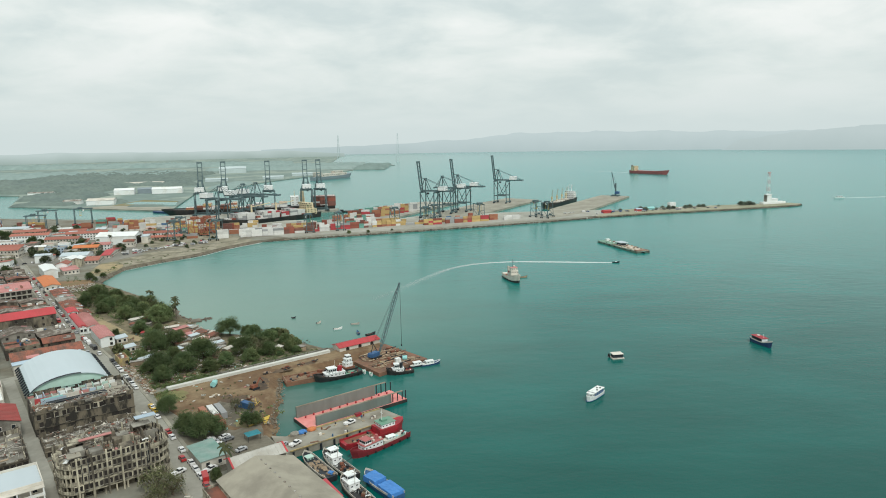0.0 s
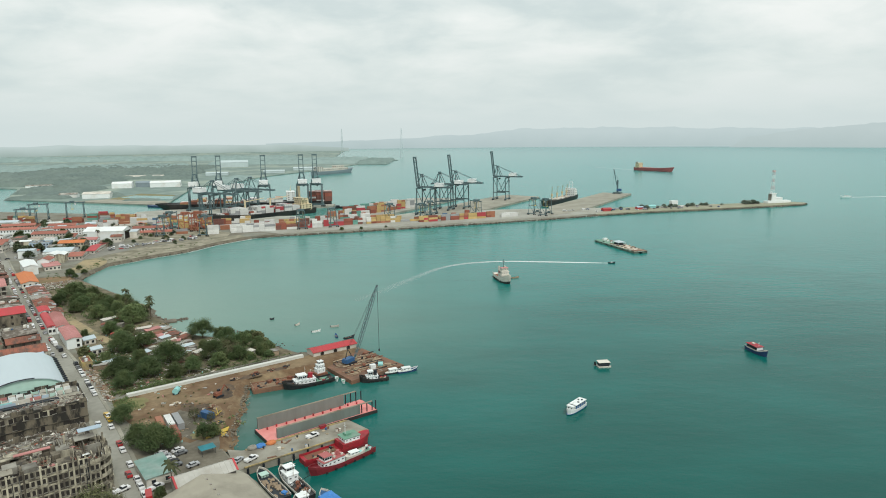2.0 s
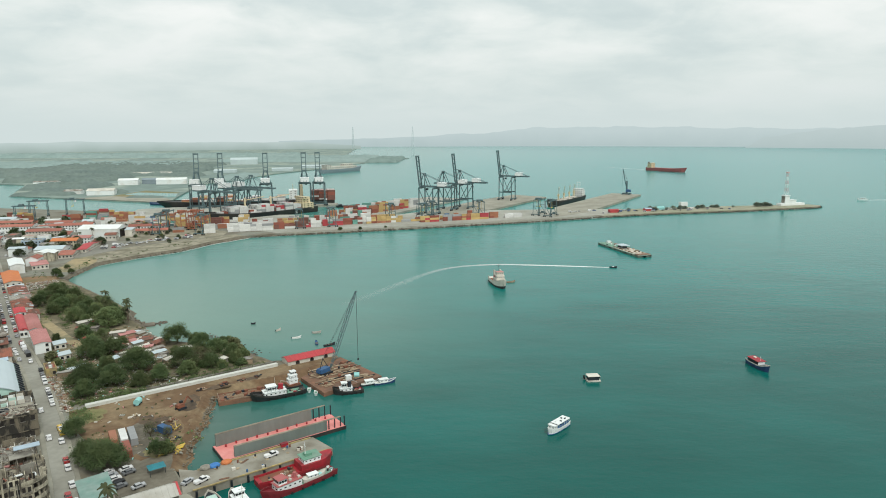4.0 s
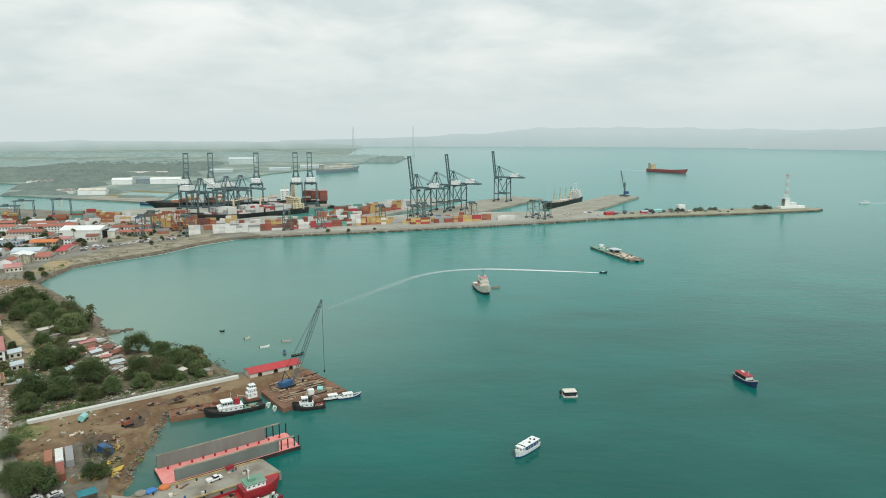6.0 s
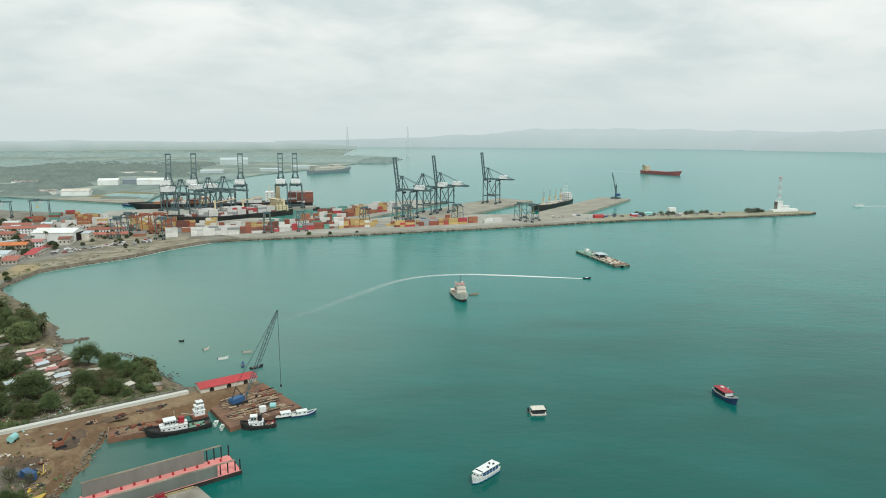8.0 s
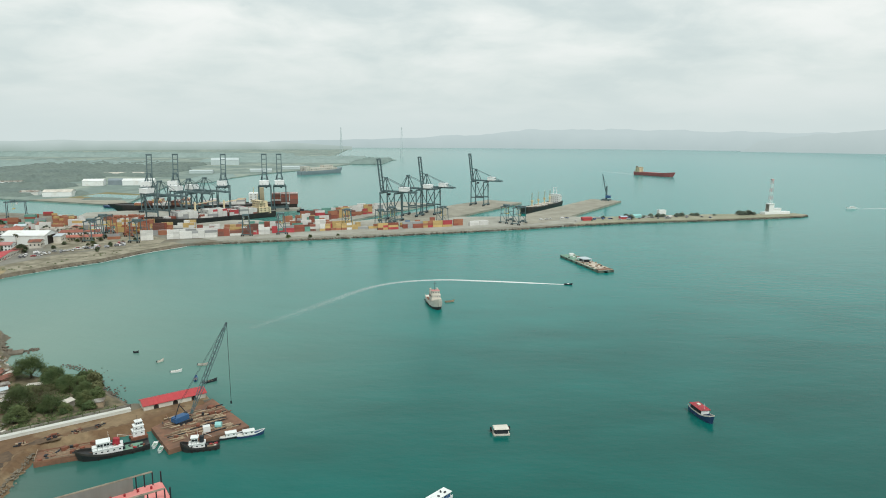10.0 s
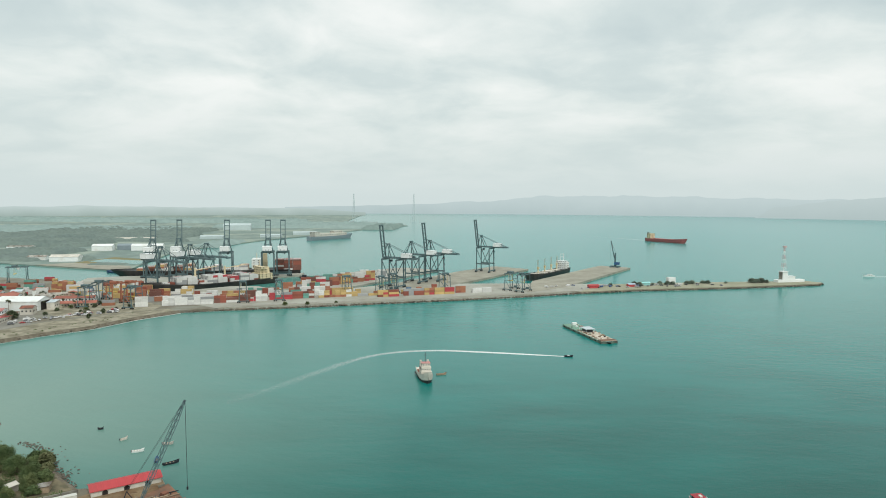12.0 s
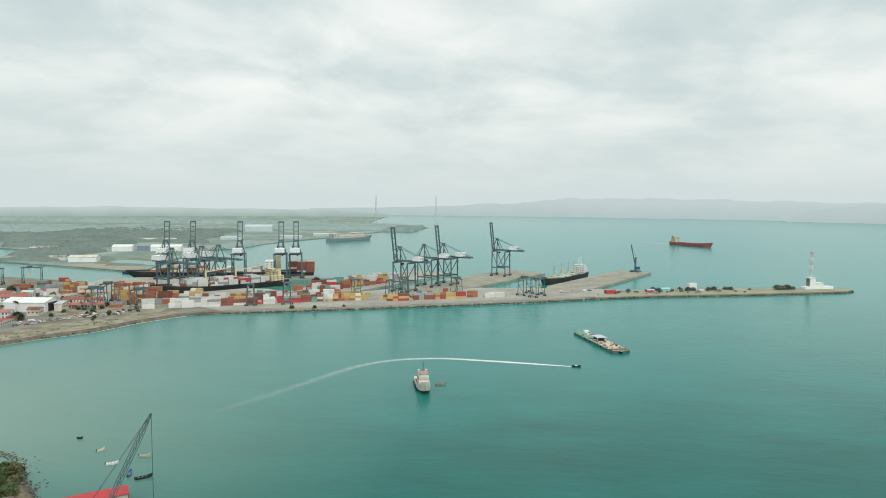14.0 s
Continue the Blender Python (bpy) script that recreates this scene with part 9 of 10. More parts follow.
# ---- far woods and works beyond the basin ----
def woods(name, areas, seed, label, material=None):
    """Far woods: a closed, bumpy canopy with ragged edges and gaps."""
    verts, faces = [], []
    for (x0, y0, x1, y1, n, hh) in areas:
        step = 7.0 if x1 - x0 < 500 else 11.0
        nx, ny = int((x1 - x0) / step) + 1, int((y1 - y0) / step) + 1
        grid = {}
        for i in range(nx + 1):
            for j in range(ny + 1):
                e = min(i, nx - i, j * 1.0, ny - j) * step
                p = Vector((x0 + i * step, y0 + j * step, 0))
                edge = e + 26 * noise.noise(Vector((p.x * 0.012, p.y * 0.012, seed))) + 14
                if edge < 6:
                    continue
                z = 2 + hh * min(1, 0.08 + edge / 34) * (0.72 + 0.34 * noise.noise(p * 0.025) + 0.36 * noise.noise(p * 0.11) + 0.42 * noise.noise(p * 0.31))
                q = p + Vector((3.0 * noise.noise(p * 0.2), 3.0 * noise.noise(p * 0.23 + Vector((5, 5, 5))), 0))
                grid[i, j] = len(verts)
                verts.append((q.x, q.y, z))
        for (i, j), at in grid.items():
            if any((i + di, j + dj) not in grid for di in (-1, 0, 1) for dj in (-1, 0, 1)):
                verts[at] = (verts[at][0], verts[at][1], 0.6)
        for i in range(nx):
            for j in range(ny):
                c = [(i, j), (i + 1, j), (i + 1, j + 1), (i, j + 1)]
                if all(k in grid for k in c):
                    faces.append(tuple(grid[k] for k in c))
    me = bpy.data.meshes.new(name)
    me.from_pydata(verts, [], faces)
    me.materials.append(material or FARLEAF)
    me.polygons.foreach_set("use_smooth", [True] * len(me.polygons))
    return tagged(new(name, me), label, "woods", kind="stuff")


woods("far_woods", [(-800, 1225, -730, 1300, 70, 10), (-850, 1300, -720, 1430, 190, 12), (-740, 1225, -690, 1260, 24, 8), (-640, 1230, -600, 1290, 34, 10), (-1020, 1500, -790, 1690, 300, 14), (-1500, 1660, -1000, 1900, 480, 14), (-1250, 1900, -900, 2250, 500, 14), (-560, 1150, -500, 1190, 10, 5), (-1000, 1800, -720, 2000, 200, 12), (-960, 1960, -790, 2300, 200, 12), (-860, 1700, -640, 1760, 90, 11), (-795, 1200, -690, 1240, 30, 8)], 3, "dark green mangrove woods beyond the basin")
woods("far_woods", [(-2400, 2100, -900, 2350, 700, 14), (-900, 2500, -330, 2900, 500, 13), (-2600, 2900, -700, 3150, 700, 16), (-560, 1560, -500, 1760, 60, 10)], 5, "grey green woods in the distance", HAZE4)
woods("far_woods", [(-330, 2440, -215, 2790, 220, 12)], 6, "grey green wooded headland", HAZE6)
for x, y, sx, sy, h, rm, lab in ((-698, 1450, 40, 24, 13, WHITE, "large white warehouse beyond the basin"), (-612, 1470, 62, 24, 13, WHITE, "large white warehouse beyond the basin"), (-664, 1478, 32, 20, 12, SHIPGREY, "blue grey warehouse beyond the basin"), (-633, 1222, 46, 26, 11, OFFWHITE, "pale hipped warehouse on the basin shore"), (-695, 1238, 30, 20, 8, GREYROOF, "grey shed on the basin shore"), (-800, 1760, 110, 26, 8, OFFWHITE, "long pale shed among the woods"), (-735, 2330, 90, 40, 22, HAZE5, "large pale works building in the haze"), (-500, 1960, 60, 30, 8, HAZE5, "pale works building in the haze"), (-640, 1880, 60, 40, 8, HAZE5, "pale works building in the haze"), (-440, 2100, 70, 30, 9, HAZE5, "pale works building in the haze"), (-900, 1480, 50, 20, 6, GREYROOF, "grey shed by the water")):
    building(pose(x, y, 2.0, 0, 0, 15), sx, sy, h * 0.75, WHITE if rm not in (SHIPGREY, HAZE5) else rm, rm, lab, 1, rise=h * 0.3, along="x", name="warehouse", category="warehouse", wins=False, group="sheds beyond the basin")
bm = bmesh.new()
prism(bm, [(-640, 1150), (-467, 1090), (-450, 1104), (-480, 1150), (-600, 1190)], 1.5, 2.5)
setting("basin_quay", bm, CONCRETE, "pale concrete quay on the far basin shore", "quay")
bm = bmesh.new()
prism(bm, [(-600, 1192), (-500, 1160), (-505, 1260), (-590, 1300)], 1.5, 2.3)
setting("basin_grass", bm, GRASS, "dry grass beyond the basin quay", "ground")
bm = bmesh.new()
prism(bm, [(-590, 1215), (-500, 1180), (-478, 1180), (-500, 1240), (-585, 1262)], 1.5, 2.36)
setting("lagoon", bm, WATER, "shallow lagoon beyond the basin quay", "sea")
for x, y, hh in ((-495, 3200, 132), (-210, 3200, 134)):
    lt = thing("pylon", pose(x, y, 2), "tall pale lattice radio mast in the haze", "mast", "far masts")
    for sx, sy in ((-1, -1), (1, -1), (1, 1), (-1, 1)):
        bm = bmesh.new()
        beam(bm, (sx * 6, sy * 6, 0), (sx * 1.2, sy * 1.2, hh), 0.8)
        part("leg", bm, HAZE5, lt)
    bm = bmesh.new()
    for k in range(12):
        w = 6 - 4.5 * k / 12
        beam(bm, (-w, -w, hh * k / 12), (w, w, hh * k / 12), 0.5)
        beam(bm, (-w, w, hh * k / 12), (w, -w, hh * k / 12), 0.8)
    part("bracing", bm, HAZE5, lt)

# far slipway barges on the basin
for x, y in ((-440, 1078), (-455, 1070)):
    bb = vessel("basin_barge", sea(x, y, -0.9, 0.35), 40, 11, 2.2, NAVY, "low blue barge moored at the basin quay", "barge", rail=0.6, full=0.9, sheer=0.3)
    house(bb, (-12, 0, 4), (6, 6, 3), BLUEPAINT, win=0.8)


# ---- rocks along the shores ----
def rock_mesh(seed):
    bm = bmesh.new()
    bmesh.ops.create_icosphere(bm, subdivisions=1, radius=1.0)
    rnd = random.Random(seed)
    for v in bm.verts:
        v.co *= rnd.uniform(0.65, 1.2)
        v.co.z *= 0.65
    return mesh_of("rock", bm, ROCK)


ROCKS = [rock_mesh(k) for k in range(5)]


def rock_line(name, pts, n, size, spread, label, z=0.4, material=None):
    """Loose boulders joined into one rubble bank."""
    rnd = random.Random(len(pts) * 7 + n)
    verts, faces = [], []
    segs = [(Vector(a), Vector(b)) for a, b in zip(pts, pts[1:])]
    total = sum((b - a).length for a, b in segs)
    for a, b in segs:
        cnt = int(n * (b - a).length / total) + 1
        d = (b - a).normalized()
        nn = Vector((-d.y, d.x))
        for k in range(cnt):
            p = a.lerp(b, rnd.random()) + nn * rnd.gauss(0, spread)
            me = ROCKS[rnd.randrange(5)]
            s = size * rnd.uniform(0.5, 1.5)
            r = Matrix.Rotation(rnd.uniform(0, 6), 3, "Z")
            o = len(verts)
            zz = z + rnd.uniform(-0.5, 1.4) * size * 0.6
            for v in me.vertices:
                w = r @ v.co * s
                verts.append((p.x + w.x, p.y + w.y, zz + w.z))
            faces += [tuple(i + o for i in q.vertices) for q in me.polygons]
    m2 = bpy.data.meshes.new(name)
    m2.from_pydata(verts, [], faces)
    m2.materials.append(material or ROCK)
    return tagged(new(name, m2), label, "rocks", kind="stuff")


def bank(name, pts, wide, material, label, z0=2.62):
    """A natural shore: the ground's edge slopes unevenly down into the water on its seaward side."""
    verts, faces = [], []
    line = []
    for a, b in zip(pts, pts[1:]):
        a, b = Vector(a), Vector(b)
        n = max(2, int((b - a).length / 1.5))
        line += [a.lerp(b, k / n) for k in range(n)]
    line.append(Vector(pts[-1]))
    for i, p in enumerate(line):
        d = (line[min(i + 2, len(line) - 1)] - line[max(i - 2, 0)]).normalized()
        out = Vector((d.y, -d.x))
        w = wide * (1 + 0.55 * noise.noise(Vector((p.x * 0.11, p.y * 0.11, 4.0))) + 0.25 * noise.noise(Vector((p.x * 0.5, p.y * 0.5, 2.0))))
        for f, z in ((-0.35, z0 + 0.05), (0.05, z0 + 0.1), (0.35, z0 * 0.62), (0.7, z0 * 0.25), (1.15, -0.35), (1.3, -1.5)):
            q = p + out * w * f
            verts.append((q.x, q.y, z + (0.25 * noise.noise(Vector((q.x * 0.6, q.y * 0.6, 1.0))) if f > 0 else 0.0)))
    for i in range(len(line) - 1):
        for j in range(5):
            k = i * 6 + j
            faces.append((k, k + 6, k + 7, k + 1))
    me = bpy.data.meshes.new(name)
    me.from_pydata(verts, [], faces)
    me.materials.append(material)
    return tagged(new(name, me), label, "shore", kind="structure")


tw = lambda pts: [town(u, v).xy for u, v in pts]
bank("shore_bank_1", tw([(-30, 31.5), (-12, 38), (4, 46), (16, 53), (32, 60.5), (36, 68), (33, 90), (32, 100), (39, 126)]), 4.5, DIRT, "brown earth bank sloping into the harbour")
bank("shore_bank_2", tw(SHORE), 3.0, DARKSHORE, "dark stony bank below the trees")
bm = bmesh.new()
ribbon(bm, [(174, 50), (170, 56), (166.5, 63), (165.5, 69)], 7.0, -1.5, 0.75)
setting("spit", bm, ROCK, "low stony spit below the palms", "shore")
bank("shore_bank_3", [town(200, 62).xy[:], (-228, 478), (-284, 528), (-289, 546), (-293, 591), (-274, 625), (-250, 657), (-233, 703), (-209, 743)], 2.2, DARKSHORE, "dark stony bank along the bay")
rock_line("shore_rocks", tw([(-26, 34), (-12, 40.5), (4, 48.5), (16, 55.5), (31, 62.5)]), 200, 0.34, 1.5, "pale broken rocks and rubble on the yard shore", 0.9, PALEROCK)
rock_line("shore_rocks", tw([(-26, 33), (-12, 39.5), (4, 47.5), (16, 54.5), (31, 61.5)]), 900, 0.40, 1.5, "brown broken rocks and rubble on the yard shore", 0.9, DARKSHORE)
rock_line("shore_rocks", tw(SHORE[1:11]), 420, 0.5, 1.1, "dark rocks along the wooded shore", 0.1, TIDEROCK)
rock_line("shore_rocks", tw([(171, 52), (169, 58), (165.5, 65), (166.5, 76)]), 260, 0.55, 1.3, "dark rocky spit reaching into the bay", 0.0, TIDEROCK)
rock_line("shore_rocks", [town(168, 62).xy[:], town(186, 59).xy[:], town(200, 62).xy[:], (-228, 478), (-284, 528), (-289, 546), (-293, 591), (-274, 625), (-250, 657), (-233, 703), (-209, 743), (-175, 758)], 700, 1.0, 1.0, "dark rocks along the bay shore")
rock_line("shore_rocks", tw([(56, 98), (62, 98), (70, 97), (82, 94.5)]), 150, 0.5, 1.2, "dark rocks and timbers at the wooded point", 0.1, TIDEROCK)
rock_line("breakwater_rocks", [(-175, 757), (-115, 777), (-28, 810), (59, 843), (141, 877), (215, 913), (292, 942), (424, 977), (552, 1020), (567, 1035)], 1500, 1.3, 0.8, "dark rubble facing of the sea wall", 0.5)
rock_line("shore_rocks", [(-126, 397), (-112, 391), (-103, 383), (-90, 369), (-80, 362)], 240, 0.42, 1.3, "dark wet rocks and flotsam around the point", 0.05, TIDEROCK)
rock_line("shore_rocks", [(-104, 394), (-101, 386), (-88, 374), (-80, 367), (-72, 362)], 22, 0.45, 1.5, "scattered dark rocks awash off the point", -0.25, TIDEROCK)
SURF = foam_material("surf_foam", 0.42, 0.8)
foam_strip("surf", [(-209, 741), (-175, 755), (-115, 775), (-28, 808), (59, 841), (141, 875), (215, 911), (292, 940), (424, 975), (552, 1018)], [2.6] * 10, [0.62, 0.5, 0.45, 0.5, 0.5, 0.55, 0.6, 0.6, 0.55, 0.5], "thin line of surf along the sea wall", mat_=SURF)
foam_strip("surf", [(-291, 585), (-271, 622), (-247, 654), (-230, 700), (-206, 740)], [3.0] * 5, [0.45, 0.5, 0.55, 0.6, 0.65], "thin line of surf along the beach", mat_=SURF)
bm = bmesh.new()
for a, b in zip([(-175, 758.5), (-115, 778.5), (-28, 811.5), (59, 844.5), (141, 878.5)], [(-115, 778.5), (-28, 811.5), (59, 844.5), (141, 878.5), (215, 915.5)]):
    beam(bm, (*a, 2.9), (*b, 2.9), 0.8, 1.2)
setting("parapet_wall", bm, CONCRETE, "low concrete parapet on the sea wall", "wall")
bm = bmesh.new()
for a, b in zip([(-170, 768), (-110, 789), (-23, 822), (64, 855), (146, 888)], [(-110, 789), (-23, 822), (64, 855), (146, 888), (212, 918)]):
    beam(bm, (*a, 2.86), (*b, 2.86), 11, 0.1)
setting("perimeter_road", bm, STREET, "pale perimeter road behind the sea wall", "road")


# ---- vehicles ----
cols = ["white", "white", "silver", "black", "red", "silver", "grey", "white", "white"]
for u in range(-44, 120, 6):
    side = rng.choice((1, 1, -1))
    c = 2.2 - 0.0005 * abs(u - 60) if u > 20 else 0.6 + 0.03 * u
    if rng.random() < 0.75:
        q = tpose(u + rng.uniform(-1, 1), c + side * 2.3, 2.66, 90 if rng.random() < 0.5 else -90)
        vehicle(q, rng.choice(("car", "car", "pickup")), rng.choice(cols))
for u in [a for a in range(124, 330, 6)] + [a for a in range(335, 480, 11)]:
    mid = -0.6 - 2.6 * min(1, max(0, (u - 135) / 35))
    for side in (-2.2, 2.2):
        if rng.random() < 0.62:
            vehicle(tpose(u + rng.uniform(-1, 1), mid + side, 2.66, rng.choice((90, -90))), rng.choice(("car", "car", "pickup", "van")), rng.choice(("white", "white", "silver", "white", "black", "grey", "red")))
for u, v, t_, k_, c_ in ((24, 4.3, 90, "car", "yellow"), (29.5, 4.2, 90, "car", "yellow"), (-43, 37, 20, "pickup", "white"), (-41, 33, 30, "car", "silver"), (-40, 62, 10, "pickup", "white"), (-19, 13, 10, "car", "white"), (-22, 13.5, 10, "car", "silver"), (-25, 14, 10, "car", "white"), (-28, 14.5, 10, "car", "black"), (-31, 14.8, 10, "car", "grey"), (-42, 5.5, 20, "pickup", "white"), (-47, 2.2, 80, "van", "red"), (-52, 1.0, 85, "car", "red"), (-56, 0.5, 80, "car", "silver"), (-37, -3.6, 20, "pickup", "white")):
    vehicle(tpose(u, v, 2.7, t_), k_, c_)
for k in range(46):
    f, g = rng.random(), rng.uniform(-1, 1)
    vehicle(pose(-335 + 75 * f, 655 + 88 * f + 12 * g, 2.69, 0, 0, rng.uniform(0, 360)), rng.choice(("car", "van", "pickup")), rng.choice(("white", "white", "silver", "grey", "white", "silver", "red")))
for k in range(30):
    vehicle(pose(rng.uniform(-410, -325), rng.uniform(612, 690), 2.69, 0, 0, rng.choice((25, 115))), rng.choice(("car", "van", "pickup")), rng.choice(cols))
for x, y in ((178, 948), (186, 952), (192, 958), (232, 950), (240, 955), (250, 958), (262, 962), (272, 965), (300, 972), (318, 978), (350, 990), (360, 992), (208, 966), (215, 968), (222, 940)):
    vehicle(pose(x, y, 3.02 if y < 960 and x < 215 else 2.77, 0, 0, rng.uniform(0, 360)), rng.choice(("van", "pickup", "van")), rng.choice(("white", "white", "blue", "grey")), "work vehicle parked on the pier")
parked = [ob.location.xy for ob in scene.objects if not ob.parent and ob.get("category") in ("car", "van", "pickup", "pickup truck")]
for u, v, k_, c_ in ((-32.2, 0.3, "car", "white"), (-23.7, 0.6, "car", "silver"), (-38.5, 1.3, "car", "white"), (-16.1, 1.2, "van", "white"), (-27.8, 0.4, "car", "red"), (-20.0, 18.5, "car", "white"), (-23.0, 18.8, "car", "grey"), (-26.0, 19.0, "pickup", "white"), (-34.5, 19.5, "car", "silver")):
    q = tpose(u, v, 2.7, 90 if v < 3 else 10)
    if all((q.translation.xy - w).length > 5.0 for w in parked):
        vehicle(q, k_, c_)
rjt = random.Random(3)
for k in range(26):
    f = rjt.random()
    x, y = 225 + 205 * f, 946 + 50 * f + rjt.uniform(-4, 16)
    vehicle(pose(x, y, 2.77, 0, 0, rjt.uniform(0, 360)), rjt.choice(("van", "pickup", "car")), rjt.choice(("white", "white", "silver", "black", "grey", "blue")), "vehicle parked on the breakwater")
building(pose(312, 984, 2.75, 0, 0, 18), 12, 6, 3.0, TURQ, TURQ, "small turquoise shed on the breakwater", 1, rise=1.2, along="x", name="shed", category="shed", wins=False)
building(pose(238, 950, 2.75, 0, 0, 18), 13, 7, 3.2, REDROOF, REDROOF, "small red shed on the breakwater", 1, rise=1.4, along="x", name="shed", category="shed", wins=False)
building(pose(290, 968, 2.75, 0, 0, 18), 10, 6, 3.0, REDROOF, BLUEROOF, "small red and blue shed on the breakwater", 1, rise=1.2, along="x", name="shed", category="shed", wins=False)
building(pose(350, 1000, 2.75, 0, 0, 18), 11, 6, 8.0, WHITE, WHITE, "tall white cabin on the breakwater", 1, "flat", name="cabin", category="cabin", wins=False)

# ---- works yard things ----
tk = thing("storage_tank", tpose(36.3, 33.6, 2.68), "turquoise cylindrical tank lying on its side", "tank")
bm = bmesh.new()
tube(bm, (-0.9, -1.4, 1.5), (0.9, 1.4, 1.5), 1.3, seg=18)
part("shell", bm, TURQ, tk)
bm = bmesh.new()
for s in (-1, 1):
    box(bm, (s * 0.6, s * 1.0, 0.4), (2.6, 0.4, 0.8))
part("cradle", bm, DARK_STEEL, tk)
for u, v, L, key, lab in ((3.6, 25.2, 12.2, "grey", "pale grey box trailer parked in the yard"), (4.6, 22.2, 10.5, "white", "white shipping container in the yard"), (5.6, 19.0, 9.5, "orange", "faded orange container in the yard"), (-6.5, 21.4, 9.5, "rust_red", "rusty red container in the yard"), (-83, 30.5, 13, "red", "red shipping container on the quay")):
    bm = bmesh.new()
    container_shape(bm, length=L)
    c = thing("shipping_container" if key != "grey" else "trailer", tpose(u, v, 2.7, 86), lab, "container")
    part("body", bm, PAINT_MAT[key], c)
    bm = bmesh.new()
    for sy in (-0.57, 0.57):
        box(bm, (L / 2, sy, 1.3), (0.12, 1.05, 2.2))
    part("door", bm, PAINT_MAT[key], c)
    if key == "grey":
        for sx in (-0.3, -0.38):
            for sy in (-1, 1):
                shared("wheel", WHEEL, c, pose(L * sx, sy * 1.0, 0.1))
ex = thing("excavator", tpose(20.9, 47.0, 2.68, 20), "dark red crawler excavator on bare earth", "excavator")
for sy in (-1.2, 1.2):
    bm = bmesh.new()
    box(bm, (0, sy, 0.45), (3.8, 0.6, 0.9), top=0.9)
    part("track", bm, DARK_STEEL, ex)
bm = bmesh.new()
box(bm, (-0.4, 0, 1.7), (3.0, 2.4, 1.3), top=0.95)
part("body", bm, RUST, ex)
bm = bmesh.new()
box(bm, (0.7, 0.7, 2.5), (1.3, 1.0, 1.5), top=0.85)
part("cab", bm, GLASS, ex)
bm = bmesh.new()
beam(bm, (1, -0.3, 1.8), (3.2, -0.3, 4.6), 0.45)
beam(bm, (3.2, -0.3, 4.6), (5.0, -0.3, 2.2), 0.35)
part("arm", bm, RUST, ex)
bm = bmesh.new()
box(bm, (5.1, -0.3, 1.8), (0.9, 1.0, 0.9), top=0.7)
part("bucket", bm, DARK_STEEL, ex)
bx = thing("site_cabin", tpose(2.2, 36.2, 2.68, 110), "dark blue site cabin beside scrap", "cabin")
bm = bmesh.new()
container_shape(bm, length=6.0)
part("body", bm, BLUEPAINT, bx)
bm = bmesh.new()
box(bm, (3.0, 0, 1.2), (0.1, 1.0, 2.0))
part("door", bm, DARK_STEEL, bx)
yp = thing("pipe_pile", tpose(-15, 34, 2.68, 10), "long yellow steel pipes lying on the shore", "pipes")
for k in range(4):
    bm = bmesh.new()
    tube(bm, (-4.5 + k, -0.6 + 0.5 * k, 0.3), (4.5 + k * 0.5, -0.4 + 0.5 * k, 0.3 + 0.1 * k), 0.28, seg=8)
    part("pipe", bm, YELLOW, yp)
sc = thing("scaffold_heap", tpose(3, 40.5, 2.68), "heap of tan timber props and frames", "timber")
for k in range(10):
    bm = bmesh.new()
    a = rng.uniform(0, 6)
    beam(bm, (rng.uniform(-1.5, 1.5), rng.uniform(-1.5, 1.5), 0.2), (1.8 * math.cos(a), 1.8 * math.sin(a), rng.uniform(0.6, 2.4)), 0.18)
    part("prop", bm, YELLOW if k % 2 else WOOD, sc)
cn = thing("canopy_tent", tpose(-28, 26.5, 2.68), "small teal blue canopy tent on posts", "canopy")
bm = bmesh.new()
box(bm, (0, 0, 2.7), (5.5, 4.5, 0.5), top=0.5)
part("cover", bm, TEALCOVER, cn)
for sx in (-1, 1):
    for sy in (-1, 1):
        bm = bmesh.new()
        beam(bm, (sx * 2.4, sy * 1.9, 0), (sx * 2.4, sy * 1.9, 2.5), 0.12)
        part("post", bm, DARK_STEEL, cn)
for u, v, m_, lab in ((-44.5, 43.5, BLUETARP, "heap under a blue tarpaulin on the pier"), (-44.5, 47.5, ORANGEROOF, "heap under an orange cover on the pier"), (-44, 40.5, GREYWALL, "heap of grey sacks on the pier")):
    hp = thing("covered_heap", tpose(u + 9.0, v, 2.75), lab, "heap")
    bm = bmesh.new()
    bmesh.ops.create_icosphere(bm, subdivisions=2, radius=1.6, matrix=Matrix.Diagonal((1.2, 0.9, 0.7, 1)))
    for v_ in bm.verts:
        v_.co.z = max(0, v_.co.z + 0.4)
        v_.co += Vector((0, 0, 0.35)) * noise.noise(v_.co * 1.3) * (v_.co.z > 0.1)
    part("cover", bm, m_, hp)
rsh = random.Random(17)
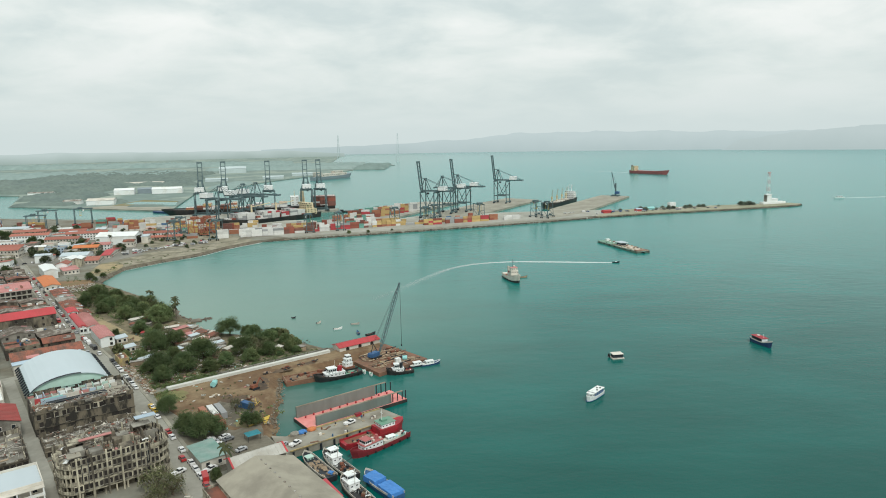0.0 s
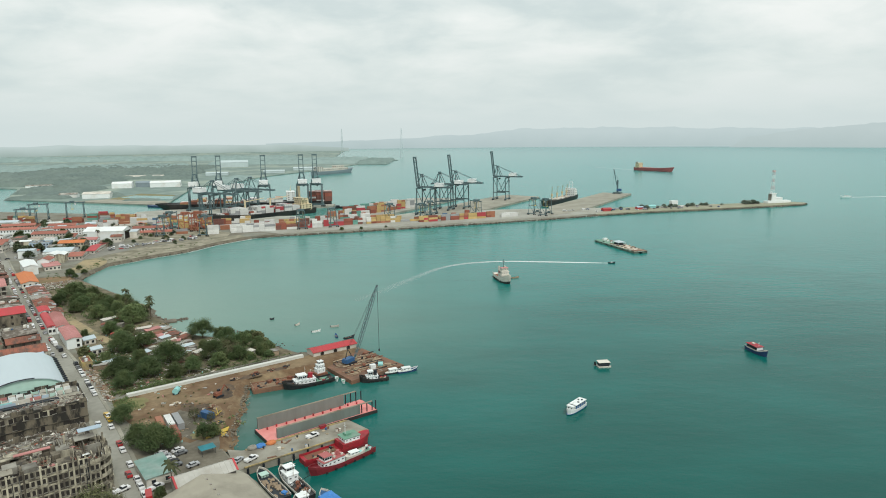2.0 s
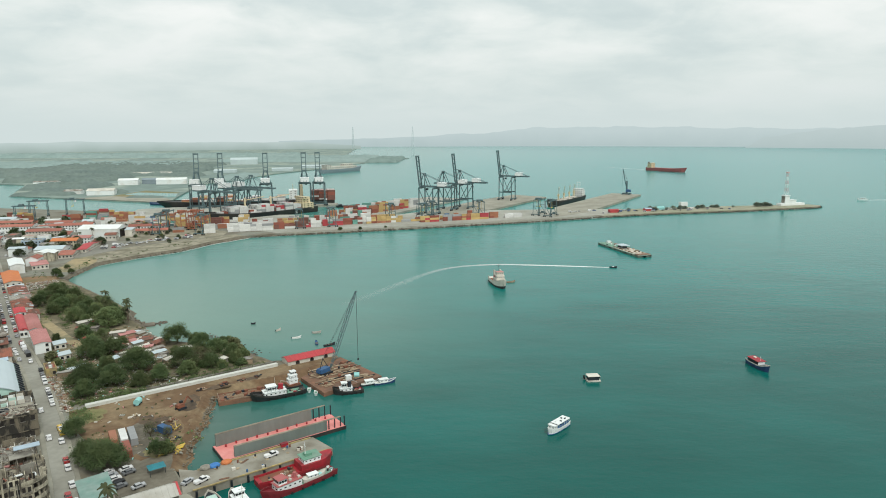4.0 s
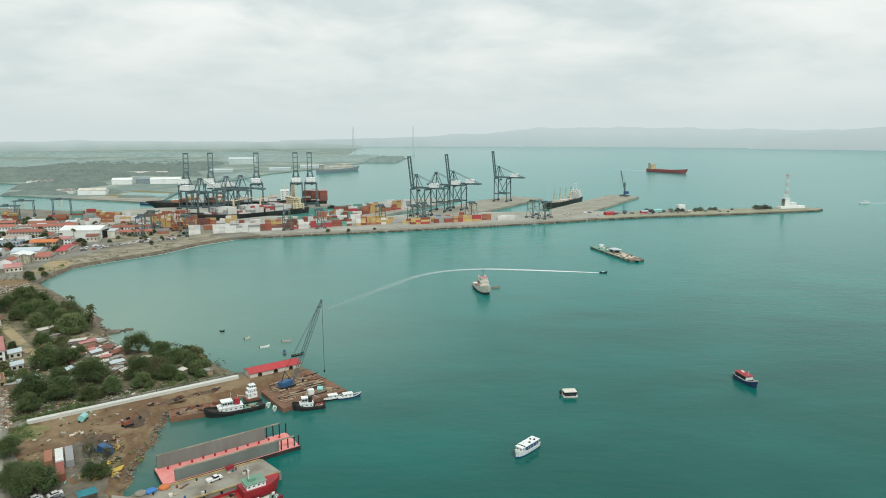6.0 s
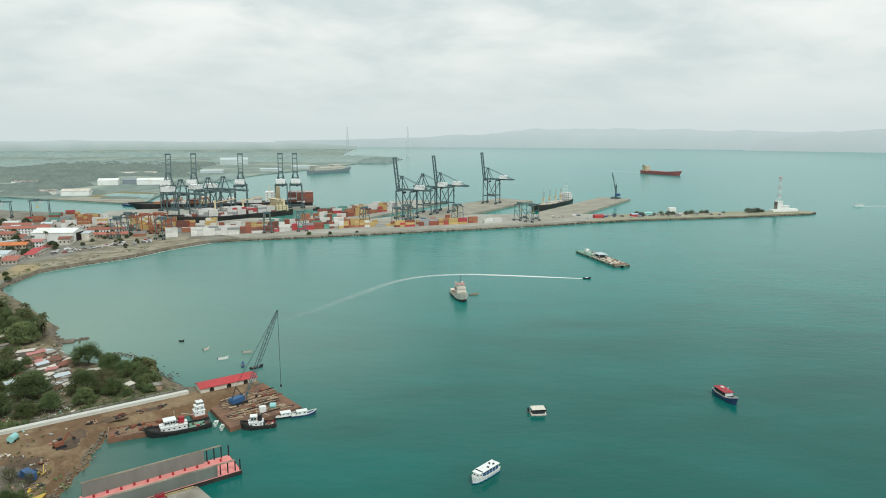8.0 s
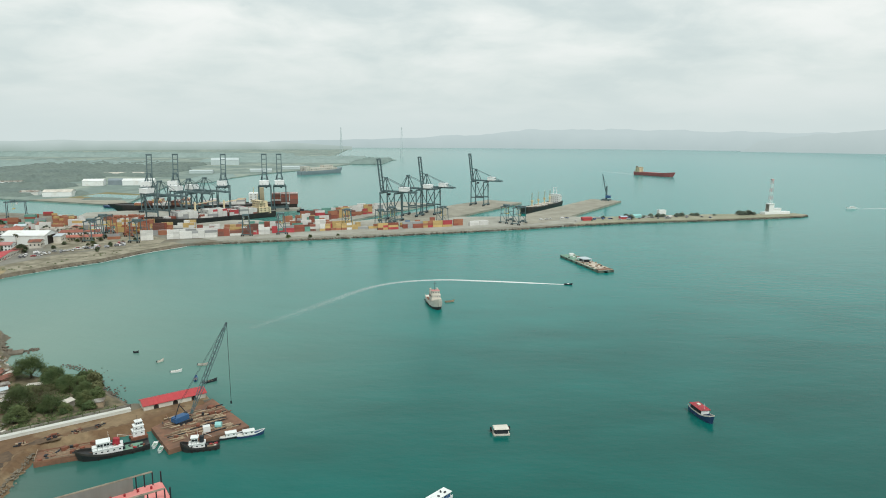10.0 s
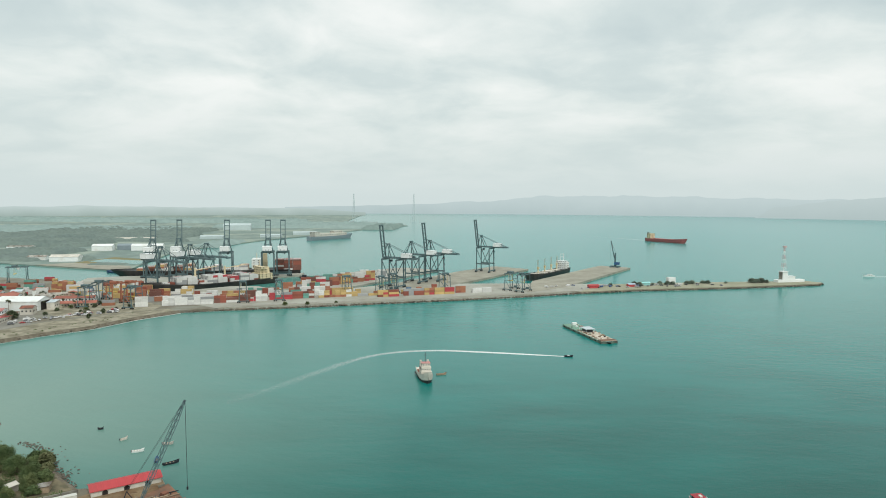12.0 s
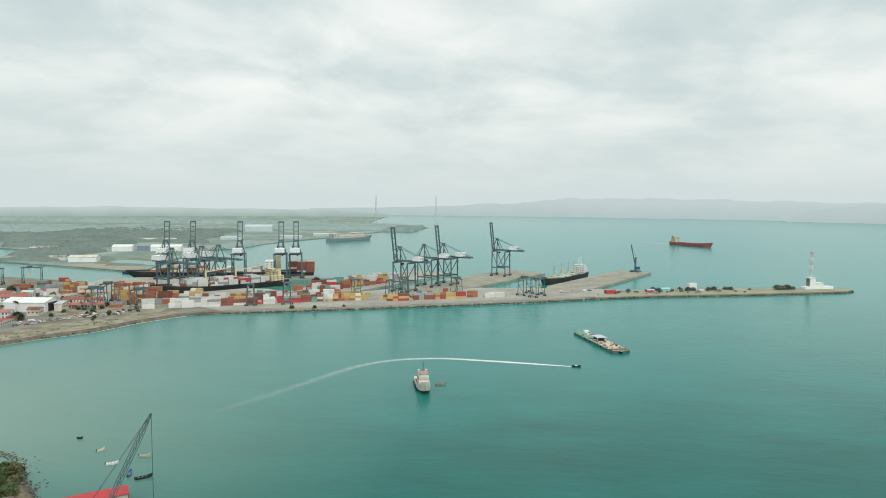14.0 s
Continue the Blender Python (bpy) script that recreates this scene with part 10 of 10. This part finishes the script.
for u, v, r, n_, mats, lab in ((6, 36, 2.6, 34, (BLUEPAINT, DARK_STEEL, GREYROOF), "heap of dark blue and grey scrap metal on bare earth"), (11, 41, 2.2, 26, (WOOD, RUST, PALEWOOD), "heap of broken timber and rusty scrap on bare earth"), (-6, 37.5, 2.4, 28, (YELLOW, WOOD, DARK_STEEL), "heap of yellow and brown scrap by the shore"), (-18, 36, 2.0, 20, (YELLOW, PALEWOOD, GREYWALL), "heap of yellow sheets and rubble by the shore"), (24, 30, 1.8, 16, (PALEWOOD, OFFWHITE, WOOD), "heap of pale boards on bare earth"), (37, 60, 2.0, 24, (RUST, DARK_STEEL, WOOD), "heap of rusty scrap beside the wall"), (37.5, 70, 2.0, 30, (DECKRUST, RUST, DARK_STEEL), "heap of rusty plates beside the wall"), (37, 78, 1.9, 26, (WOOD, DARK_STEEL, RUST), "heap of timber and scrap beside the wall"), (38, 86, 1.6, 22, (RUST, PALEWOOD, DARK_STEEL), "heap of rusty scrap and boards beside the wall")):
    hp = thing("scrap_heap", tpose(u, v, 2.68), lab, "heap", "scrap heaps in the yard")
    for m_ in mats:
        bm = bmesh.new()
        for k in range(n_ // 3):
            a, f = rsh.uniform(0, 6.28), rsh.random() ** 0.7
            z = 0.15 + 1.3 * (1 - f) * rsh.random()
            s = (rsh.uniform(0.5, 2.4), rsh.uniform(0.2, 0.8), rsh.uniform(0.1, 0.5))
            c = bm.verts[:]
            box(bm, (math.cos(a) * r * f, math.sin(a) * r * f, z), s, rsh.uniform(0, 3.14))
            tilt = Matrix.Rotation(rsh.uniform(-0.35, 0.35), 4, "X")
            fresh = [q for q in bm.verts if q not in c]
            o = Vector((math.cos(a) * r * f, math.sin(a) * r * f, z))
            for q in fresh:
                q.co = o + tilt @ (q.co - o)
        part("scrap", bm, m_, hp)
rdb = random.Random(9)


def debris(n, material, label, big=1.0, street=True):
    db = thing("debris_field", pose(0, 0, 0), label, "debris")
    bm = bmesh.new()
    for k in range(n):
        f = rdb.random() * (1.0 if street else 0.56)
        if f < 0.5:
            u, v = rdb.uniform(55, 160), rdb.uniform(10, 62)
        elif f < 0.56:
            u, v = rdb.uniform(-14, 44), rdb.uniform(14, 60)
            if v > 40 + u * 0.4:
                continue
        elif f < 0.8:
            u, v = rdb.uniform(45, 108), 6.2 + rdb.uniform(0, 4.5)
        else:
            u, v = rdb.uniform(-120, 260), -4.9 - rdb.random() * 1.2
        q = town(u, v, 2.85)
        box(bm, q, (rdb.uniform(0.25, 1.9) * big, rdb.uniform(0.15, 0.8) * big, rdb.uniform(0.12, 0.6)), rdb.uniform(0, 3))
    part("scraps", bm, material, db)
    tagged(db, kind="stuff")


debris(260, OFFWHITE, "scattered pale planks, sheets and rubbish on the ground")
debris(380, WOOD, "scattered timber and crates on the ground")
debris(240, GREYROOF, "scattered grey roofing sheets and scrap", 1.4)
debris(50, PINKROOF, "scattered faded red scraps and sheets", 1.0, False)
debris(90, RUST, "scattered rusty scrap metal", 1.3)
debris(60, TURQ, "scattered blue and turquoise plastic drums and sheets", 1.0, False)
